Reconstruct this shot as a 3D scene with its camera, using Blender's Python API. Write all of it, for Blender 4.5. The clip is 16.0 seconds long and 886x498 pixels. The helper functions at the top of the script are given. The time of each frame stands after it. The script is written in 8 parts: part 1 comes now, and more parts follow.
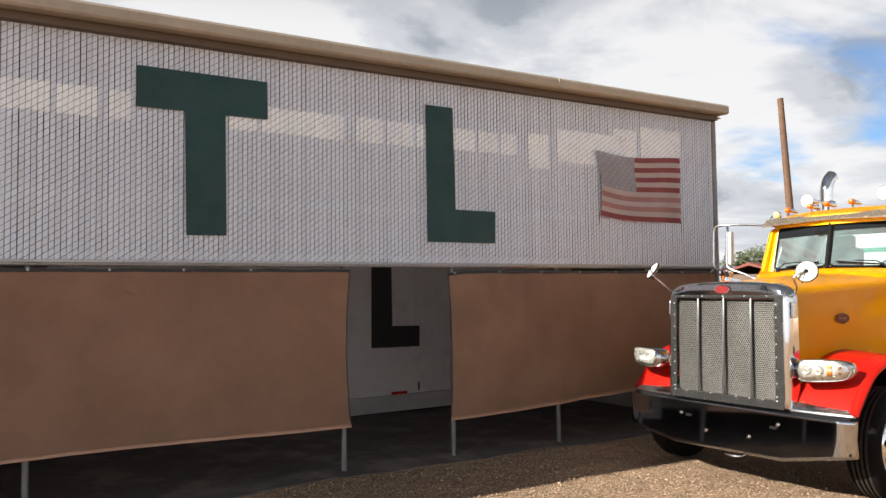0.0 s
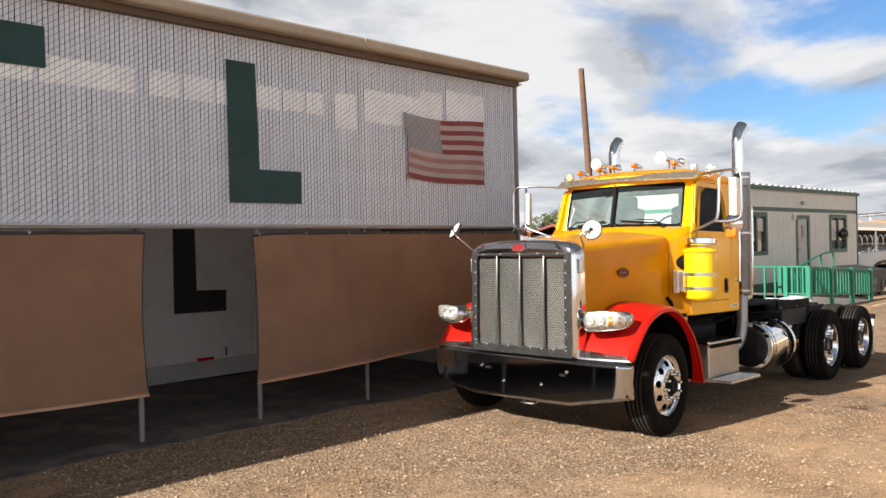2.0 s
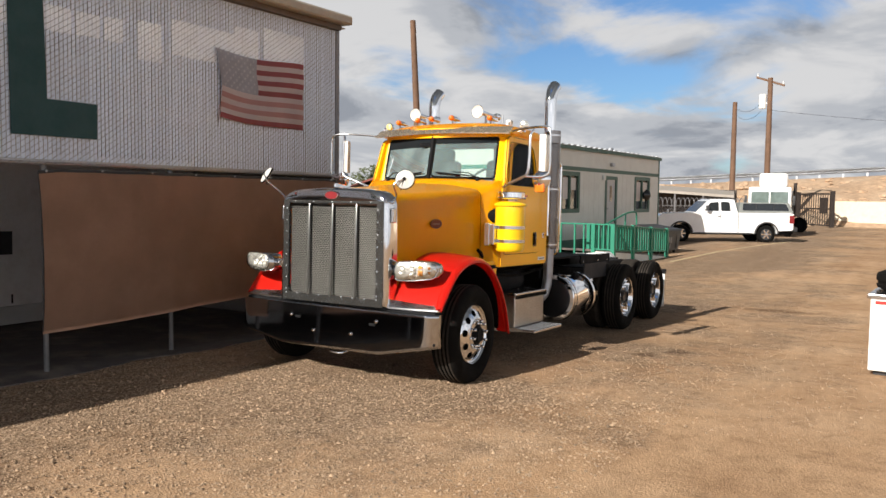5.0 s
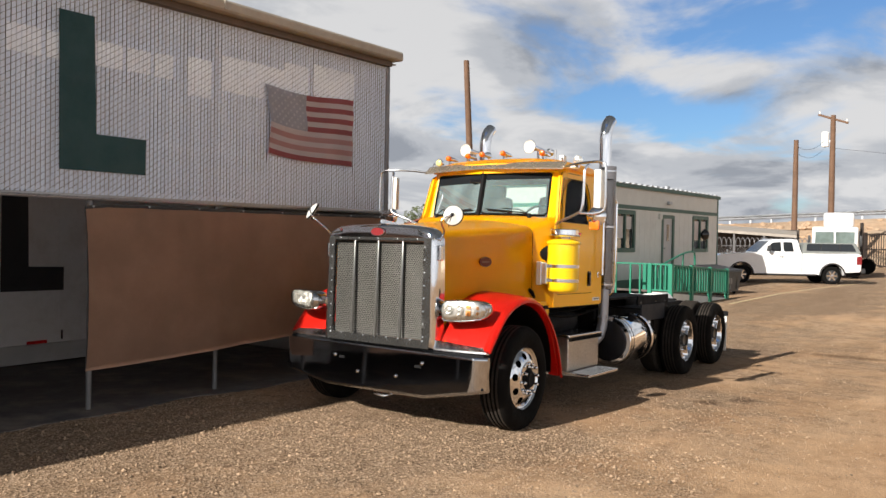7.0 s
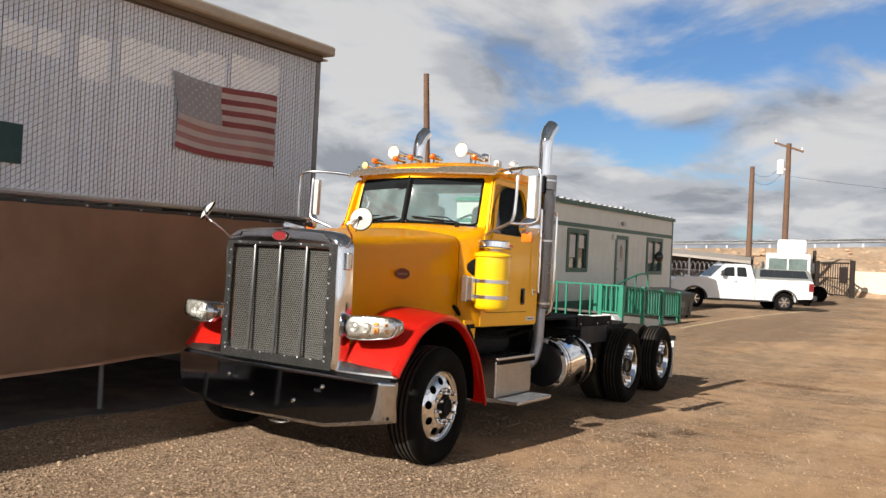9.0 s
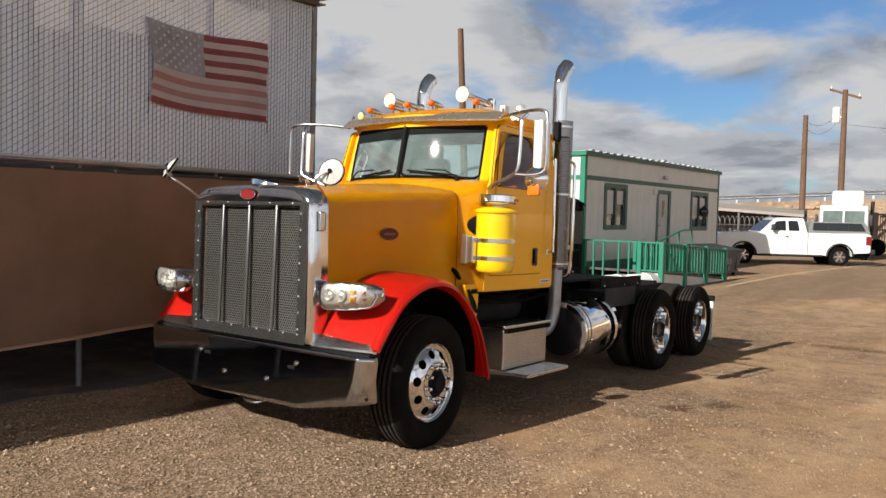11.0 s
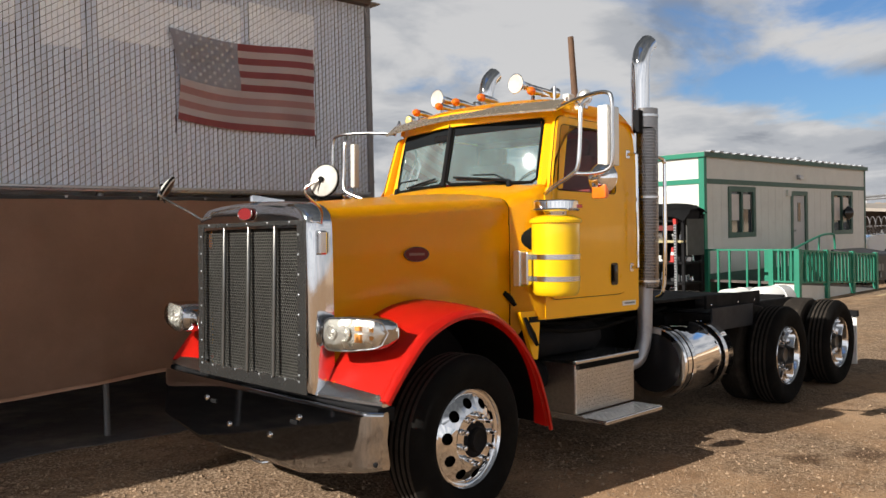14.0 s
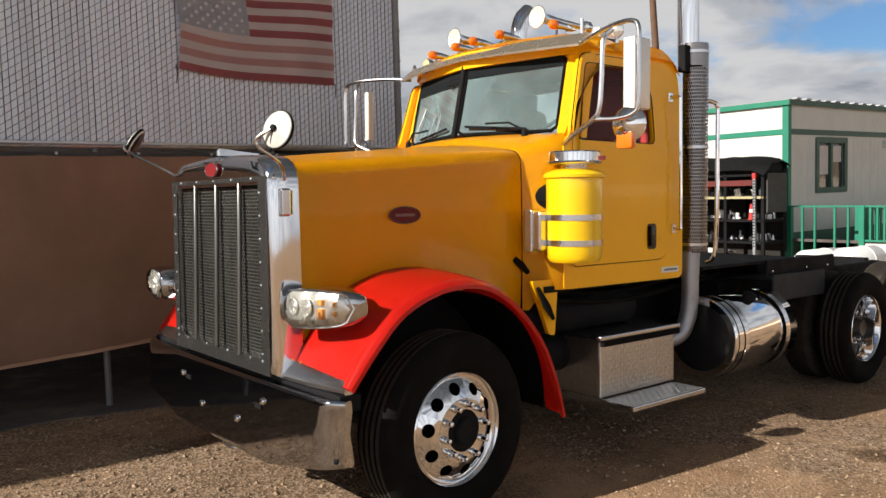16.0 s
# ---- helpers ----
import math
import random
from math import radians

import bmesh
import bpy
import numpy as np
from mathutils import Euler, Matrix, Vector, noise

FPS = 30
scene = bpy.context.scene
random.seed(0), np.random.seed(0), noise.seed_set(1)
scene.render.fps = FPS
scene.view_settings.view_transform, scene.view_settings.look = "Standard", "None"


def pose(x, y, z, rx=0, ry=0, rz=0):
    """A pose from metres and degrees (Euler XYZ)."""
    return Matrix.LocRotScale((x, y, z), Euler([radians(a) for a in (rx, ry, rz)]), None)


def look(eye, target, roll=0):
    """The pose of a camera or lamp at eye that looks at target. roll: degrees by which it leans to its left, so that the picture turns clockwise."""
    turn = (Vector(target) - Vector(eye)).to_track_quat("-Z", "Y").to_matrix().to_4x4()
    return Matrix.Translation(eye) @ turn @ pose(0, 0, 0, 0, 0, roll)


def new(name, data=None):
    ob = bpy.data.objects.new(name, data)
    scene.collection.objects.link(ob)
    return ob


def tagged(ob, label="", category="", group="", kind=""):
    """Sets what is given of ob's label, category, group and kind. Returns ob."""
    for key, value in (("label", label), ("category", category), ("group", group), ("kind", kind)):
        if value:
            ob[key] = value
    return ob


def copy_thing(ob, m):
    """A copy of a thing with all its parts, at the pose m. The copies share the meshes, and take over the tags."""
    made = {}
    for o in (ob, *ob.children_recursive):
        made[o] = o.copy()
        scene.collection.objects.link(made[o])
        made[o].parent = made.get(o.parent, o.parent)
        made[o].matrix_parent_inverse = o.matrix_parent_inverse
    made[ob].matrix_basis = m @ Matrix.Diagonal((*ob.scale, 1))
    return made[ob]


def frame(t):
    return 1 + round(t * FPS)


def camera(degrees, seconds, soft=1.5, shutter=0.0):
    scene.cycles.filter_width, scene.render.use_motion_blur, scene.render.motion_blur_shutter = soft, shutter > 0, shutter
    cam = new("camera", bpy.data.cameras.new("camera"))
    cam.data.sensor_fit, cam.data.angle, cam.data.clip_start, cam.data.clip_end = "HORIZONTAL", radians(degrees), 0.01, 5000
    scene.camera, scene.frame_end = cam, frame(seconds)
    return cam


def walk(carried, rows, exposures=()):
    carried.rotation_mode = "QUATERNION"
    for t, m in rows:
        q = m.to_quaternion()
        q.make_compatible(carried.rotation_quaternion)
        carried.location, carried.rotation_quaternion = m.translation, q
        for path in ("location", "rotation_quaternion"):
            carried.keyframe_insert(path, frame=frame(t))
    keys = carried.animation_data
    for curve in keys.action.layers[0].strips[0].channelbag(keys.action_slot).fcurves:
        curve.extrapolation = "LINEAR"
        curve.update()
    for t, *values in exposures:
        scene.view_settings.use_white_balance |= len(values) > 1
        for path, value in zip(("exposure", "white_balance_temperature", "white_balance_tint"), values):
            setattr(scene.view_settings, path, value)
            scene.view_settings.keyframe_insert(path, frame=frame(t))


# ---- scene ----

cam = camera(58.3, 16.0)
PATH = [
    (0, (-0.11, 0.618, 1.719), (0.992, 2.283, 1.84), 0.5),
    (0.5, (-0.092, 0.592, 1.714), (1.103, 2.193, 1.806), -0.1),
    (1, (-0.047, 0.587, 1.703), (1.218, 2.135, 1.778), -0.3),
    (1.5, (-0.04, 0.56, 1.698), (1.305, 2.039, 1.757), -0.5),
    (2, (-0.019, 0.532, 1.695), (1.433, 1.907, 1.723), -0.4),
    (2.5, (0.023, 0.523, 1.683), (1.568, 1.793, 1.686), -0.5),
    (3, (0.061, 0.513, 1.678), (1.665, 1.706, 1.662), -0.2),
    (3.5, (0.065, 0.49, 1.676), (1.721, 1.613, 1.654), 0.1),
    (4, (0.097, 0.48, 1.666), (1.799, 1.53, 1.633), 0.4),
    (4.2, (0.109, 0.480, 1.665), (1.824, 1.508, 1.618), 0.6),
    (6.3, (0.270, 0.495, 1.671), (1.963, 1.552, 1.545), 2.1),
    (6.5, (0.289, 0.508, 1.669), (1.996, 1.544, 1.548), 1.7),
    (7, (0.449, 0.614, 1.653), (2.088, 1.761, 1.657), 1.7),
    (7.5, (0.586, 0.64, 1.642), (2.252, 1.746, 1.697), 1.5),
    (8, (0.883, 0.633, 1.65), (2.562, 1.717, 1.723), 1.9),
    (8.5, (1.083, 0.633, 1.631), (2.76, 1.722, 1.676), 1.6),
    (9, (1.375, 0.731, 1.614), (3.065, 1.799, 1.665), 3.4),
    (9.2, (1.468, 0.740, 1.614), (3.148, 1.825, 1.642), 2.6),
    (11.3, (2.449, 0.835, 1.612), (4.057, 2.022, 1.546), 1.9),
    (11.5, (2.542, 0.844, 1.612), (4.128, 2.06, 1.545), 1.5),
    (12, (2.761, 0.845, 1.607), (4.287, 2.137, 1.56), 1.4),
    (12.5, (2.978, 0.966, 1.584), (4.471, 2.297, 1.534), 2.0),
    (13, (3.154, 1.031, 1.609), (4.657, 2.35, 1.558), 1.9),
    (13.5, (3.422, 1.035, 1.608), (4.899, 2.384, 1.607), 0.2),
    (14, (3.615, 1.058, 1.609), (5.033, 2.468, 1.6), -0.4),
    (14.5, (3.831, 1.185, 1.603), (5.243, 2.602, 1.606), 1.6),
    (15, (4.052, 1.2, 1.602), (5.454, 2.626, 1.585), 0.7),
    (15.5, (4.294, 1.169, 1.615), (5.589, 2.69, 1.517), 0.9),
    (16, (4.472, 1.213, 1.619), (5.734, 2.76, 1.503), -0.6),
]
# the yard falls a little towards the truck's tail: the path is kept square to the truck
LEAN_DEG = 1.35
LEVEL = pose(7.0, 5.46, 0, 0, LEAN_DEG, 0) @ pose(-7.0, -5.46, 0)
walk(cam, [(t, LEVEL @ look(eye, target, roll)) for t, eye, target, roll in PATH],
     [(0.0, 1.05), (0.5, 1.0), (1.5, 0.96), (2.5, 1.0), (3.0, 0.97), (3.5, 0.80), (4.0, 0.62), (6.5, 0.60), (7.5, 0.73), (8.5, 0.64), (9.2, 0.56), (11.3, 0.42), (12.9, 0.38), (13.5, 0.16), (14.0, 0.48), (14.5, 0.58), (15.0, 0.55), (16.0, 0.50)])

# ------------------------------------------------------------ light
SUN_FROM = Vector((-1.7, 0.30, 1.0)).normalized()
sun = new("sun", bpy.data.lights.new("sun", "SUN"))
sun.data.energy, sun.data.angle, sun.data.color = 5.0, radians(0.5), (1.0, 0.945, 0.86)
sun.matrix_world = look(SUN_FROM * 60, (0, 0, 0))


def sky():
    w = bpy.data.worlds.new("sky")
    scene.world = w
    w.use_nodes = True
    nt = w.node_tree
    N, L = nt.nodes, nt.links
    N.clear()
    out, bg = N.new("ShaderNodeOutputWorld"), N.new("ShaderNodeBackground")
    tex = N.new("ShaderNodeTexSky")
    tex.sky_type, tex.sun_disc = "NISHITA", False
    tex.sun_elevation = math.asin(SUN_FROM.z)
    tex.sun_rotation = math.atan2(SUN_FROM.x, SUN_FROM.y)
    tex.air_density, tex.dust_density, tex.ozone_density = 1.0, 0.6, 2.0
    bg.inputs["Strength"].default_value = 0.054
    co = N.new("ShaderNodeTexCoord")
    sep = N.new("ShaderNodeSeparateXYZ")
    L.new(co.outputs["Generated"], sep.inputs[0])

    def m(op, a, b):
        n = N.new("ShaderNodeMath")
        n.operation = op
        for k, v in enumerate((a, b)):
            if isinstance(v, (int, float)):
                n.inputs[k].default_value = v
            else:
                L.new(v, n.inputs[k])
        return n.outputs[0]
    zz = m("ADD", m("MAXIMUM", sep.outputs[2], 0.0), 0.22)
    comb = N.new("ShaderNodeCombineXYZ")
    L.new(m("DIVIDE", sep.outputs[0], zz), comb.inputs[0])
    L.new(m("DIVIDE", sep.outputs[1], zz), comb.inputs[1])
    comb.inputs[2].default_value = 3.1

    def cloud(scale, detail, shift, dist=0.35):
        mp = N.new("ShaderNodeMapping")
        mp.inputs["Location"].default_value = shift
        L.new(comb.outputs[0], mp.inputs[0])
        n = N.new("ShaderNodeTexNoise")
        n.inputs["Scale"].default_value, n.inputs["Detail"].default_value = scale, detail
        n.inputs["Roughness"].default_value, n.inputs["Distortion"].default_value = 0.55, dist
        L.new(mp.outputs[0], n.inputs["Vector"])
        return n.outputs[0]

    def ramp(v, stops):
        r = N.new("ShaderNodeValToRGB")
        r.color_ramp.interpolation = "EASE"
        e = r.color_ramp.elements
        while len(e) < len(stops):
            e.new(0.5)
        for k, (p, c) in enumerate(stops):
            e[k].position, e[k].color = p, (*c, 1) if len(c) == 3 else c
        L.new(v, r.inputs[0])
        return r.outputs[0]
    # two long clear gaps in the cloud over the yard's far side
    def near(v, c, w):
        return m("POWER", m("DIVIDE", m("SUBTRACT", v, c), w), 2.0)
    px, py = m("DIVIDE", sep.outputs[0], zz), m("DIVIDE", sep.outputs[1], zz)
    along = m("ADD", m("MULTIPLY", px, 0.75), m("MULTIPLY", py, 0.66))
    across = m("SUBTRACT", m("MULTIPLY", px, 0.66), m("MULTIPLY", py, 0.75))
    def hollow(a0, wa, c0, wc):
        return m("POWER", 2.718, m("MULTIPLY", m("ADD", near(along, a0, wa), near(across, c0, wc)), -1.0))
    gap = m("ADD", hollow(2.50, 0.26, 0.82, 0.62), hollow(1.68, 0.32, 0.94, 0.50))
    body = m("SUBTRACT", cloud(1.5, 10, (0.3, 1.9, 0), 0.35), m("MULTIPLY", gap, 0.29))
    cover = ramp(body, ((0.24, (0, 0, 0)), (0.41, (1, 1, 1))))
    shade = ramp(cloud(2.0, 9, (4.2, 0.4, 1.0)), ((0.34, (5.7, 6.05, 6.6)), (0.46, (9.0, 9.2, 9.5)), (0.60, (12.6, 12.4, 12.1))))
    # cloud overhead, out of view, is darkened to deepen shade on the ground
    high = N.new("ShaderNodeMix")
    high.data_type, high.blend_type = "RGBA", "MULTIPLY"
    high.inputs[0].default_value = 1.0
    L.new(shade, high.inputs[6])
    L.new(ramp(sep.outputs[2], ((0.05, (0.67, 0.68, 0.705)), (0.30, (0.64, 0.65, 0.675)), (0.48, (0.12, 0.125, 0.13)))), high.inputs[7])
    # added fill: unseen sky opposite the fence is brightened to lift shaded faces
    fill_dir = N.new("ShaderNodeVectorMath")
    fill_dir.operation = "DOT_PRODUCT"
    L.new(co.outputs["Generated"], fill_dir.inputs[0])
    fill_dir.inputs[1].default_value = Vector((-0.62, -0.72, 0.30)).normalized()
    sky_fill = N.new("ShaderNodeMix")
    sky_fill.data_type, sky_fill.blend_type = "RGBA", "MULTIPLY"
    sky_fill.inputs[0].default_value = 1.0
    L.new(high.outputs[2], sky_fill.inputs[6])
    L.new(ramp(m("ADD", m("MULTIPLY", fill_dir.outputs["Value"], 0.5), 0.5), ((0.45, (1.0, 1.0, 1.0)), (0.75, (1.42, 1.42, 1.42)), (1.0, (1.95, 1.95, 1.95)))), sky_fill.inputs[7])
    shade = sky_fill.outputs[2]
    mix = N.new("ShaderNodeMix")
    mix.data_type = "RGBA"
    L.new(cover, mix.inputs[0])
    clear = N.new("ShaderNodeMix")
    clear.data_type, clear.blend_type = "RGBA", "MULTIPLY"
    clear.inputs[0].default_value = 1.0
    L.new(tex.outputs[0], clear.inputs[6])
    clear.inputs[7].default_value = (0.80, 1.06, 1.36, 1)
    L.new(clear.outputs[2], mix.inputs[6])
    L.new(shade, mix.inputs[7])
    L.new(mix.outputs[2], bg.inputs[0])
    L.new(bg.outputs[0], out.inputs[0])


sky()

# ------------------------------------------------------------ materials


def mat(name, colour, rough=0.5, metal=0.0, vary=0.12, grain=0.0, gscale=60.0, vscale=2.0, coat=0.0, bump=0.0, dirt=None, dirt_at=(0.55, 0.75),
        dscale=3.0, spec=0.5, random_tint=0.0, rvary=0.15, translucent=0.0, island=0.0):
    """A painted, metal or plain surface with blotches, grain, fine relief and optional dirt."""
    m = bpy.data.materials.new(name)
    m.use_nodes = True
    nt = m.node_tree
    N, L = nt.nodes, nt.links
    p = N["Principled BSDF"]
    co = N.new("ShaderNodeTexCoord")

    def noise_(scale, detail=5.0, rough_=0.6):
        n = N.new("ShaderNodeTexNoise")
        n.inputs["Scale"].default_value, n.inputs["Detail"].default_value, n.inputs["Roughness"].default_value = scale, detail, rough_
        L.new(co.outputs["Object"], n.inputs["Vector"])
        return n.outputs[0]

    def remap(v, a, b, c, d):
        r = N.new("ShaderNodeMapRange")
        r.inputs[1].default_value, r.inputs[2].default_value, r.inputs[3].default_value, r.inputs[4].default_value = a, b, c, d
        L.new(v, r.inputs[0])
        return r.outputs[0]

    def mixc(f, a, b, kind="MIX"):
        n = N.new("ShaderNodeMix")
        n.data_type, n.blend_type = "RGBA", kind
        for k, v in ((0, f), (6, a), (7, b)):
            if isinstance(v, (int, float)):
                n.inputs[k].default_value = v
            elif isinstance(v, tuple):
                n.inputs[k].default_value = (*v, 1)
            else:
                L.new(v, n.inputs[k])
        return n.outputs[2]
    big = noise_(vscale)
    lo, hi = tuple(c * (1 - vary) for c in colour), tuple(min(1, c * (1 + vary)) for c in colour)
    col = mixc(remap(big, 0.3, 0.7, 0, 1), lo, hi)
    fine = noise_(gscale, 4.0)
    if grain:
        g = remap(fine, 0.3, 0.7, 1 - grain, 1 + grain)
        col = mixc(1.0, col, g, "MULTIPLY")
    if dirt:
        col = mixc(remap(noise_(dscale, 8.0, 0.65), dirt_at[0], dirt_at[1], 0, 0.85), col, dirt)
    if random_tint:
        info = N.new("ShaderNodeObjectInfo")
        r = remap(info.outputs["Random"], 0, 1, 1 - random_tint, 1 + random_tint)
        col = mixc(1.0, col, r, "MULTIPLY")
    if island:
        geo = N.new("ShaderNodeNewGeometry")
        r = remap(geo.outputs["Random Per Island"], 0, 1, 1 - island, 1 + island)
        col = mixc(1.0, col, r, "MULTIPLY")
    L.new(col, p.inputs["Base Color"])
    L.new(remap(noise_(vscale * 3.1), 0.3, 0.7, max(0.01, rough * (1 - rvary)), min(1, rough * (1 + rvary))), p.inputs["Roughness"])
    p.inputs["Metallic"].default_value = metal
    p.inputs["Specular IOR Level"].default_value = spec
    if coat:
        p.inputs["Coat Weight"].default_value, p.inputs["Coat Roughness"].default_value = coat, 0.03
    if bump:
        b = N.new("ShaderNodeBump")
        b.inputs["Strength"].default_value, b.inputs["Distance"].default_value = bump, 0.01
        L.new(fine, b.inputs["Height"])
        L.new(b.outputs[0], p.inputs["Normal"])
    if translucent:
        t = N.new("ShaderNodeBsdfTranslucent")
        L.new(col, t.inputs[0])
        mx = N.new("ShaderNodeMixShader")
        mx.inputs[0].default_value = translucent
        L.new(p.outputs[0], mx.inputs[1])
        L.new(t.outputs[0], mx.inputs[2])
        L.new(mx.outputs[0], N["Material Output"].inputs[0])
    return m


def glass(name, tint=(0.9, 0.95, 0.93), rough=0.0, ior=1.5, haze=0.0):
    """A thin pane: mostly see-through, with a true surface gloss."""
    m = bpy.data.materials.new(name)
    m.use_nodes = True
    N, L = m.node_tree.nodes, m.node_tree.links
    N.clear()
    out = N.new("ShaderNodeOutputMaterial")
    tr, gl, mx, fr = N.new("ShaderNodeBsdfTransparent"), N.new("ShaderNodeBsdfGlossy"), N.new("ShaderNodeMixShader"), N.new("ShaderNodeFresnel")
    tr.inputs[0].default_value = (*tint, 1)
    gl.inputs["Roughness"].default_value = rough
    fr.inputs[0].default_value = ior
    L.new(fr.outputs[0], mx.inputs[0])
    L.new(tr.outputs[0], mx.inputs[1])
    L.new(gl.outputs[0], mx.inputs[2])
    L.new(mx.outputs[0], out.inputs[0])
    # uneven teal veil mixed in, standing for bright sky mirrored in the pane
    if haze:
        co, nz, rg = N.new("ShaderNodeTexCoord"), N.new("ShaderNodeTexNoise"), N.new("ShaderNodeMapRange")
        df, over = N.new("ShaderNodeBsdfDiffuse"), N.new("ShaderNodeMixShader")
        nz.inputs["Scale"].default_value, nz.inputs["Detail"].default_value = 2.6, 7
        L.new(co.outputs["Object"], nz.inputs["Vector"])
        rg.inputs[1].default_value, rg.inputs[2].default_value, rg.inputs[3].default_value, rg.inputs[4].default_value = 0.3, 0.7, haze * 0.5, haze * 1.5
        L.new(nz.outputs[0], rg.inputs[0])
        df.inputs[0].default_value = (0.36, 0.52, 0.53, 1)
        L.new(rg.outputs[0], over.inputs[0])
        L.new(mx.outputs[0], over.inputs[1])
        L.new(df.outputs[0], over.inputs[2])
        L.new(over.outputs[0], out.inputs[0])
    return m


YELLOW = mat("truck_yellow", (0.97, 0.478, 0.0012), 0.32, vary=0.05, coat=0.35, spec=0.3, gscale=400, bump=0.01)
RED = mat("fender_red", (0.80, 0.020, 0.010), 0.34, vary=0.06, coat=0.55, spec=0.35, gscale=400, bump=0.01)
CHROME = mat("chrome", (0.82, 0.82, 0.83), 0.05, 1.0, vary=0.03, rvary=0.5)
SHELL = mat("shell_chrome", (0.72, 0.72, 0.73), 0.07, 1.0, vary=0.04, rvary=0.3)
BUMPER_CHROME = mat("bumper_chrome", (0.42, 0.42, 0.43), 0.05, 1.0, vary=0.03, rvary=0.4)
FRAME_STEEL = mat("frame_steel", (0.13, 0.13, 0.127), 0.26, 0.8, vary=0.12, grain=0.1, gscale=80)
# steel tinted warm to carry the yellow hood's reflection in its colour
VISOR_STEEL = mat("hood_tinted_stainless", (0.66, 0.55, 0.42), 0.26, 0.85, vary=0.04, rvary=0.2)
STEEL = mat("stainless", (0.62, 0.62, 0.63), 0.22, 1.0, vary=0.08, grain=0.06, gscale=120)
ALU = mat("aluminium", (0.74, 0.74, 0.75), 0.07, 1.0, vary=0.06, rvary=0.4)
TREAD = mat("tread_plate", (0.62, 0.60, 0.57), 0.33, 1.0, vary=0.12, grain=0.12, gscale=40, bump=0.5)
LEG_STEEL = mat("weathered_steel", (0.20, 0.195, 0.20), 0.55, 0.4, vary=0.15, grain=0.1, gscale=80)
GALV = mat("galvanised", (0.42, 0.44, 0.47), 0.45, 0.8, vary=0.15, grain=0.1, gscale=80)
BLACK = mat("black_frame", (0.008, 0.008, 0.009), 0.75, spec=0.15, vary=0.3, dirt=(0.05, 0.04, 0.03), dscale=6, dirt_at=(0.6, 0.9))
GLOSSBLACK = mat("gloss_black", (0.01, 0.01, 0.011), 0.15, vary=0.2)
RUBBER = mat("rubber", (0.006, 0.0056, 0.0052), 0.88, spec=0.10, vary=0.2, grain=0.15, gscale=90, bump=0.2, dirt=(0.020, 0.015, 0.011), dirt_at=(0.55, 1.0), dscale=5)
DUSTY_RUBBER = mat("dusty_rubber", (0.032, 0.027, 0.023), 0.9, spec=0.1, vary=0.25, grain=0.2, gscale=70, bump=0.2, dirt=(0.085, 0.068, 0.054), dirt_at=(0.5, 0.85), dscale=7)
AMBER = mat("amber_lens", (0.85, 0.17, 0.01), 0.15, vary=0.05, coat=1.0)
PALE_AMBER = mat("pale_amber_lens", (0.80, 0.33, 0.07), 0.2, vary=0.05, coat=1.0)
REDLENS = mat("red_lens", (0.55, 0.012, 0.015), 0.15, vary=0.05, coat=1.0)
LAMP_SILVER = mat("lamp_silver", (0.74, 0.73, 0.68), 0.26, 0.8, vary=0.06, grain=0.12, gscale=30, bump=0.3)
MESH_GREY = mat("mesh_grey", (0.115, 0.112, 0.102), 0.4, 0.75, vary=0.08)
BAR_GREY = mat("bar_grey", (0.17, 0.17, 0.163), 0.32, 0.85, vary=0.08)
LEMON = mat("canister_yellow", (0.88, 0.55, 0.006), 0.32, vary=0.05, coat=0.7, spec=0.35, gscale=400, bump=0.01)
WHITE = mat("white_enamel", (0.78, 0.78, 0.76), 0.35, vary=0.04, dirt=(0.5, 0.47, 0.42), dirt_at=(0.6, 0.9))
CREAM = mat("cream_enamel", (0.56, 0.55, 0.51), 0.45, vary=0.1, grain=0.1, gscale=30, bump=0.1, dirt=(0.4, 0.36, 0.3))
MIRROR_SHELL = mat("mirror_shell", (0.80, 0.78, 0.72), 0.38, 0.35, vary=0.05, grain=0.04, gscale=60)
LENS = glass("lamp_lens", (0.97, 0.97, 0.97), 0.02)
SCREEN_GLASS = glass("screen_glass", (0.80, 0.95, 0.93), 0.010, 1.60, 0.25)
DOOR_GLASS = glass("door_glass", (0.86, 0.86, 0.85), 0.0, 1.13)
SEAT = mat("seat_cloth", (0.26, 0.028, 0.028), 0.8, grain=0.2, gscale=200)
MAROON = mat("maroon_trim", (0.52, 0.030, 0.032), 0.7, grain=0.1, gscale=150)
GREYTRIM = mat("grey_trim", (0.17, 0.19, 0.19), 0.6, grain=0.1, gscale=150)

SLAT = mat("slat_vinyl", (0.765, 0.845, 1.0), 0.45, vary=0.05, grain=0.05, gscale=30, dirt=(0.46, 0.48, 0.52), dirt_at=(0.5, 0.9), dscale=2.5, random_tint=0.06, translucent=0.15)
LIGHT_PATCH = mat("pale_panel", (0.86, 0.91, 1.0), 0.5, vary=0.05, grain=0.06, gscale=30, dirt=(0.68, 0.71, 0.77), dirt_at=(0.5, 0.9), dscale=3.0)
WIRE = mat("fence_wire", (0.25, 0.25, 0.265), 0.5, 0.4, vary=0.2)
FASCIA = mat("fascia_tan", (0.36, 0.31, 0.25), 0.6, vary=0.08, grain=0.06, gscale=14, bump=0.1, dirt=(0.27, 0.22, 0.17), dscale=1.4)
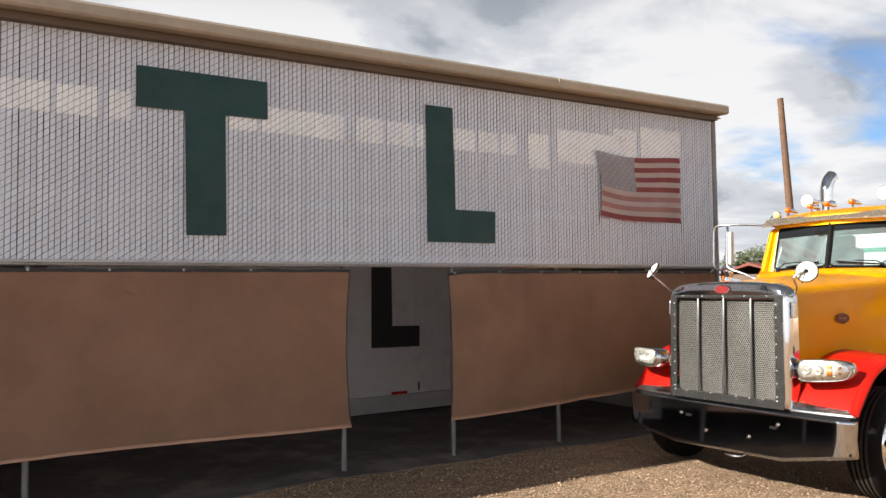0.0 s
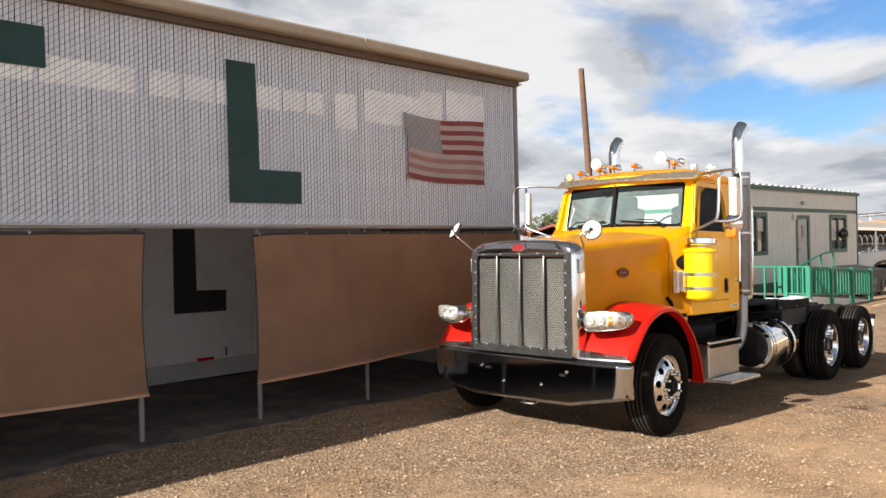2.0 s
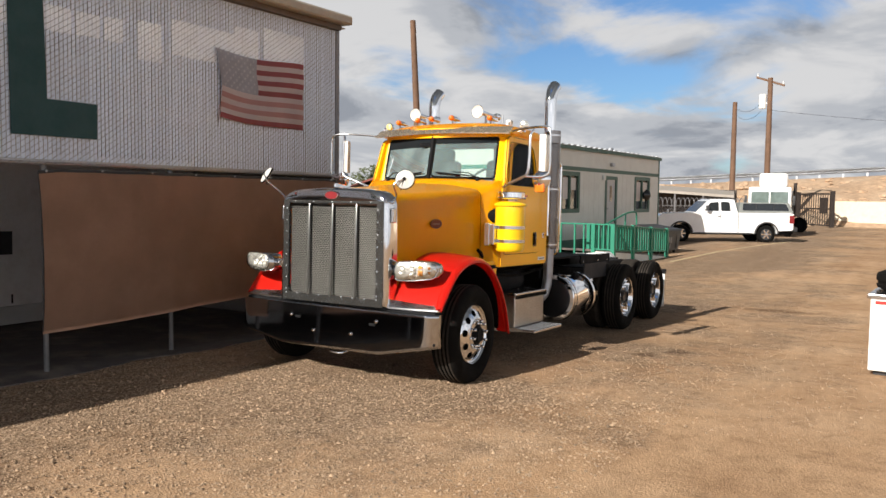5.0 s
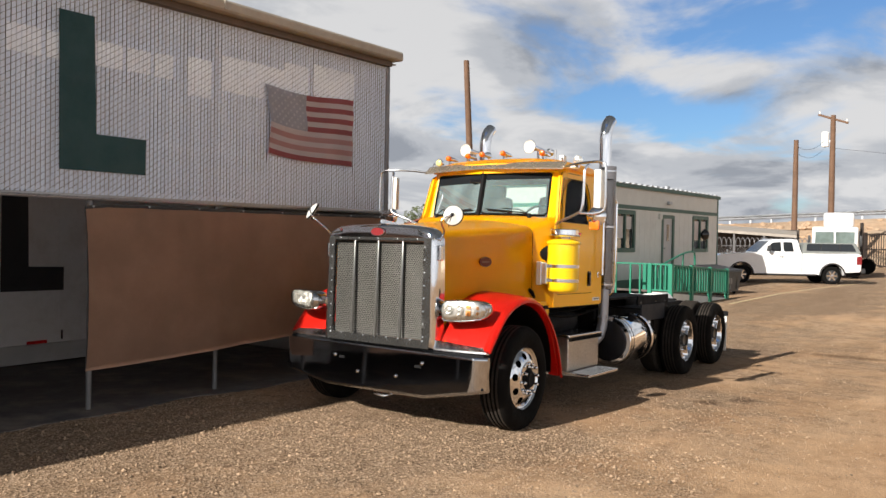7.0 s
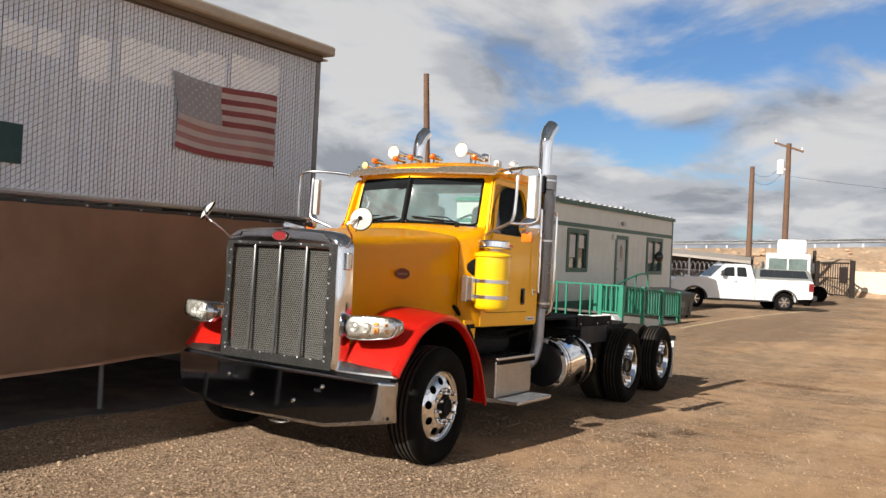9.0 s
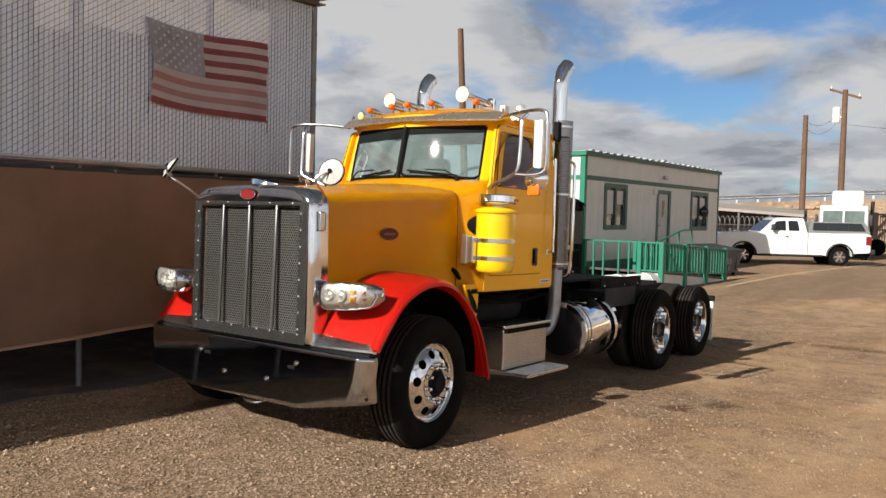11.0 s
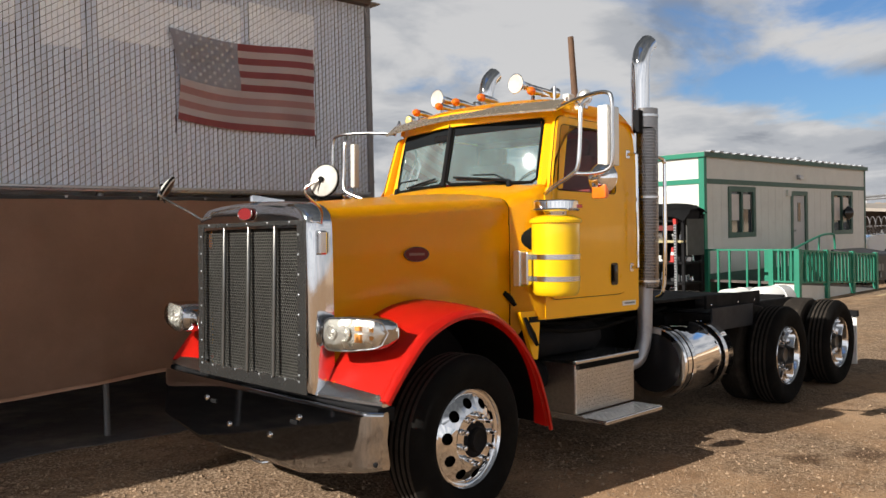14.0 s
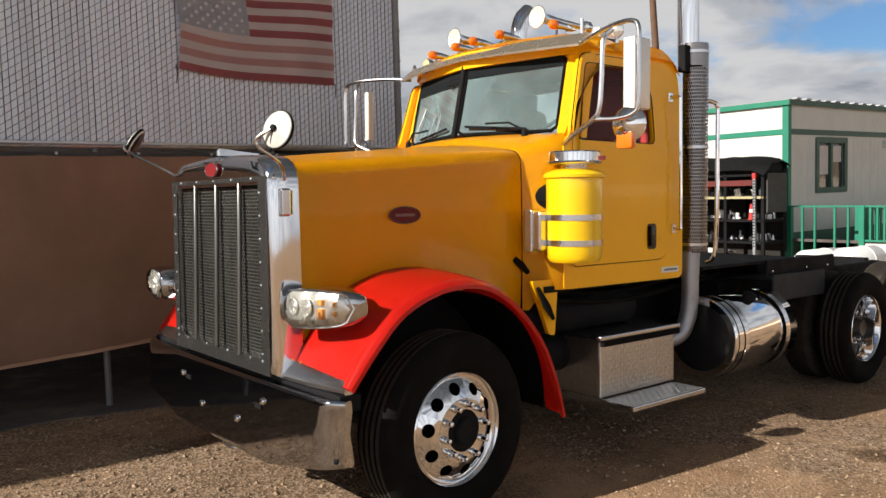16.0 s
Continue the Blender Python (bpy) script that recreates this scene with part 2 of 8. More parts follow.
TARP = mat("tarp_brown", (0.45, 0.27, 0.184), 0.7, vary=0.10, grain=0.08, gscale=160, bump=0.15, dirt=(0.35, 0.205, 0.134), dirt_at=(0.45, 0.8), dscale=1.2, translucent=0.05)
SIGN_GREEN = mat("sign_green", (0.0025, 0.038, 0.041), 0.6, vary=0.1, grain=0.06, gscale=50)
TRAILER_WHITE = mat("trailer_white", (0.66, 0.66, 0.65), 0.5, vary=0.08, dirt=(0.38, 0.36, 0.33), dirt_at=(0.5, 0.8), dscale=2.0)
SIGN_BLACK = mat("sign_black", (0.02, 0.02, 0.022), 0.6)
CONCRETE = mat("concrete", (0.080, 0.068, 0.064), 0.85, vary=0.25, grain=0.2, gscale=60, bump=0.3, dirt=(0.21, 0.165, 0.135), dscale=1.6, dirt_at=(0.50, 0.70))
FLAG_RED = mat("flag_red", (0.42, 0.135, 0.145), 0.8, vary=0.12, grain=0.08, gscale=200, translucent=0.12)
FLAG_FADED = mat("flag_faded_red", (0.60, 0.345, 0.33), 0.8, vary=0.1, grain=0.08, gscale=200, translucent=0.12)
FLAG_WHITE = mat("flag_white", (0.72, 0.635, 0.63), 0.8, vary=0.1, grain=0.08, gscale=200, translucent=0.12)
FLAG_BLUE = mat("flag_blue", (0.47, 0.475, 0.53), 0.8, vary=0.12, grain=0.08, gscale=200, translucent=0.12)
SHEET = mat("roof_sheet", (0.35, 0.33, 0.31), 0.5, 0.3, vary=0.12, grain=0.05)


def ground_material():
    m = bpy.data.materials.new("dirt_and_gravel")
    m.use_nodes = True
    N, L = m.node_tree.nodes, m.node_tree.links
    p = N["Principled BSDF"]
    geo = N.new("ShaderNodeNewGeometry")

    def noise_(scale, detail, rough_=0.6, dist=0.0):
        n = N.new("ShaderNodeTexNoise")
        n.inputs["Scale"].default_value, n.inputs["Detail"].default_value = scale, detail
        n.inputs["Roughness"].default_value, n.inputs["Distortion"].default_value = rough_, dist
        L.new(geo.outputs["Position"], n.inputs["Vector"])
        return n.outputs[0]

    def ramp(v, stops):
        r = N.new("ShaderNodeValToRGB")
        e = r.color_ramp.elements
        while len(e) < len(stops):
            e.new(0.5)
        for k, (q, c) in enumerate(stops):
            e[k].position, e[k].color = q, (*c, 1)
        L.new(v, r.inputs[0])
        return r.outputs[0]

    def mixc(f, a, b, kind="MIX"):
        n = N.new("ShaderNodeMix")
        n.data_type, n.blend_type = "RGBA", kind
        for k, v in ((0, f), (6, a), (7, b)):
            if isinstance(v, (int, float)):
                n.inputs[k].default_value = v
            else:
                L.new(v, n.inputs[k])
        return n.outputs[2]
    dirt = ramp(noise_(0.45, 9, 0.60, 0.2), ((0.30, (0.33, 0.198, 0.110)), (0.50, (0.44, 0.283, 0.165)), (0.70, (0.52, 0.355, 0.225))))
    vor = N.new("ShaderNodeTexVoronoi")
    vor.inputs["Scale"].default_value = 62
    L.new(geo.outputs["Position"], vor.inputs["Vector"])
    pebble = ramp(vor.outputs["Color"], ((0.1, (0.085, 0.055, 0.036)), (0.5, (0.24, 0.162, 0.102)), (0.9, (0.44, 0.33, 0.235))))
    # loose gravel lies along the shed side, worn dirt in the drive
    sp = N.new("ShaderNodeSeparateXYZ")
    L.new(geo.outputs["Position"], sp.inputs[0])
    lean = N.new("ShaderNodeMapRange")
    lean.inputs[1].default_value, lean.inputs[2].default_value, lean.inputs[3].default_value, lean.inputs[4].default_value = 0.5, 5.0, -0.14, 0.09
    L.new(sp.outputs[1], lean.inputs[0])
    both = N.new("ShaderNodeMath")
    L.new(noise_(0.35, 7, 0.72), both.inputs[0])
    L.new(lean.outputs[0], both.inputs[1])
    where = ramp(both.outputs[0], ((0.42, (0.06, 0.06, 0.06)), (0.58, (0.92, 0.92, 0.92))))
    col = mixc(where, dirt, pebble)
    # clods and hollows a hand or two across
    col = mixc(1.0, col, ramp(noise_(4.2, 7, 0.68, 0.2), ((0.30, (0.70, 0.67, 0.64)), (0.50, (1.0, 1.0, 1.0)), (0.72, (1.12, 1.11, 1.10)))), "MULTIPLY")
    # tyre-worn streaks along the drive
    mp = N.new("ShaderNodeMapping")
    mp.inputs["Scale"].default_value, mp.inputs["Rotation"].default_value = (0.12, 1.5, 1.0), (0, 0, 0.22)
    L.new(geo.outputs["Position"], mp.inputs[0])
    tr = N.new("ShaderNodeTexNoise")
    tr.inputs["Scale"].default_value, tr.inputs["Detail"].default_value, tr.inputs["Distortion"].default_value = 0.9, 6, 0.4
    L.new(mp.outputs[0], tr.inputs["Vector"])
    col = mixc(1.0, col, ramp(tr.outputs[0], ((0.32, (0.90, 0.87, 0.85)), (0.52, (1.0, 1.0, 1.0)), (0.70, (1.08, 1.085, 1.085)))), "MULTIPLY")
    fine = noise_(55, 5, 0.7)
    col = mixc(1.0, col, ramp(fine, ((0.25, (0.68, 0.67, 0.66)), (0.75, (1.22, 1.21, 1.20)))), "MULTIPLY")
    stain = ramp(noise_(0.9, 7, 0.6, 1.2), ((0.66, (1, 1, 1)), (0.74, (0.62, 0.58, 0.55))))
    col = mixc(1.0, col, stain, "MULTIPLY")
    # single oil spots, a drag mark and a pale dusty patch, with ragged outlines
    ragged = noise_(5.5, 6, 0.65)
    for cx, cy, rx, ry, tone in ((9.69, 3.30, 0.17, 0.14, (0.50, 0.46, 0.43)), (10.15, 3.02, 0.23, 0.13, (0.55, 0.50, 0.47)), (15.6, 2.71, 0.20, 0.75, (0.55, 0.50, 0.46)), (7.09, 3.14, 0.30, 0.24, (1.18, 1.19, 1.20))):
        sh = N.new("ShaderNodeMapping")
        sh.vector_type = "TEXTURE"
        sh.inputs["Location"].default_value, sh.inputs["Scale"].default_value = (cx, cy, 0), (rx, ry, 30.0)
        L.new(geo.outputs["Position"], sh.inputs[0])
        far = N.new("ShaderNodeVectorMath")
        far.operation = "LENGTH"
        L.new(sh.outputs[0], far.inputs[0])
        rim_ = N.new("ShaderNodeMath")
        rim_.operation = "MULTIPLY_ADD"
        L.new(ragged, rim_.inputs[0])
        rim_.inputs[1].default_value = 2.2
        L.new(far.outputs["Value"], rim_.inputs[2])
        cut = N.new("ShaderNodeMapRange")
        cut.inputs[1].default_value, cut.inputs[2].default_value, cut.inputs[3].default_value, cut.inputs[4].default_value = 1.7, 2.4, 1.0, 0.0
        L.new(rim_.outputs[0], cut.inputs[0])
        col = mixc(cut.outputs[0], col, mixc(1.0, col, ramp(ragged, ((0.0, tone), (1.0, tone))), "MULTIPLY"))
    L.new(col, p.inputs["Base Color"])
    p.inputs["Roughness"].default_value = 0.95
    p.inputs["Specular IOR Level"].default_value = 0.2
    b1, b2 = N.new("ShaderNodeBump"), N.new("ShaderNodeBump")
    b1.inputs["Strength"].default_value, b1.inputs["Distance"].default_value = 0.5, 0.010
    b2.inputs["Strength"].default_value, b2.inputs["Distance"].default_value = 0.42, 0.03
    L.new(vor.outputs["Distance"], b1.inputs["Height"])
    L.new(noise_(9, 8, 0.7), b2.inputs["Height"])
    L.new(b1.outputs[0], b2.inputs["Normal"])
    L.new(b2.outputs[0], p.inputs["Normal"])
    return m


GROUND = ground_material()

# ------------------------------------------------------------ building blocks


def part(name, bm, material, parent=None, label="", smooth=False, category="", kind="", group=""):
    me = bpy.data.meshes.new(name)
    bmesh.ops.recalc_face_normals(bm, faces=bm.faces[:])
    if smooth:
        for f in bm.faces:
            f.smooth = True
        for e in bm.edges:
            if len(e.link_faces) == 2 and e.calc_face_angle(0) > 0.6:
                e.smooth = False
    bm.to_mesh(me)
    bm.free()
    me.materials.append(material)
    ob = new(name, me)
    if parent:
        ob.parent = parent
    return tagged(ob, label, category, group, kind)


def empty(name, m=None, parent=None, label="", category="", group=""):
    ob = new(name)
    ob.empty_display_size = 0.2
    if parent:
        ob.parent = parent
    if m is not None:
        ob.matrix_basis = m
    return tagged(ob, label, category, group)


def NB():
    return bmesh.new()


def box(bm, x0, x1, y0, y1, z0, z1, bevel=0.0, seg=2):
    r = bmesh.ops.create_cube(bm, size=1.0, matrix=Matrix.Translation(((x0 + x1) / 2, (y0 + y1) / 2, (z0 + z1) / 2)) @ Matrix.Diagonal((abs(x1 - x0), abs(y1 - y0), abs(z1 - z0), 1)))
    if bevel:
        es = list({e for v in r["verts"] for e in v.link_edges})
        bmesh.ops.bevel(bm, geom=es, offset=bevel, segments=seg, affect="EDGES", profile=0.5)
    return bm


def obox(bm, m, sx, sy, sz, bevel=0.0, seg=2):
    r = bmesh.ops.create_cube(bm, size=1.0, matrix=m @ Matrix.Diagonal((sx, sy, sz, 1)))
    if bevel:
        es = list({e for v in r["verts"] for e in v.link_edges})
        bmesh.ops.bevel(bm, geom=es, offset=bevel, segments=seg, affect="EDGES", profile=0.5)
    return bm


def axes_of(d):
    d = Vector(d).normalized()
    a = d.cross(Vector((0, 0, 1)))
    if a.length < 1e-4:
        a = Vector((1, 0, 0))
    a.normalize()
    return a, d.cross(a), d


def rings(bm, loops, closed=True, caps=(True, True)):
    """Skins a row of loops of points, all with the same count."""
    vs = [[bm.verts.new(p) for p in loop] for loop in loops]
    n = len(vs[0])
    for a, b in zip(vs, vs[1:]):
        for i in range(n if closed else n - 1):
            j = (i + 1) % n
            bm.faces.new((a[i], a[j], b[j], b[i]))
    if closed and caps[0]:
        bm.faces.new(vs[0][::-1])
    if closed and caps[1]:
        bm.faces.new(vs[-1])
    return vs


def lathe(bm, o, d, profile, n=32, caps=(True, True)):
    """Turns (radius, along) points about the axis from o along d."""
    a, b, d = axes_of(d)
    o = Vector(o)
    loops = [[o + d * h + (a * math.cos(2 * math.pi * k / n) + b * math.sin(2 * math.pi * k / n)) * max(r, 1e-4) for k in range(n)] for r, h in profile]
    rings(bm, loops, True, caps)
    return bm


def rod(bm, p, q, r, n=12, r1=None):
    d = Vector(q) - Vector(p)
    return lathe(bm, p, d, [(r, 0), (r if r1 is None else r1, d.length)], n)


def smooth_path(pts, k=6):
    """A rounded line through the points."""
    P = [Vector(p) for p in pts]
    P = [P[0] * 2 - P[1]] + P + [P[-1] * 2 - P[-2]]
    out = []
    for i in range(1, len(P) - 2):
        for s in range(k):
            t = s / k
            out.append(0.5 * (2 * P[i] + (P[i + 1] - P[i - 1]) * t + (2 * P[i - 1] - 5 * P[i] + 4 * P[i + 1] - P[i + 2]) * t * t + (3 * P[i] - P[i - 1] - 3 * P[i + 1] + P[i + 2]) * t ** 3))
    return out + [P[-2]]


def tube(bm, pts, r, n=10):
    P = [Vector(p) for p in pts]
    a = None
    loops = []
    for i, p in enumerate(P):
        d = (P[min(i + 1, len(P) - 1)] - P[max(i - 1, 0)]).normalized()
        if a is None:
            a = axes_of(d)[0]
        a = (a - d * a.dot(d)).normalized()
        b = d.cross(a)
        rr = r[i] if isinstance(r, (list, tuple)) else r
        loops.append([p + (a * math.cos(2 * math.pi * k / n) + b * math.sin(2 * math.pi * k / n)) * rr for k in range(n)])
    rings(bm, loops)
    return bm


def slab(bm, outline, to3, depth):
    """A flat plate: an outline of (u, v) points, put in space by to3(u, v, w), from w = 0 to depth."""
    a = [bm.verts.new(to3(u, v, 0)) for u, v in outline]
    b = [bm.verts.new(to3(u, v, depth)) for u, v in outline]
    bm.faces.new(a[::-1])
    bm.faces.new(b)
    n = len(a)
    for i in range(n):
        j = (i + 1) % n
        bm.faces.new((a[i], a[j], b[j], b[i]))
    return bm


def rounded(w, h, r, n=5, cx=0.0, cy=0.0):
    """The outline of a rectangle with rounded corners."""
    out = []
    for qx, qy, a0 in ((1, 1, 0), (-1, 1, 90), (-1, -1, 180), (1, -1, 270)):
        for k in range(n + 1):
            a = radians(a0 + 90 * k / n)
            out.append((cx + qx * (w / 2 - r) + r * math.cos(a), cy + qy * (h / 2 - r) + r * math.sin(a)))
    return out


def lerp_table(x, table):
    if x <= table[0][0]:
        return table[0][1]
    for (a, u), (b, v) in zip(table, table[1:]):
        if x <= b:
            t = (x - a) / (b - a)
            t = t * t * (3 - 2 * t)
            return u + (v - u) * t
    return table[-1][1]


# ------------------------------------------------------------ ground
LIE = ((-30, 0.05), (3.0, 0.05), (5.0, 0.035), (7.0, 0.0))


def lie(x, y):
    """The height of the yard: it dips gently behind the truck's front axle."""
    if x <= 7:
        z = lerp_table(x, LIE)
    elif x <= 13.5:
        z = -math.tan(radians(LEAN_DEG)) * (x - 7)
    else:
        z = lerp_table(x, ((13.5, -0.153), (16, -0.17), (24, -0.03), (34, 0.03)))
    return z


def build_ground():
    bm = NB()
    xs = [-3000, -400, -80, -30] + [-12 + i * 0.5 for i in range(75)] + [26, 28, 30, 33, 36, 40, 46, 60, 90, 150, 400, 3000]
    ys = [-3000, -400, -80, -30, -14] + [-8 + i * 0.5 for i in range(45)] + [16, 20, 26, 34, 60, 120, 400, 3000]
    grid = [[bm.verts.new((x, y, lie(x, y) + (0.012 * noise.noise(Vector((x * 0.9, y * 0.9, 0))) if -12 < x < 26 and -8 < y < 7 and not (5.8 < x < 14 and 3.8 < y < 7) else 0))) for y in ys] for x in xs]
    for i in range(len(xs) - 1):
        for j in range(len(ys) - 1):
            bm.faces.new((grid[i][j], grid[i + 1][j], grid[i + 1][j + 1], grid[i][j + 1]))
    part("ground", bm, GROUND, None, "tan dirt and gravel yard with tyre marks", True, "ground", "structure")


build_ground()

# ------------------------------------------------------------ the shed with its slatted fence wall
WALL_Y, X_END, X_FAR = 7.85, 9.37, -12.0
Z_RAIL = 2.13


def fall(x):
    """The eave drops gently towards the far end of the shed."""
    return 0.0135 * (x - 9.6)


def letter(name, outline, y, material, label, parent=None):
    bm = slab(NB(), outline, lambda u, v, w: (u, y - w, v), 0.006)
    return part(name, bm, material, parent, label, category="sign letter")


def shed():
    # fascia: a box gutter with a rolled top lip and a drip edge, in lengths
    bm = NB()
    prof = [(7.62, 4.268), (7.60, 4.286), (7.60, 4.365), (7.62, 4.392), (7.66, 4.40), (7.74, 4.39), (7.78, 4.36), (7.86, 4.36), (7.86, 4.268)]
    rings(bm, [[(x, y, z + fall(x)) for y, z in prof] for x in (X_FAR, -6.0, 0.2, 6.3, 9.41)])
    trim = part("trim", bm, FASCIA, None, "tan painted metal roof fascia with a dull weathered face", True, "fascia", "structure")
    for x in (-5.9, 0.25, 6.25):
        bm = box(NB(), x - 0.012, x + 0.012, 7.590, 7.62, 4.28 + fall(x), 4.38 + fall(x), 0.004)
        part("joint_cover", bm, FASCIA, trim)
    bm = NB()
    rings(bm, [[(x, y, z + fall(x)) for y, z in ((7.74, 4.195), (7.84, 4.195), (7.84, 4.262), (7.74, 4.262))] for x in (X_FAR, 9.34)])
    part("eave_beam", bm, mat("eave_brown", (0.10, 0.07, 0.05), 0.7), trim, "dark brown band under the fascia")
    # roof sheets
    bm = NB()
    rings(bm, [[(x, y, z + fall(x)) for y, z in ((7.88, 4.27), (13.62, 4.27), (13.62, 4.285), (7.88, 4.285))] for x in (X_FAR, 9.6)])
    part("ceiling", bm, SHEET, None, "corrugated sheet roof over the open shed", False, "roof", "structure")
    # far sides: unseen plain sheet walls, added to shut daylight out of the shed
    for name, x0, x1, y0, y1 in (("wall_north", X_FAR, 9.5, 13.5, 13.6), ("wall_west", X_FAR, X_FAR + 0.1, 7.95, 13.5), ("wall_east", 9.40, 9.48, 7.95, 13.5)):
        b = NB()
        rings(b, [[(x, y0, -0.15), (x, y1, -0.15), (x, y1, 4.265 + fall(x)), (x, y0, 4.265 + fall(x))] for x in (x0, x1)])
        part(name, b, SHEET, None, "unseen sheet-metal wall added to keep the shed dark", False, "wall", "structure")
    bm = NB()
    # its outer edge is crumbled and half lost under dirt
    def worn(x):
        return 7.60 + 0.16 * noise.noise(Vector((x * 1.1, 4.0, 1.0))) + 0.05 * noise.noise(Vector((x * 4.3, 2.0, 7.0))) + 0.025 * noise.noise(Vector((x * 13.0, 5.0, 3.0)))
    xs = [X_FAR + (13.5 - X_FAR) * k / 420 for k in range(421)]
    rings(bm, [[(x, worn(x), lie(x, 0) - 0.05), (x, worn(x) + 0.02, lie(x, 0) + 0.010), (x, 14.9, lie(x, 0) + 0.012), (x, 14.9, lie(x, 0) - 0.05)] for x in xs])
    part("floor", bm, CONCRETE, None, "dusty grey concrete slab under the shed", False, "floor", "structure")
    # fence wall: rails, posts, slats, woven wire
    wall = empty("wall_south", None, None, "chain-link fence wall with pale vinyl slats", "fence wall")
    tagged(wall, kind="structure")
    part("rail", rod(NB(), (X_FAR, WALL_Y + 0.01, Z_RAIL - 0.015), (X_END, WALL_Y + 0.01, Z_RAIL - 0.015), 0.021, 10), GALV, wall, "galvanised tube rail", True)
    part("tension_bar", box(NB(), X_FAR, X_END - 0.03, WALL_Y - 0.032, WALL_Y - 0.024, Z_RAIL - 0.004, Z_RAIL + 0.016, 0.002), GALV, wall, "flat galvanised bar")
    for x in (-11.5, -8.7, -5.8, -2.2, 0.69, 3.54, 4.87, 6.40, 7.95):
        top = 4.2 + fall(x) if x not in (4.87,) else Z_RAIL
        part("post", rod(NB(), (x, WALL_Y + 0.045, -0.1), (x, WALL_Y + 0.045, top), 0.027, 14), LEG_STEEL, wall, "galvanised steel post", True)
    bm = rod(NB(), (X_END, WALL_Y, -0.1), (X_END, WALL_Y, 4.30), 0.038, 16)
    for z in (2.25, 2.75, 3.0, 3.3, 3.85):
        lathe(bm, (X_END, WALL_Y, z), (0, 0, 1), [(0.041, 0), (0.043, 0.004), (0.043, 0.022), (0.041, 0.026)], 16)
    part("corner_post", bm, LEG_STEEL, wall, "galvanised corner post with bands", True)
    # slats, each a shallow channel
    bm = NB()
    w = 0.0194
    prof = [(-w, 0.0), (-w * 0.6, -0.0012), (0, -0.0016), (w * 0.6, -0.0012), (w, 0.0)]
    rings(bm, [[(x, y, z) for x, y in prof] for z in (0, 1.0)], False)
    first = part("slat", bm, SLAT, wall)
    pitch = 0.0457
    rng = random.Random(5)
    n = int((X_END - 0.06 - 0.25) / pitch)
    for k in range(n):
        ob = first if k == 0 else new("slat", first.data)
        ob.parent = wall
        ob.matrix_basis = pose(X_END - 0.06 - k * pitch + rng.uniform(-0.0012, 0.0012), WALL_Y + rng.uniform(-0.001, 0.001), Z_RAIL + rng.uniform(-0.006, 0.012), 0, rng.uniform(-0.06, 0.06), rng.uniform(-1.2, 1.2)) @ Matrix.Diagonal((1, 1, 4.215 + fall(X_END - k * pitch) - Z_RAIL, 1))
    bm = NB()
    x = X_END - 0.06 - n * pitch
    while x > X_FAR:
        rings(bm, [[(x - w, WALL_Y, z), (x, WALL_Y - 0.0015, z), (x + w, WALL_Y, z)] for z in (Z_RAIL, 4.21 + fall(x))], False)
        x -= pitch
    tagged(part("far_slats", bm, SLAT, wall), kind="stuff")
    # light patches on the fence, built as paler opaque strips at the slats' pitch
    pale = ((-1.6, -0.3, 3.36, 3.60), (0.30, 0.83, 3.37, 3.62), (0.90, 1.22, 3.37, 3.62), (1.27, 1.46, 3.37, 3.62), (2.34, 2.60, 3.38, 3.63), (2.66, 2.96, 3.38, 3.63), (2.98, 3.25, 3.38, 3.63), (3.27, 3.53, 3.38, 3.63), (3.66, 3.99, 3.39, 3.64),
            (4.05, 4.37, 3.39, 3.64), (4.42, 4.56, 3.39, 3.64), (4.87, 5.18, 3.40, 3.65), (5.21, 5.49, 3.41, 3.65), (5.53, 5.77, 3.41, 3.66), (5.97, 6.28, 3.28, 3.70), (6.42, 7.35, 3.40, 3.80), (7.35, 7.80, 3.42, 3.90), (7.86, 8.66, 3.44, 3.97))
    for xa, xb, za, zb in pale:
        bm = NB()
        k = int((X_END - 0.06 - xb) / pitch)
        while X_END - 0.06 - k * pitch > xa:
            xk = X_END - 0.06 - k * pitch
            if xk < xb:
                dz0, dz1 = rng.uniform(-0.006, 0.006), rng.uniform(-0.006, 0.006)
                rings(bm, [[(xk - 0.0212, WALL_Y - 0.004, z), (xk - 0.016, WALL_Y - 0.007, z), (xk + 0.016, WALL_Y - 0.007, z), (xk + 0.0212, WALL_Y - 0.004, z)] for z in (za + dz0, zb + dz1)])
            k += 1
        part("pale_panel", bm, LIGHT_PATCH, wall, "paler ribbed strips standing for a light patch on the slats")
    # woven wire: zigzag strands in front of and behind the slats
    verts, faces = [], []
    dz, r = 0.0335, 0.0022

    def strand(p, q):
        d = (q - p).normalized()
        s = Vector((d.z, 0, -d.x)) * r
        o = len(verts)
        for c in (p, q):
            verts.extend((c + s, c + Vector((0, -r * 1.3, 0)), c - s))
        faces.extend(((o, o + 1, o + 4, o + 3), (o + 1, o + 2, o + 5, o + 4)))
    nx = int((X_END - 0.03 + 1.2) / pitch)
    for i in range(nx):
        xa = X_END - 0.037 - i * pitch
        z = Z_RAIL - 0.06 + (i % 2) * dz * 0.9
        while z < 4.2 + fall(xa):
            if z > Z_RAIL - 0.03:
                strand(Vector((xa - pitch, WALL_Y - 0.011, z)), Vector((xa, WALL_Y - 0.011, z + dz * 0.9)))
            z += dz * 1.8
    me = bpy.data.meshes.new("wire_mesh")
    me.from_pydata([tuple(v) for v in verts], [], faces)
    me.materials.append(WIRE)
    ob = new("wire_mesh", me)
    ob.parent = wall
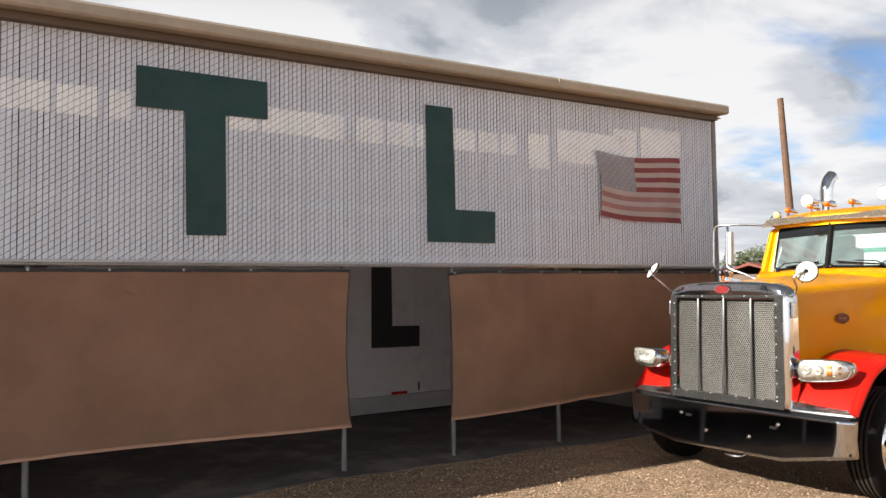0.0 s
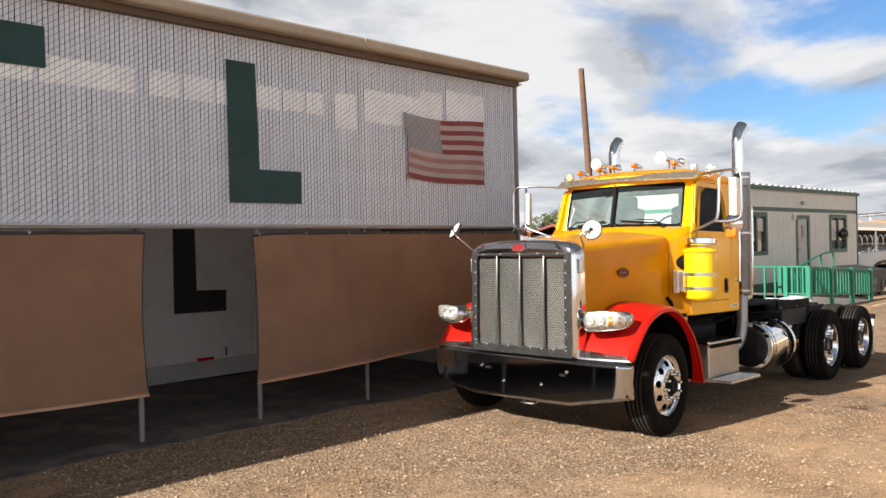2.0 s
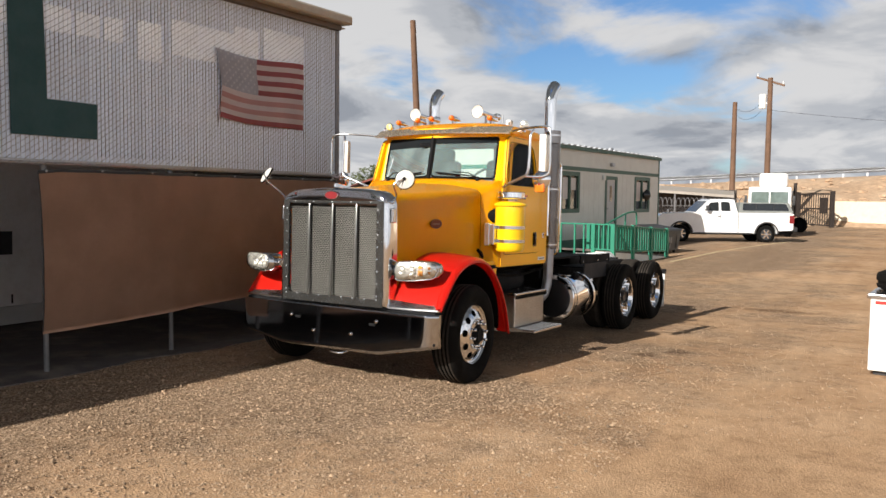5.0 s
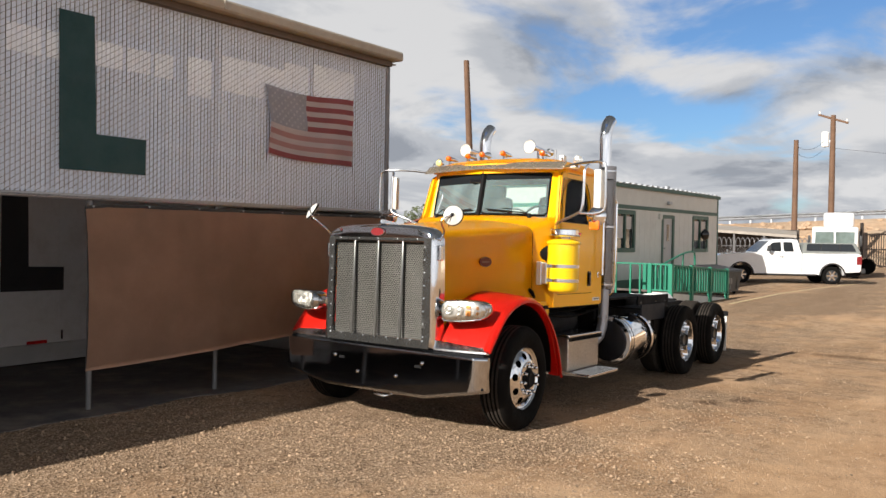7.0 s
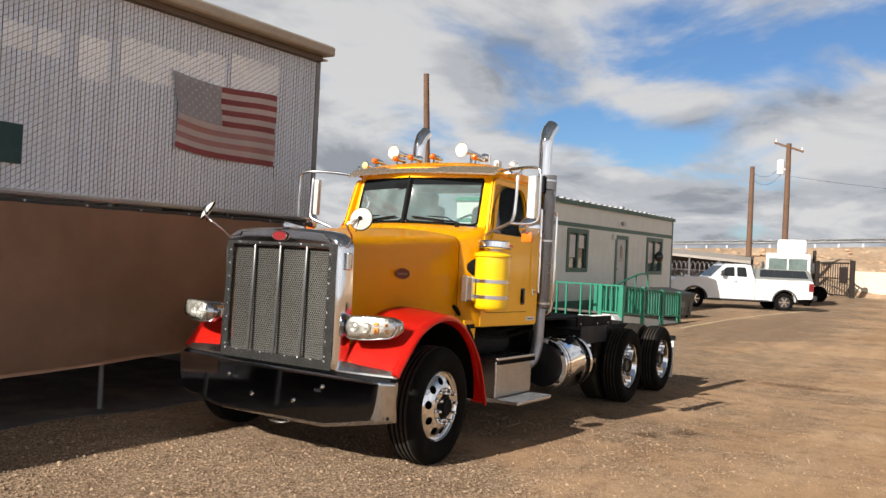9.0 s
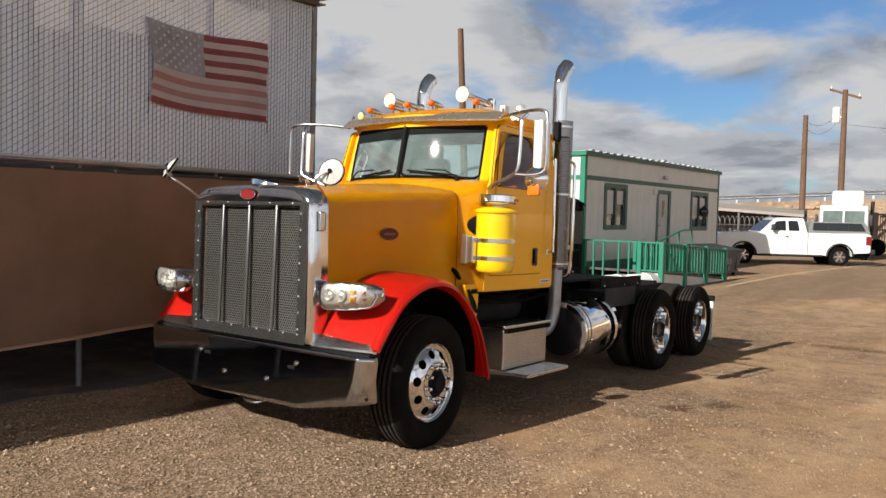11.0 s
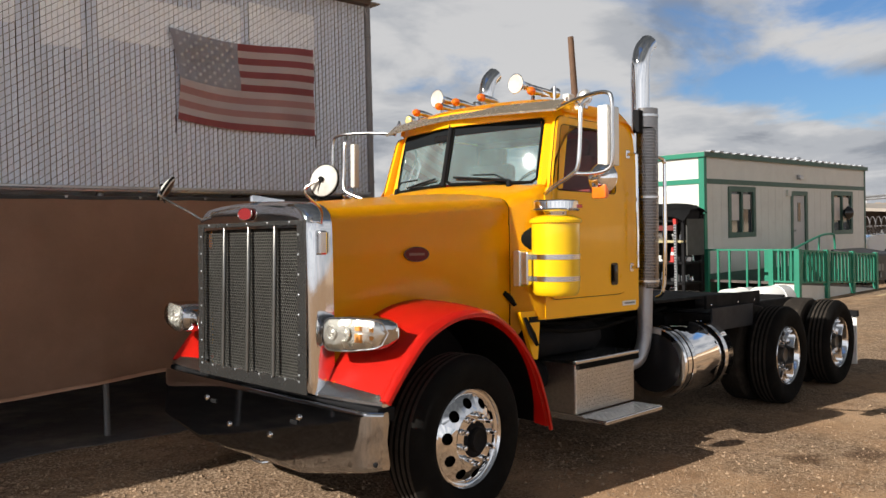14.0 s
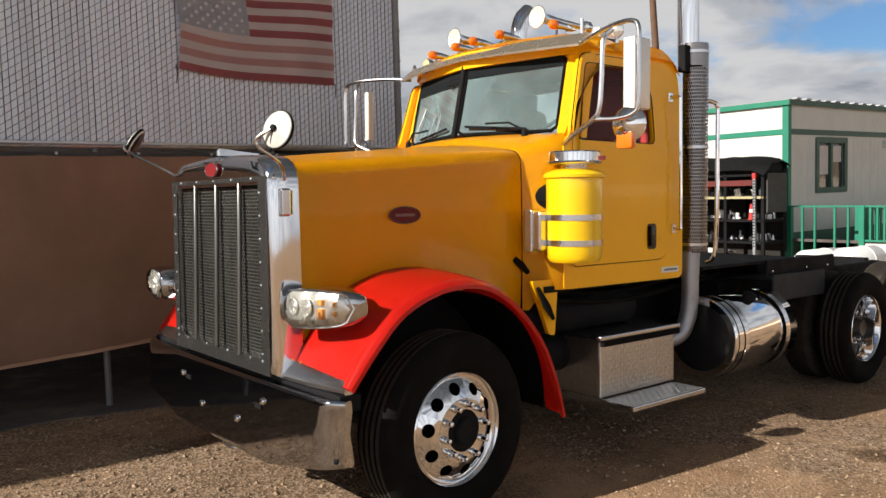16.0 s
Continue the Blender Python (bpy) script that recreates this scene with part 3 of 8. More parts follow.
    tagged(ob, "woven galvanised wire", kind="stuff")
    # letters and flag hung on the fence
    t = [(1.515, 3.86), (2.71, 3.865), (2.715, 3.505), (2.303, 3.50), (2.315, 2.38), (1.95, 2.375), (1.932, 3.50), (1.515, 3.495)]
    letter("letter_t", t, WALL_Y - 0.022, SIGN_GREEN, "dark green cut-out letter T hung on the fence")
    l_ = [(4.507, 3.862), (4.858, 3.865), (4.886, 2.734), (5.436, 2.734), (5.430, 2.375), (4.520, 2.372)]
    letter("letter_l", l_, WALL_Y - 0.022, SIGN_GREEN, "dark green cut-out letter L hung on the fence")
    flag()
    tarps()


def flag_point(u, v, off=0.0):
    """u from the hoist to the fly, v from the top down; the flag sags between its ties."""
    tl, tr, br, bl = (Vector(p) for p in ((7.02, 0, 3.585), (8.604, 0, 3.60), (8.606, 0, 2.715), (7.085, 0, 2.765)))
    p = (tl * (1 - u) + tr * u) * (1 - v) + (bl * (1 - u) + br * u) * v
    p.z -= 0.085 * math.sin(math.pi * u) * (1 - u) ** 0.8 * (1.0 - 0.35 * v)
    p.x += 0.055 * math.sin(math.pi * v) * (1 - u) ** 3
    y = WALL_Y - 0.03 - 0.012 * (1 + math.sin(u * 9 + v * 3)) - 0.008 * math.sin(v * 14 + u * 4) - off
    return (p.x, y, p.z)


def flag():
    fl = empty("flag", None, None, "faded striped flag with a grey-blue starred corner tied to the fence", "flag")

    star_grey = mat("flag_star", (0.60, 0.595, 0.62), 0.8)

    def patch(u0, u1, v0, v1, nu, nv, off=0.0):
        bm = NB()
        g = [[bm.verts.new(flag_point(u0 + (u1 - u0) * i / nu, v0 + (v1 - v0) * j / nv, off)) for j in range(nv + 1)] for i in range(nu + 1)]
        for i in range(nu):
            for j in range(nv):
                bm.faces.new((g[i][j], g[i][j + 1], g[i + 1][j + 1], g[i + 1][j]))
        bmesh.ops.solidify(bm, geom=bm.faces[:], thickness=0.0015)
        return bm
    for k in range(13):
        u0 = 0.44 if k < 7 else 0.0
        m = FLAG_WHITE if k % 2 else (FLAG_RED if k < 8 or k == 12 else FLAG_FADED)
        part("stripe", patch(u0, 1, k / 13, (k + 1) / 13, 22, 3), m, fl, smooth=True)
    part("canton", patch(0, 0.44, 0, 7 / 13, 12, 10), FLAG_BLUE, fl, "faded blue corner", True)
    for r in range(9):
        for c in range(6 if r % 2 == 0 else 5):
            u, v = 0.44 * (c + (0.6 if r % 2 == 0 else 1.1)) / 6.2, 7 / 13 * (r + 0.7) / 9.4
            x, y, z = flag_point(u, v, 0.004)
            bm = slab(NB(), [(0.021 * (1 if i % 2 == 0 else 0.4) * math.sin(i * math.pi / 5), 0.021 * (1 if i % 2 == 0 else 0.4) * math.cos(i * math.pi / 5)) for i in range(10)], lambda a, b, w: (x + a, y - w, z + b), 0.001)
            part("star", bm, star_grey, fl)
    for x0, z0, l in ((7.07, 2.80, 0.16), (8.61, 2.73, 0.13)):
        part("tie", tube(NB(), [(x0, WALL_Y - 0.03, z0), (x0 + 0.004, WALL_Y - 0.03, z0 - l * 0.5), (x0 - 0.003, WALL_Y - 0.03, z0 - l)], 0.004, 6), SIGN_BLACK, fl, "dark cord")


def tarps():
    def tarp(x0, x1, zt, zb, label, seed):
        th = empty("tarp", None, None, label, "tarpaulin")
        bm = NB()
        nu, nv = 90, 26
        W = x1 - x0

        def pt(u, v):
            x = x0 + W * u
            low = zb(x)
            top = zt(x) - 0.006 * abs(math.sin((x - x0) * 5.2))
            z = top + (low - top) * v
            edge = min(u, 1 - u) * W
            pull = 0.038 * math.exp(-(edge / 0.16) ** 2) * math.sin(math.pi * v)
            x += pull if u < 0.5 else -pull
            y = WALL_Y - 0.035 - 0.035 * math.sin(math.pi * v) * noise.noise(Vector((x * 0.7, v * 1.6, seed))) - 0.022 * noise.noise(Vector((x * 2.3, v * 4, seed + 3))) * (0.4 + v) - 0.006 * math.sin(x * 21 + 3 * math.sin(x * 2.1)) * math.exp(-3.2 * v) - 0.02 * v
            y -= 0.016 * math.exp(-((x - x1 + 0.25) / 0.35) ** 2) * max(0.0, v - 0.55) * math.sin(26 * v + 7 * (x - x1))
            y -= 0.010 * math.exp(-((x - 0.72) / 0.03) ** 2) * (v > 0.75)
            return (x, y, z)
        g = [[bm.verts.new(pt(i / nu, j / nv)) for j in range(nv + 1)] for i in range(nu + 1)]
        for i in range(nu):
            for j in range(nv):
                bm.faces.new((g[i][j], g[i][j + 1], g[i + 1][j + 1], g[i + 1][j]))
        bmesh.ops.solidify(bm, geom=bm.faces[:], thickness=0.003)
        part("cloth", bm, TARP, th, "brown coated cloth", True)
        # hems
        for v, h in ((0.0, 0.032), (1.0, 0.026)):
            bm = NB()
            loops = []
            for i in range(nu + 1):
                x, y, z = pt(i / nu, v)
                loops.append([(x, y - 0.006, z - h / 2), (x, y - 0.006, z + h / 2), (x, y + 0.008, z + h / 2), (x, y + 0.008, z - h / 2)])
            rings(bm, loops)
            part("hem", bm, SIGN_BLACK if v == 0.0 else TARP, th, "black reinforced hem" if v == 0.0 else "turned-up lower hem", True)
        x = x0 + 0.08
        while x < x1:
            u = (x - x0) / W
            for v, dz in ((0.0, 0.006),):
                p = pt(u, v)
                bm = lathe(NB(), (p[0], p[1] - 0.012, p[2] + dz), (0, 1, 0), [(0.005, 0), (0.012, 0), (0.013, 0.003), (0.012, 0.006)], 10)
                part("grommet", bm, GALV, th, smooth=True)
            x += 0.62
        # side edging
        for u in (0.0, 1.0):
            part("edge", tube(NB(), [pt(u, j / 12) for j in range(13)], 0.006, 6), SIGN_BLACK, th, "black edge tape", True)
    tarp(-11.8, 3.57, lambda x: 2.062, lambda x: 0.535 + 0.016 * math.sin(x * 1.4) - 0.008 * max(0, x - 2.4), "brown tarpaulin laced under the fence, its lower hem sagging", 1.0)
    tarp(4.775, 9.30, lambda x: 2.05 - 0.03 * max(0, 5.0 - x) / 0.225, lambda x: 0.455 + 0.028 * (x - 4.8) - 0.012 * math.sin((x - 4.8) * 1.8), "brown tarpaulin laced under the fence beside the truck", 7.0)
    # the parked box behind the gap, with its black letter
    tr = empty("cargo_box", None, None, "white sheet-sided cargo box with a black letter standing under the shed", "cargo box")
    yb = 10.9
    k = (yb - 0.62) / (11.9 - 0.62)

    def at(x, z):
        return (-0.07 + (x + 0.07) * k, 1.885 + (z - 1.885) * k)
    bm = box(NB(), 1.2, 11.8, yb, yb + 2.4, 0.30, 2.36, 0.01)
    part("side_panel", bm, TRAILER_WHITE, tr, "scuffed white side panel")
    bm = box(NB(), 1.2, 11.8, yb - 0.025, yb + 2.4, 0.055, 0.30, 0.01)
    part("bottom_rail", bm, mat("rail_grey", (0.42, 0.42, 0.41), 0.5, 0.3, dirt=(0.2, 0.18, 0.16)), tr, "grey bottom rail")
    l_ = [at(6.028, 2.36), at(6.394, 2.36), at(6.407, 1.259), at(6.926, 1.245), at(6.922, 0.905), at(6.019, 0.915)]
    part("letter", slab(NB(), l_, lambda u, v, w: (u, yb - 0.004 - w, v), 0.004), SIGN_BLACK, tr, "black letter L")
    for x in (2.6, 3.82, 5.04, 6.26, 7.48, 8.7):
        part("seam", box(NB(), x - 0.02, x + 0.02, yb - 0.006, yb, 0.31, 2.35, 0.002), TRAILER_WHITE, tr)
    a, b = at(6.386, 0.165)
    part("reflector", box(NB(), a, a + 0.27, yb - 0.008, yb, b - 0.02, b + 0.025, 0.003), REDLENS, tr, "dull red reflector strip")
    a, b = at(6.9, 0.24)
    part("latch", rod(NB(), (a, yb - 0.01, b - 0.05), (a, yb - 0.01, b + 0.07), 0.012, 8), BLACK, tr, "black latch")


shed()

# ------------------------------------------------------------ the truck
TRUCK = empty("semi_truck", LEVEL @ pose(7.0, 5.46, 0), None, "yellow day-cab semi tractor with red front fenders and chrome grille", "truck")


def tp(name, bm, material, label="", smooth=True, parent=None):
    return part(name, bm, material, parent or TRUCK, label, smooth)


def resample(pts, n):
    P = [Vector((*p, 0)) if len(p) == 2 else Vector(p) for p in pts]
    P.append(P[0])
    L = [0.0]
    for a, b in zip(P, P[1:]):
        L.append(L[-1] + (b - a).length)
    out, k = [], 0
    for i in range(n):
        s = L[-1] * i / n
        while L[k + 1] < s:
            k += 1
        t = (s - L[k]) / max(1e-9, L[k + 1] - L[k])
        p = P[k].lerp(P[k + 1], t)
        out.append((p.x, p.y))
    return out


def holed(bm, outer, inner, to3, depth, n=64):
    """A plate with one opening through it; both outlines run the same way round."""
    a, b = resample(outer, n), resample(inner, n)
    ca = (sum(p[0] for p in b) / n, sum(p[1] for p in b) / n)

    def from_angle(pts):
        k = min(range(n), key=lambda i: abs(math.atan2(pts[i][1] - ca[1], pts[i][0] - ca[0])))
        return pts[k:] + pts[:k]
    a, b = from_angle(a), from_angle(b)
    va = [[bm.verts.new(to3(u, v, w)) for u, v in a] for w in (0, depth)]
    vb = [[bm.verts.new(to3(u, v, w)) for u, v in b] for w in (0, depth)]
    for i in range(n):
        j = (i + 1) % n
        bm.faces.new((va[0][i], va[0][j], vb[0][j], vb[0][i]))
        bm.faces.new((va[1][i], vb[1][i], vb[1][j], va[1][j]))
        bm.faces.new((va[0][i], va[1][i], va[1][j], va[0][j]))
        bm.faces.new((vb[0][i], vb[0][j], vb[1][j], vb[1][i]))
    return bm


def round_poly(pts, r, k=5):
    """Rounds the corners of a polygon by the radius r (or one radius a corner)."""
    out, n = [], len(pts)
    for i, p in enumerate(pts):
        rr = r[i] if isinstance(r, (list, tuple)) else r
        p, a, b = Vector(p), Vector(pts[i - 1]), Vector(pts[(i + 1) % n])
        if rr <= 0:
            out.append((p.x, p.y))
            continue
        da, db = (a - p).normalized(), (b - p).normalized()
        for s in range(k + 1):
            t = s / k
            q = (p + da * rr) * (1 - t) ** 2 + p * 2 * t * (1 - t) + (p + db * rr) * t * t
            out.append((q.x, q.y))
    return out


def mirrored(fn):
    for side in (-1, 1):
        fn(side)


# --- wheels
SHIELD = mat("shield_steel", (0.25, 0.235, 0.23), 0.25, 1.0, vary=0.1)
DARKSTEEL = mat("dark_steel", (0.045, 0.044, 0.043), 0.35, 0.5, vary=0.2, dirt=(0.05, 0.045, 0.04))


def wheel(front):
    """A wheel whose outer face looks to -y, turning about its own y axis, the face of the tyre at y = 0."""
    root = empty("wheel", None, TRUCK, "black truck tyre on a polished aluminium rim")
    prof = [(0.296, 0.045), (0.318, 0.022), (0.36, 0.006), (0.41, 0.0), (0.452, 0.006), (0.483, 0.022), (0.497, 0.042)]
    for a in (0.055, 0.097, 0.139, 0.181):
        prof += [(0.503, a), (0.504, a + 0.028), (0.491, a + 0.030), (0.491, a + 0.039)]
    prof += [(0.503, 0.222), (0.497, 0.235), (0.483, 0.253), (0.452, 0.269), (0.41, 0.275), (0.36, 0.27), (0.318, 0.253), (0.296, 0.23)]
    tyre = part("tyre", lathe(NB(), (0, 0, 0), (0, 1, 0), prof, 72, (False, False)), RUBBER, root, "black rubber tyre with circumferential grooves", True)
    for a in (0.055, 0.097, 0.139, 0.181):
        part("tread_rib", lathe(NB(), (0, 0, 0), (0, 1, 0), [(0.500, a + 0.001), (0.5055, a + 0.004), (0.506, a + 0.014), (0.5055, a + 0.024), (0.500, a + 0.027)], 72, (False, False)), DUSTY_RUBBER, tyre, "dusty worn tread rib", True)
    dish = 0.050 if front else 0.175
    bm = lathe(NB(), (0, 0, 0), (0, 1, 0), [(0.302, 0.046), (0.304, 0.030), (0.298, 0.024), (0.290, 0.030), (0.284, 0.042), (0.276, dish * 0.9), (0.270, dish)], 64, (False, False))
    rim = part("rim", bm, ALU if front else CHROME, root, "polished aluminium rim", True)

    def face_y(r):
        if front:
            return 0.050 - 0.055 * max(0.0, min(1.0, (0.270 - r) / 0.10)) ** 0.8
        return dish - 0.015 * max(0.0, min(1.0, (0.270 - r) / 0.08))
    bm = NB()
    n = 10
    for k in range(n):
        a0, a1 = 2 * math.pi * (k - 0.5) / n, 2 * math.pi * (k + 0.5) / n
        am = (a0 + a1) / 2
        outer = [(0.270, a0 + (a1 - a0) * i / 8) for i in range(9)] + [(0.165, a1 + (a0 - a1) * i / 8) for i in range(9)]
        outer = [(r * math.cos(a), r * math.sin(a)) for r, a in outer]
        rc, h = 0.220, 0.031
        inner = [(math.cos(am) * (rc + h * math.cos(q)) - math.sin(am) * 1.15 * h * math.sin(q), math.sin(am) * (rc + h * math.cos(q)) + math.cos(am) * 1.15 * h * math.sin(q)) for q in (2 * math.pi * i / 32 for i in range(32))]

        def to3(u, v, w):
            return (u, face_y(math.hypot(u, v)) + w, v)
        holed(bm, outer, inner, to3, 0.022, 40)
    bmesh.ops.remove_doubles(bm, verts=bm.verts[:], dist=0.0004)
    part("disc", bm, ALU if front else DARKSTEEL, rim, "ten-hole wheel disc" if front else "dark deep-set wheel disc", True)
    y1 = face_y(0.165)
    part("hub_plate", lathe(NB(), (0, 0, 0), (0, 1, 0), [(0.166, y1), (0.165, y1 - 0.004), (0.110, y1 - 0.006), (0.110, y1 + 0.02)], 48, (False, False)), ALU if front else DARKSTEEL, rim, smooth=True)
    yc = y1 - (0.045 if front else 0.105)
    part("hub", lathe(NB(), (0, 0, 0), (0, 1, 0), [(0.02, yc + 0.006), (0.058, yc + 0.004), (0.066, yc), (0.076, yc + 0.008), (0.080, yc + 0.03), (0.105, y1 - 0.004), (0.112, y1)], 36), BLACK if front else DARKSTEEL, rim, "dark oily hub" if front else "grey axle hub", True)
    part("backing", lathe(NB(), (0, 0, 0), (0, 1, 0), [(0.29, 0.18), (0.02, 0.19)], 32), BLACK, rim)
    for k in range(10):
        a = 2 * math.pi * (k + 0.5) / 10
        c = (0.140 * math.cos(a), y1 - 0.006, 0.140 * math.sin(a))
        part("lug_nut", lathe(NB(), c, (0, -1, 0), [(0.021, 0), (0.021, 0.004), (0.016, 0.008), (0.016, 0.034), (0.012, 0.046), (0.004, 0.050)], 12), CHROME, rim, smooth=True)
    return root


fw = wheel(True)
TIGHT = Matrix.Diagonal((0.97, 1.0, 0.97, 1))
fw.matrix_basis = pose(0.035, -1.245, 0.474, 0, 0, 3) @ pose(0, 0, 0, 0, 9, 0) @ TIGHT
copy_thing(fw, pose(0.035, 1.245, 0.474, 0, 0, 183) @ pose(0, 0, 0, 0, 23, 0) @ TIGHT).parent = TRUCK
rw = wheel(False)
rw.matrix_basis = pose(4.72, -1.26, 0.482, 0, 4, 0) @ TIGHT
for x, y, a, q in ((6.18, -1.26, 31, 0), (4.72, 1.26, 11, 180), (6.18, 1.26, 3, 180)):
    copy_thing(rw, pose(x, y, 0.482, 0, a, q) @ TIGHT)
for x in (4.72, 6.18):
    for s in (-1, 1):
        prof = [(0.30, 0.02), (0.41, 0.0), (0.483, 0.022), (0.503, 0.05), (0.503, 0.22), (0.483, 0.253), (0.41, 0.275), (0.30, 0.25)]
        tp("inner_tyre", lathe(NB(), (x, s * 0.95, 0.482), (0, -s, 0), [(r_ * 0.97, h_) for r_, h_ in prof], 48, (True, True)), DUSTY_RUBBER, "inner dual tyre")


# --- frame, axles and dark underbody
def chassis():
    for s in (-1, 1):
        bm = box(NB(), -0.45, 6.85, s * 0.43 - 0.04, s * 0.43 + 0.04, 0.68, 0.93, 0.01)
        tp("frame_rail", bm, BLACK, "black steel frame rail", False)
    for x in (0.9, 2.5, 3.6, 4.86, 5.55, 6.7):
        tp("crossmember", box(NB(), x - 0.05, x + 0.05, -0.4, 0.4, 0.76, 0.96, 0.01), BLACK, "", False)
    tp("front_axle", tube(NB(), [(0, -1.0, 0.505), (0, -0.75, 0.46), (0, -0.4, 0.38), (0, 0.4, 0.38), (0, 0.75, 0.46), (0, 1.0, 0.505)], 0.06, 12), BLACK, "black front axle beam")
    for x in (4.70, 6.16):
        tp("rear_axle", rod(NB(), (x, -0.95, 0.505), (x, 0.95, 0.505), 0.075, 16), BLACK, "black rear axle tube")
        tp("differential", lathe(NB(), (x, -0.16, 0.505), (0, 1, 0), [(0.08, 0), (0.19, 0.05), (0.22, 0.16), (0.19, 0.27), (0.08, 0.32)], 24), BLACK)
    tp("engine", box(NB(), -0.35, 1.1, -0.36, 0.36, 0.42, 1.55, 0.08), BLACK, "dark engine block in the bay")
    tp("gearbox", lathe(NB(), (1.1, 0, 0.72), (1, 0, 0), [(0.30, 0), (0.28, 0.2), (0.2, 0.7), (0.14, 1.2)], 24), BLACK)
    tp("drive_shaft", rod(NB(), (2.3, 0, 0.7), (4.8, 0, 0.55), 0.055, 12), BLACK)
    tp("firewall", box(NB(), 0.96, 1.04, -0.76, 0.76, 0.72, 1.86, 0.02), BLACK, "", False)
    tp("air_tank", lathe(NB(), (0.95, -0.70, 0.88), (1, 0, 0), [(0.02, 0), (0.09, 0.02), (0.115, 0.07), (0.115, 1.05), (0.09, 1.1), (0.02, 1.12)], 20), BLACK, "black cylindrical air tank")
    tp("air_tank", lathe(NB(), (1.05, -0.62, 0.62), (1, 0, 0), [(0.02, 0), (0.1, 0.02), (0.13, 0.07), (0.13, 0.9), (0.1, 0.95), (0.02, 0.97)], 20), BLACK, "black cylindrical air tank")
    for y, z in ((-0.78, 0.99), (-0.70, 1.04), (-0.60, 1.02)):
        tp("hose", tube(NB(), smooth_path([(1.15, y, z), (1.8, y - 0.03, z - 0.05), (2.5, y + 0.02, z - 0.02), (3.3, y + 0.12, z + 0.03)]), 0.016, 8), RUBBER, "black air hose")
    for s in (-1, 1):
        tp("leaf_spring", tube(NB(), [(-0.55, s * 0.43, 0.56), (-0.2, s * 0.43, 0.47), (0, s * 0.43, 0.45), (0.3, s * 0.43, 0.48), (0.75, s * 0.43, 0.6)], 0.045, 8), BLACK)
        tp("mud_flap", box(NB(), 6.93, 6.95, s * 0.90 - 0.28, s * 0.90 + 0.28, 0.14, 0.715, 0.006), WHITE, "pale mud flap with a bright top bar", False)
        tp("flap_bar", box(NB(), 6.90, 6.96, s * 0.90 - 0.30, s * 0.90 + 0.30, 0.715, 0.79, 0.01), BLACK, "", False)
        # deck side and quarter fender ahead of the drive wheels
        tp("quarter_fender", box(NB(), 3.55, 4.40, s * 0.60, s * 1.02, 0.95, 0.965, 0.004), BLACK, "black quarter fender sheet", False)
        tp("fender_skirt", box(NB(), 3.5, 4.37, s * 1.005, s * 1.025, 0.80, 1.015, 0.006), mat("skirt_grey", (0.028, 0.029, 0.033), 0.6, spec=0.2), "dark grey fender skirt", False)
        tp("deck_side", box(NB(), 3.48, 4.64, s * 0.955, s * 0.980, 1.005, 1.130, 0.008), BLACK, "black deck side panel", False)
        for q in (3.56, 4.12, 4.50):
            tp("panel_bolt", lathe(NB(), (q, s * 0.980, 1.04), (0, s, 0), [(0.012, 0), (0.012, 0.006), (0.004, 0.01)], 8), STEEL)
    tp("deck_plate", box(NB(), 2.62, 4.05, -0.95, 0.60, 1.105, 1.130, 0.006), BLACK, "black chequered deck plate behind the cab", False)
    tp("fifth_wheel", box(NB(), 5.0, 5.85, -0.42, 0.42, 0.93, 0.99, 0.03), BLACK, "black greasy fifth wheel plate")
    tp("cross_box", box(NB(), 4.0, 4.4, -0.6, 0.6, 0.95, 1.06, 0.02), BLACK)
    for x, y in ((4.1, -0.3), (3.2, -0.5)):
        tp("deck_lamp", lathe(NB(), (x, y, 1.14), (0, 0, 1), [(0.03, 0), (0.03, 0.012), (0.015, 0.02)], 12), CHROME)


chassis()


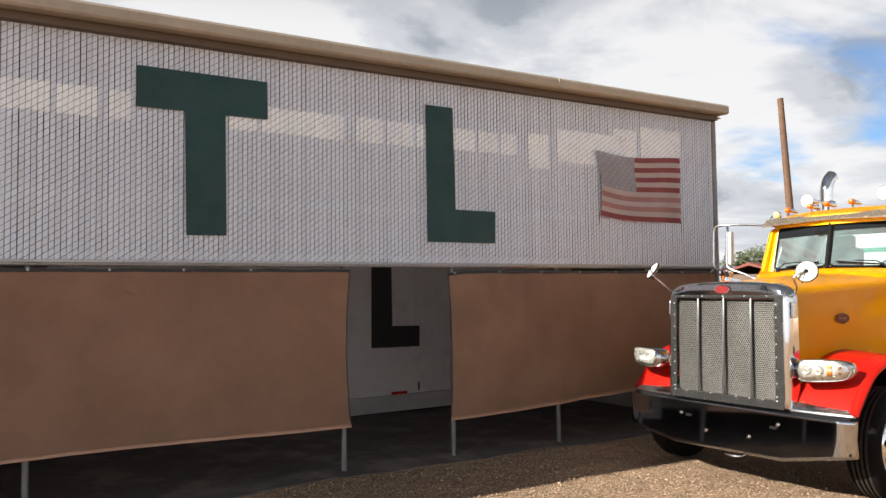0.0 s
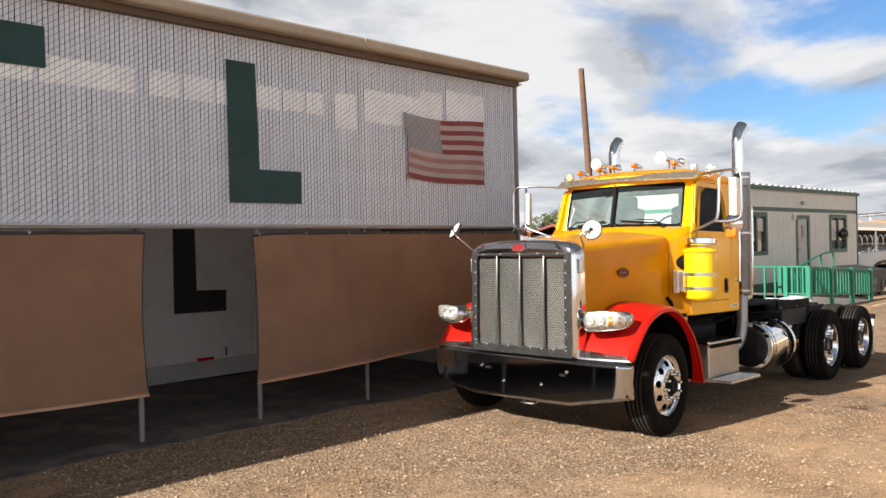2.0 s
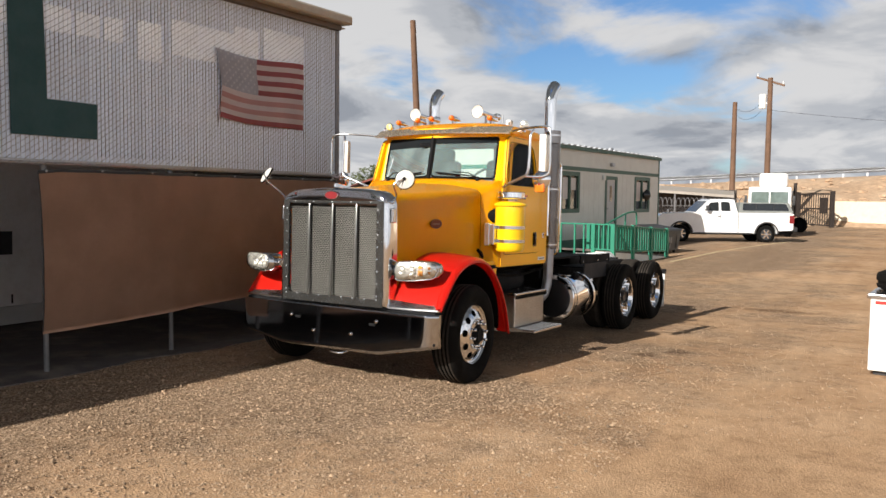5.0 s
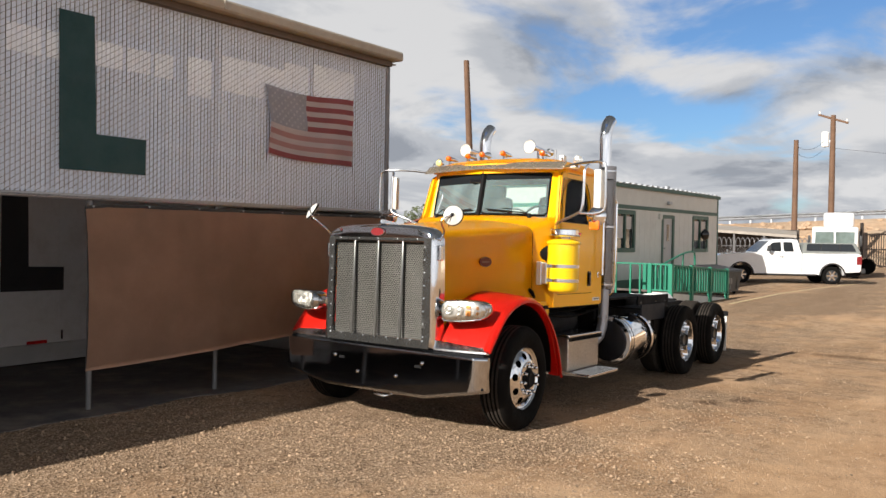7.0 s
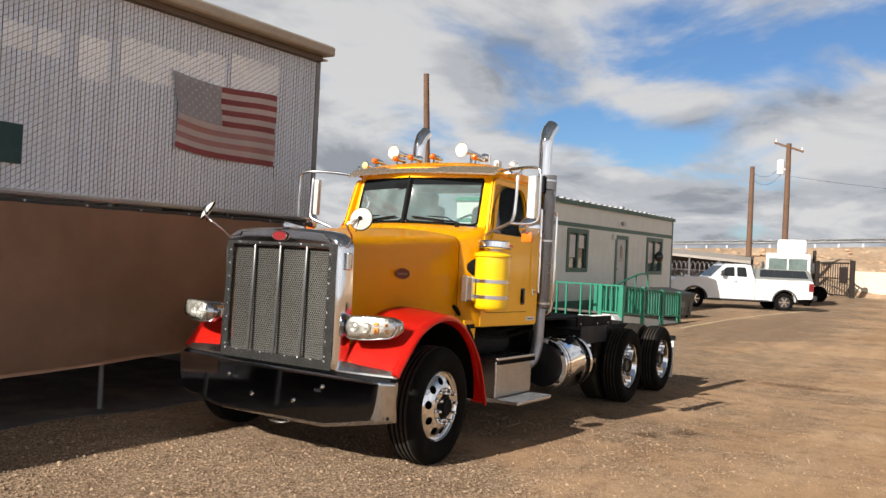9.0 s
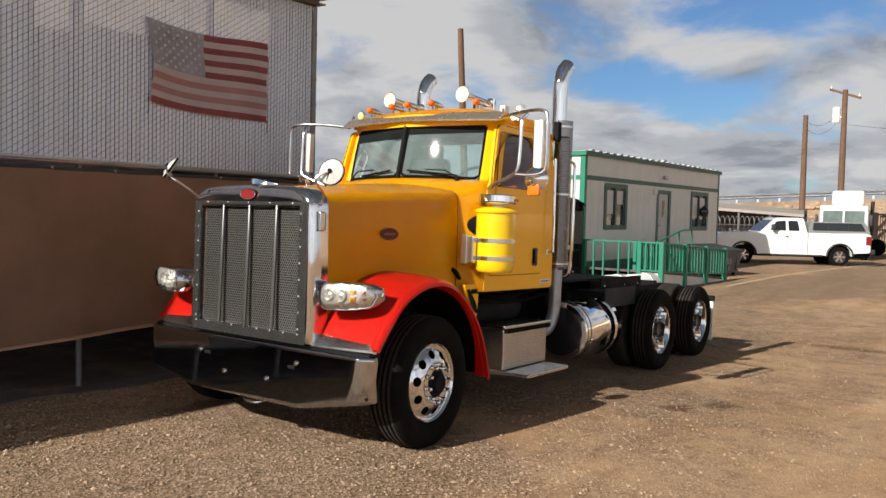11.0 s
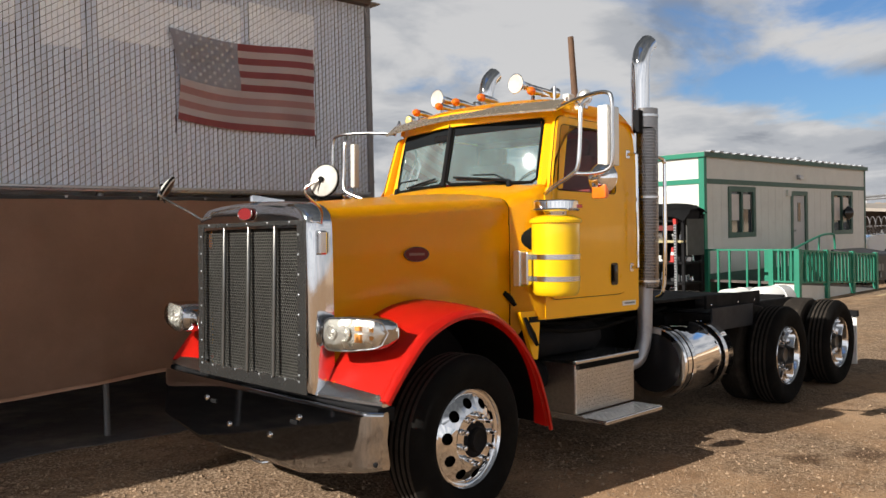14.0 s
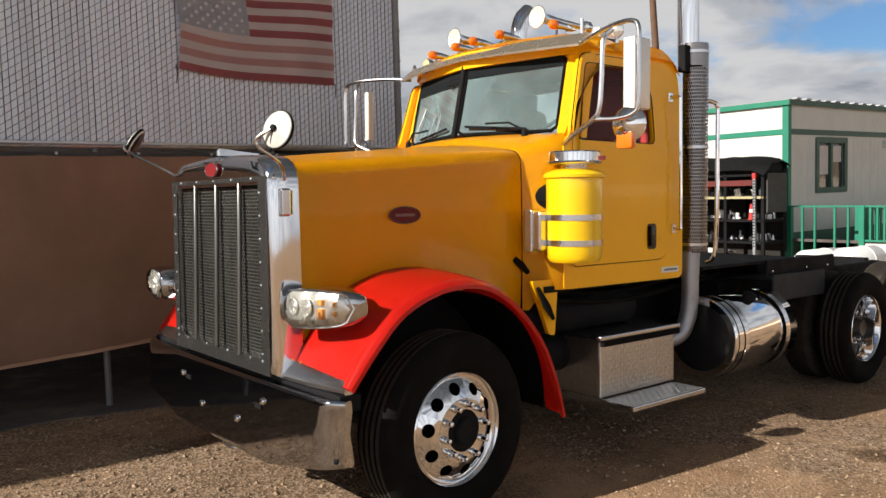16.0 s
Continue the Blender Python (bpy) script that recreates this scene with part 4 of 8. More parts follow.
# --- bumper: chrome, wrapped at the ends, lower edge cut away towards them
def bumper():
    bm = NB()
    loops = []
    n = 60
    for i in range(n + 1):
        y = -1.220 + 2.44 * i / n
        a = abs(y)
        turn = 1.095
        x = -0.730 + 0.012 * (a / 1.1) ** 2
        if a > turn:
            x += 0.068 * ((a - turn) / 0.125) ** 1.8
        zt = 0.727
        zb = 0.303 + 0.115 * max(0.0, (a - 0.60) / 0.62)
        yy = y
        e_ = min(1.0, max(0.0, (a - turn) / 0.125))
        pr = [(x + 0.035 + 0.065 * (1 - e_), zt - 0.012), (x + 0.03, zt), (x + 0.008, zt - 0.002), (x + 0.002, zt - 0.009), (x, zt - 0.02), (x, zt - 0.03), (x, (zt + zb) / 2), (x, zb + 0.035), (x, zb + 0.025), (x + 0.003, zb + 0.010), (x + 0.012, zb + 0.002), (x + 0.05, zb), (x + 0.055, zb + 0.02), (x + 0.03, (zt + zb) / 2), (x + 0.04, zt - 0.05)]
        loops.append([(px + 0.04 * (pz - 0.5), yy, pz) for px, pz in pr])
    rings(bm, loops)
    b = tp("bumper", bm, BUMPER_CHROME, "deep chrome bumper with tapered ends")
    for y, z in ((0.494, 0.600), (0.193, 0.468), (-0.277, 0.475), (-0.569, 0.621)):
        part("bolt", lathe(NB(), (-0.729 + 0.012 * (abs(y) / 1.1) ** 2 + 0.04 * (z - 0.5), y, z), (-1, 0, 0), [(0.019, 0), (0.019, 0.006), (0.014, 0.014), (0.004, 0.018)], 14), CHROME, b, smooth=True)
    for y in (0.40, -0.525):
        part("tow_slot", box(NB(), -0.731, -0.722, y - 0.035, y + 0.035, 0.575, 0.60, 0.003), BLACK, b)
    for s in (-1, 1):
        part("end_bolt", lathe(NB(), (-0.668, s * 1.188, 0.452), (-0.9, s * 0.6, 0), [(0.014, 0), (0.014, 0.008), (0.005, 0.013)], 14), BLACK, b, smooth=True)
    # added filler block, wide enough to keep sun off the tyres behind the gap
    tp("bumper_filler", box(NB(), -0.645, -0.52, -1.180, 1.180, 0.66, 0.742, 0.01), BLACK, "", False)
    tp("tow_pin", tube(NB(), smooth_path([(-0.62, 0.05, 0.30), (-0.68, 0.0, 0.27), (-0.67, -0.12, 0.265), (-0.58, -0.16, 0.29)]), 0.012, 8), STEEL, "bent steel tow pin")


bumper()


# --- grille shell
def grille():
    zt, zb = 1.885, 0.745

    def top(y):
        return zt - 0.045 * (abs(y) / 0.66) ** 2.5

    def outline(w, t, b, r):
        pts = []
        for i in range(9):
            y = w - r - (2 * (w - r)) * i / 8
            pts.append((y, t + top(y) - zt))
        left = [(-w + r - r * math.sin(a), t + top(w) - zt - r + r * math.cos(a)) for a in (radians(q) for q in (15, 30, 45, 60, 75, 90))]
        right = [(-u, v) for u, v in reversed(left)]
        return right + pts + left + [(-w - 0.012, (t + b) / 2), (-w - 0.018, b + 0.02), (-w - 0.01, b), (w + 0.01, b), (w + 0.018, b + 0.02), (w + 0.012, (t + b) / 2)]
    o = outline(0.655, zt, zb, 0.11)
    inner = rounded(1.155, 0.885, 0.05, 5, 0, 1.275)
    bm = NB()
    n = 96
    a, b = resample(o, n), resample(inner, n)

    def from_angle(pts):
        k = min(range(n), key=lambda i: abs(math.atan2(pts[i][1] - 1.275, pts[i][0])))
        return pts[k:] + pts[:k]
    area = sum(p[0] * q[1] - q[0] * p[1] for p, q in zip(a, a[1:] + a[:1]))
    if area < 0:
        a = a[::-1]
    a, b = from_angle(a), from_angle(b)

    def lay(pts, x, k):
        return [(x, y * k + 0, 1.275 + (z - 1.275) * k) for y, z in pts]
    mid = [((p[0] * 0.5 + q[0] * 0.5), (p[1] * 0.5 + q[1] * 0.5)) for p, q in zip(a, b)]
    loops = [lay(a, -0.545, 1.012), lay(a, -0.60, 1.012), lay(a, -0.655, 1.008), lay(a, -0.685, 0.992), lay(a, -0.700, 0.965), lay(mid, -0.706, 1.0), lay(b, -0.702, 1.006), lay(b, -0.692, 1.0), lay(b, -0.655, 1.0)]
    rings(bm, loops, True, (False, False))
    g = tp("grille_shell", bm, SHELL, "polished chrome grille surround with a rounded top")
    # side return back to the hood, and the dark bay behind
    tp("radiator", box(NB(), -0.62, -0.56, -0.60, 0.60, 0.80, 1.74, 0.01), BLACK, "dark radiator core behind the grille", False)
    # punched mesh: rows of six-sided holes
    verts, faces = [], []
    y0, y1, z0, z1, cell = -0.580, 0.580, 0.832, 1.718, 0.0210
    rise = cell * 0.866
    row = 0
    z = z0
    while z < z1:
        y = y0 + (cell / 2 if row % 2 else 0)
        while y < y1:
            k = len(verts)
            for r, x in ((cell / math.sqrt(3), -0.668), (cell * 0.435, -0.669), (cell * 0.435, -0.6655)):
                verts.extend((x, y + r * math.sin(q * math.pi / 3), z + r * math.cos(q * math.pi / 3)) for q in range(6))
            for q in range(6):
                w = (q + 1) % 6
                faces.append((k + q, k + w, k + 6 + w, k + 6 + q))
                faces.append((k + 6 + q, k + 6 + w, k + 12 + w, k + 12 + q))
            y += cell
        z += rise
        row += 1
    me = bpy.data.meshes.new("grille_mesh")
    me.from_pydata(verts, [], faces)
    me.materials.append(MESH_GREY)
    ob = new("grille_mesh", me)
    ob.parent = g
    tagged(ob, "punched steel grille mesh", kind="stuff")
    # flat riveted frame round the mesh
    for ya, yb, za, zb_ in ((-0.625, -0.542, 0.752, 1.762), (0.558, 0.625, 0.752, 1.762), (-0.542, 0.558, 0.752, 0.828), (-0.542, 0.558, 1.736, 1.762)):
        part("frame_strip", box(NB(), -0.7095, -0.700, ya, yb, za, zb_, 0.002), FRAME_STEEL, g, "dull silver riveted strip")
    for y in (-0.295, 0.0, 0.295):
        part("bar", lathe(NB(), (-0.714, y, 0.826), (0.022, 0, 0.92), [(0.005, -0.006), (0.013, 0.004), (0.0135, 0.46), (0.013, 0.915), (0.005, 0.93)], 14), BAR_GREY, g, "upright dull metal bar", True)
    pts = [(-0.558, 0.86 + k * 0.117) for k in range(8)] + [(0.580, 0.86 + k * 0.117) for k in range(8)] + [(-0.556 + k * 0.1415, 0.822) for k in range(9)] + [(-0.47 + k * 0.235, 1.752) for k in range(5)]
    for y, z in pts:
        part("rivet", lathe(NB(), (-0.709, y, z), (-1, 0, 0), [(0.0075, 0), (0.0065, 0.004), (0.003, 0.006)], 10), GALV, g, smooth=True)
    # badge and top ornament
    part("badge", slab(NB(), [(0.078 * math.cos(q), 1.815 + 0.038 * math.sin(q)) for q in (2 * math.pi * k / 28 for k in range(28))], lambda u, v, w: (-0.712 - w, u, v), 0.012), mat("badge_red", (0.20, 0.012, 0.015), 0.4, vary=0.1), g, "red oval badge")
    part("badge_rim", tube(NB(), [(-0.722, 0.08 * math.cos(q), 1.815 + 0.040 * math.sin(q)) for q in (2 * math.pi * k / 28 for k in range(29))], 0.004, 6), CHROME, g, smooth=True)
    bm = NB()
    rings(bm, [[(x, -w_, 1.895), (x, -w_ * 0.6, 1.895 + h), (x, w_ * 0.6, 1.895 + h), (x, w_, 1.895)] for x, w_, h in ((-0.685, 0.010, 0.022), (-0.675, 0.020, 0.040), (-0.62, 0.017, 0.036), (-0.55, 0.012, 0.028), (-0.43, 0.006, 0.018))])
    part("ornament", bm, CHROME, g, "chrome hood ornament")
    # side lamps on the shell's left and right flanks
    for s in (-1, 1):
        part("side_light", box(NB(), -0.66, -0.605, s * 0.672, s * 0.700, 1.56, 1.70, 0.01), STEEL, g, "chrome marker light housing")
        part("side_light_lens", box(NB(), -0.60, -0.592, s * 0.672, s * 0.698, 1.57, 1.69, 0.003), LAMP_SILVER, g, "clear lens")


grille()


# --- hood
def hood():
    bm = NB()
    loops = []
    rows = ((-0.56, 0.655, 1.835, 0.045), (-0.45, 0.662, 1.843, 0.046), (-0.3, 0.672, 1.855, 0.048), (-0.15, 0.686, 1.867, 0.049), (0.0, 0.70, 1.88, 0.05), (0.2, 0.718, 1.895, 0.052), (0.4, 0.735, 1.91, 0.055), (0.58, 0.750, 1.923, 0.058), (0.75, 0.765, 1.935, 0.06), (0.90, 0.778, 1.945, 0.06), (0.928, 0.772, 1.938, 0.06))
    for x, w, zc, cr in rows:
        r = 0.085
        low = max(0.92, 0.515 + math.sqrt(max(0.0, 0.66 ** 2 - (x - 0.1) ** 2)))
        half = [(w - 0.012, low), (w + 0.004, 1.25), (w + 0.003, 1.55), (w, 1.742), (w - 0.004, 1.752), (w - 0.004, zc - r)]
        half += [(w - 0.004 - r + r * math.cos(a), zc - r + r * math.sin(a)) for a in (radians(q) for q in (18, 36, 54, 72, 88))]
        half += [((w - r) * k, zc + cr * (1 - k ** 2)) for k in (0.8, 0.5, 0.2)]
        loop = [(x, -y, z) for y, z in half] + [(x, 0, zc + cr)] + [(x, y, z) for y, z in reversed(half)]
        loops.append(loop)
    rings(bm, loops, False)
    bmesh.ops.solidify(bm, geom=bm.faces[:], thickness=0.012)
    h = tp("hood", bm, YELLOW, "glossy yellow hood")
    for s in (-1, 1):
        part("emblem", slab(NB(), [(0.082 + 0.105 * math.cos(q), 1.554 + 0.044 * math.sin(q)) for q in (2 * math.pi * k / 30 for k in range(30))], lambda u, v, w: (u, s * (0.708 + w), v), 0.012), mat("emblem_red", (0.10, 0.008, 0.010), 0.45, spec=0.2), h, "dark red oval emblem")
        part("emblem_rim", tube(NB(), [(0.082 + 0.107 * math.cos(q), s * 0.720, 1.554 + 0.046 * math.sin(q)) for q in (2 * math.pi * k / 30 for k in range(31))], 0.003, 6), MESH_GREY, h, smooth=True)
        part("emblem_bar", box(NB(), 0.015, 0.150, s * 0.719, s * 0.7215, 1.546, 1.562, 0.001), mat("script_bronze", (0.16, 0.09, 0.085), 0.5, 0.2), h, "dull script bar")
        part("latch", tube(NB(), [(0.86, s * 0.778, 1.275), (0.90, s * 0.80, 1.235), (0.955, s * 0.80, 1.185)], [0.018, 0.022, 0.015], 8), RUBBER, h, "black rubber hood latch", True)
    # cowl: from the hood's rear line out to the cab's width and up to the glass
    bm = NB()
    loops = []
    for x, w, zc, cr in ((0.935, 0.772, 1.940, 0.06), (0.965, 0.80, 1.965, 0.07), (1.03, 0.862, 1.99, 0.07), (1.09, 0.902, 2.015, 0.055), (1.145, 0.926, 2.035, 0.04), (1.22, 0.927, 2.05, 0.02)):
        r = 0.085
        half = [(w, 1.075 if x > 1.0 else 0.95), (w + 0.004, 1.25), (w + 0.003, 1.55), (w, 1.74), (w - 0.002, 1.76), (w - 0.004, zc - r)]
        half += [(w - 0.004 - r + r * math.cos(a), zc - r + r * math.sin(a)) for a in (radians(q) for q in (18, 36, 54, 72, 88))]
        half += [((w - r) * k, zc + cr * (1 - k ** 2)) for k in (0.8, 0.5, 0.2)]
        loops.append([(x, -y, z) for y, z in half] + [(x, 0, zc + cr)] + [(x, y, z) for y, z in reversed(half)])
    rings(bm, loops, False)
    bmesh.ops.solidify(bm, geom=bm.faces[:], thickness=0.012)
    tp("cowl", bm, YELLOW, "yellow cowl between hood and windshield")
    for s in (-1, 1):
        bm = slab(NB(), round_poly([(0.90, 1.14), (1.13, 1.14), (1.10, 0.79), (1.05, 0.80)], [0.02, 0.02, 0.02, 0.02]), lambda u, v, w: (u, s * (0.86 + w), v), 0.03)
        tp("cowl_foot", bm, YELLOW, "yellow lower cowl panel", False)
        tp("hood_tie", tube(NB(), [(0.93, s * 0.91, 1.10), (1.0, s * 0.92, 0.98), (1.06, s * 0.915, 0.90)], [0.012, 0.024, 0.012], 8), RUBBER, "black rubber hood tie")


hood()


# --- fenders
def fender(s):
    lip = [(-0.605, 0.772), (-0.55, 0.842), (-0.469, 0.938), (-0.338, 1.071), (-0.20, 1.148), (-0.04, 1.195), (0.13, 1.204), (0.28, 1.172), (0.405, 1.102), (0.52, 1.005), (0.62, 0.895), (0.70, 0.775), (0.755, 0.655), (0.80, 0.53), (0.838, 0.395)]
    lip = [(p.x, p.z) for p in smooth_path([(x, 0, z) for x, z in lip], 3)]
    bm = NB()
    loops = []
    n = len(lip)
    for i, (x, z) in enumerate(lip):
        ax, az = lip[max(0, i - 1)]
        bx, bz = lip[min(n - 1, i + 1)]
        d = Vector((bx - ax, bz - az)).normalized()
        nx, nz = -d.y, d.x
        if nx * (x - 0.1) + nz * (z - 0.4) < 0:
            nx, nz = -nx, -nz
        t = i / (n - 1)
        rise = 0.055 * math.sin(math.pi * min(1, t * 1.15)) ** 0.7 if t < 0.87 else 0.03
        deep = 0.66 + 0.02 * t if t < 0.72 else 0.68 + 0.36 * min(1, (t - 0.72) / 0.2)
        prof = [(deep, rise * 1.15), (0.80 if t < 0.72 else max(deep, 0.80), rise * 1.1), (0.95 if t < 0.75 else max(deep, 0.95), rise * 0.95), (1.08, rise * 0.72), (1.135, rise * 0.46), (1.150, rise * 0.36), (1.160, rise * 0.34 + 0.010), (1.178, rise * 0.20 + 0.016), (1.190, rise * 0.08 + 0.016), (1.205, 0.012), (1.218, -0.002), (1.220, -0.022), (1.205, -0.026), (1.19, -0.012)]
        loops.append([(x + nx * o, s * y, z + nz * o) for y, o in prof])
    rings(bm, loops, False)
    bmesh.ops.solidify(bm, geom=bm.faces[:], thickness=0.008)
    tp("fender", bm, RED, "glossy red front fender")
    # the fender's nose between shell and headlight, and the chrome ledge on the bumper
    bm = NB()
    lo = []
    for k in range(15):
        t = k / 14
        y = 0.625 + 0.565 * t
        x = -0.670 + 0.046 * t ** 2
        z = 0.742 + 0.004 * t
        q = 1 - 0.55 * t
        b = x + 0.045 + 0.07 * (1 - t ** 3)
        lo.append([(x + 0.006, s * y, z), (x, s * y, z + 0.008), (x + 0.003, s * y, z + 0.022), (x + 0.018, s * y, z + 0.034), (x + 0.038, s * y, z + 0.040 + 0.014 * q), (b, s * y, z + 0.046 + 0.062 * q), (b, s * y, z)])
    rings(bm, lo)
    tp("fender_ledge", bm, STEEL, "chrome ledge under the fender")
    bm = NB()
    rings(bm, [[(0.1 + 0.66 * math.cos(a), s * y, 0.50 + 0.66 * math.sin(a)) for y in (0.58, 1.12)] for a in (radians(q) for q in range(-5, 186, 8))], False)
    bmesh.ops.solidify(bm, geom=bm.faces[:], thickness=0.01)
    tp("wheel_arch", bm, BLACK, "dark inner wheel arch")
    tp("splash_panel", slab(NB(), [(0.1 + 0.65 * math.cos(a), 0.50 + 0.65 * math.sin(a)) for a in (radians(q) for q in range(0, 181, 10))], lambda u, v, w: (u, s * (0.60 + w), v), 0.01), BLACK, "black splash panel", False)
    tp("hood_corner", slab(NB(), [(0.725, 0.80), (0.775, 0.97), (0.715, 0.97)], lambda u, v, w: (-0.594 + 0.93 * (v - 0.80) + w, s * u, v + 0.02), 0.012), YELLOW, "yellow hood corner", False)


mirrored(fender)


# --- headlights
def headlight(s):
    root = empty("headlight", pose(-0.085, 0.07, 0) if s > 0 else None, TRUCK, "chrome headlight pod with a clear lens and amber marker")
    zc = 1.118

    def ring(y, x0, x1, h):
        """A rounded section of the pod at y: from x0 (front) to x1, of the height h."""
        return [(x0 + (x1 - x0) * (0.5 - 0.5 * math.copysign(abs(math.cos(a)) ** 0.6, math.cos(a))), s * y, zc + (y - 0.93) * 0.05 + h / 2 * math.copysign(abs(math.sin(a)) ** 0.6, math.sin(a))) for a in (2 * math.pi * k / 24 for k in range(24))]
    st = ((0.690, -0.62, -0.50, 0.10), (0.712, -0.650, -0.46, 0.155), (0.745, -0.664, -0.43, 0.188), (0.84, -0.655, -0.40, 0.196), (0.95, -0.630, -0.38, 0.192), (1.03, -0.606, -0.47, 0.184), (1.08, -0.584, -0.470, 0.172), (1.112, -0.560, -0.460, 0.150), (1.130, -0.535, -0.450, 0.120), (1.142, -0.510, -0.455, 0.070))
    bm = NB()
    rings(bm, [ring(*r) for r in st])
    part("pod", bm, BUMPER_CHROME, root, "chrome headlight housing", True)
    # reflector bowl, lens proud of the pod's face
    def face(y):
        return lerp_table(y, tuple((r[0], r[1]) for r in st))

    def skin(k, off, bulge):
        """A sheet over the pod's face, following its curve from the shell to the outer end."""
        b = NB()
        nu, nv = 22, 8
        g = []
        for i in range(nu + 1):
            u = 2 * i / nu - 1
            y = 0.926 + 0.206 * k * u
            hh = (0.090 - 0.018 * max(0, (y - 0.93) / 0.22)) * k * max(0.0, 1 - abs(u) ** 9) ** 0.45 + 0.001
            zm = zc + (y - 0.93) * 0.05
            g.append([b.verts.new((face(y) - off - bulge * (1 - (2 * q / nv - 1) ** 4) * (1 - u ** 6) + 0.016 * abs(2 * q / nv - 1) ** 4, s * y, zm + hh * (2 * q / nv - 1))) for q in range(nv + 1)])
        for i in range(nu):
            for q in range(nv):
                b.faces.new((g[i][q], g[i + 1][q], g[i + 1][q + 1], g[i][q + 1]))
        return b
    part("reflector", skin(0.97, 0.006, 0.0), LAMP_SILVER, root, "silvered lamp reflector", True)
    for y, r in ((0.810, 0.043), (0.905, 0.046)):
        part("bulb_lens", lathe(NB(), (face(y) - 0.006, s * y, zc + 0.006), (-1, 0, 0), [(r, 0), (r, 0.006), (r * 0.93, 0.009), (r * 0.86, 0.004), (r * 0.5, -0.001), (r * 0.25, 0.004), (0.003, 0.008)], 24), LAMP_SILVER, root, "round reflector bowl", True)
    for y, dz, hw, hh in () if s > 0 else ((0.992, -0.020, 0.024, 0.026), (0.992, 0.034, 0.022, 0.014), (1.070, 0.024, 0.012, 0.013), (1.070, -0.020, 0.012, 0.012)):
        zm = zc + (y - 0.93) * 0.05 + dz
        part("marker", box(NB(), face(y) - 0.014, face(y) + 0.01, s * (y - hw), s * (y + hw), zm - hh, zm + hh, 0.005), PALE_AMBER, root, "pale amber marker lens", True)
    part("lens", skin(1.0, 0.010, 0.024), LENS, root, "clear headlight lens", True)
    bm = skin(1.0, 0.008, 0.0)
    edge = [v.co.copy() for v in bm.verts]
    bm.free()
    top_, bot_ = [edge[i * 9 + 8] for i in range(23)], [edge[i * 9] for i in range(23)]
    part("lens_rim", tube(NB(), top_ + bot_[::-1] + top_[:1], 0.006, 8), STEEL, root, "thin chrome lens rim", True)
    part("bracket", tube(NB(), [(-0.55, s * 0.70, zc), (-0.56, s * 0.66, zc - 0.01), (-0.57, s * 0.60, zc - 0.01)], 0.045, 12), CHROME, root, "chrome headlight bracket", True)


mirrored(headlight)


# --- cab
DOOR = round_poly([(1.17, 1.215), (2.215, 1.215), (2.215, 2.28), (2.10, 2.56), (1.362, 2.555), (1.225, 2.05)], [0.10, 0.13, 0.2, 0.12, 0.07, 0.06])
WINDOW = round_poly([(1.282, 2.005), (2.055, 2.005), (2.055, 2.34), (1.985, 2.50), (1.385, 2.50)], [0.025, 0.05, 0.08, 0.08, 0.05])


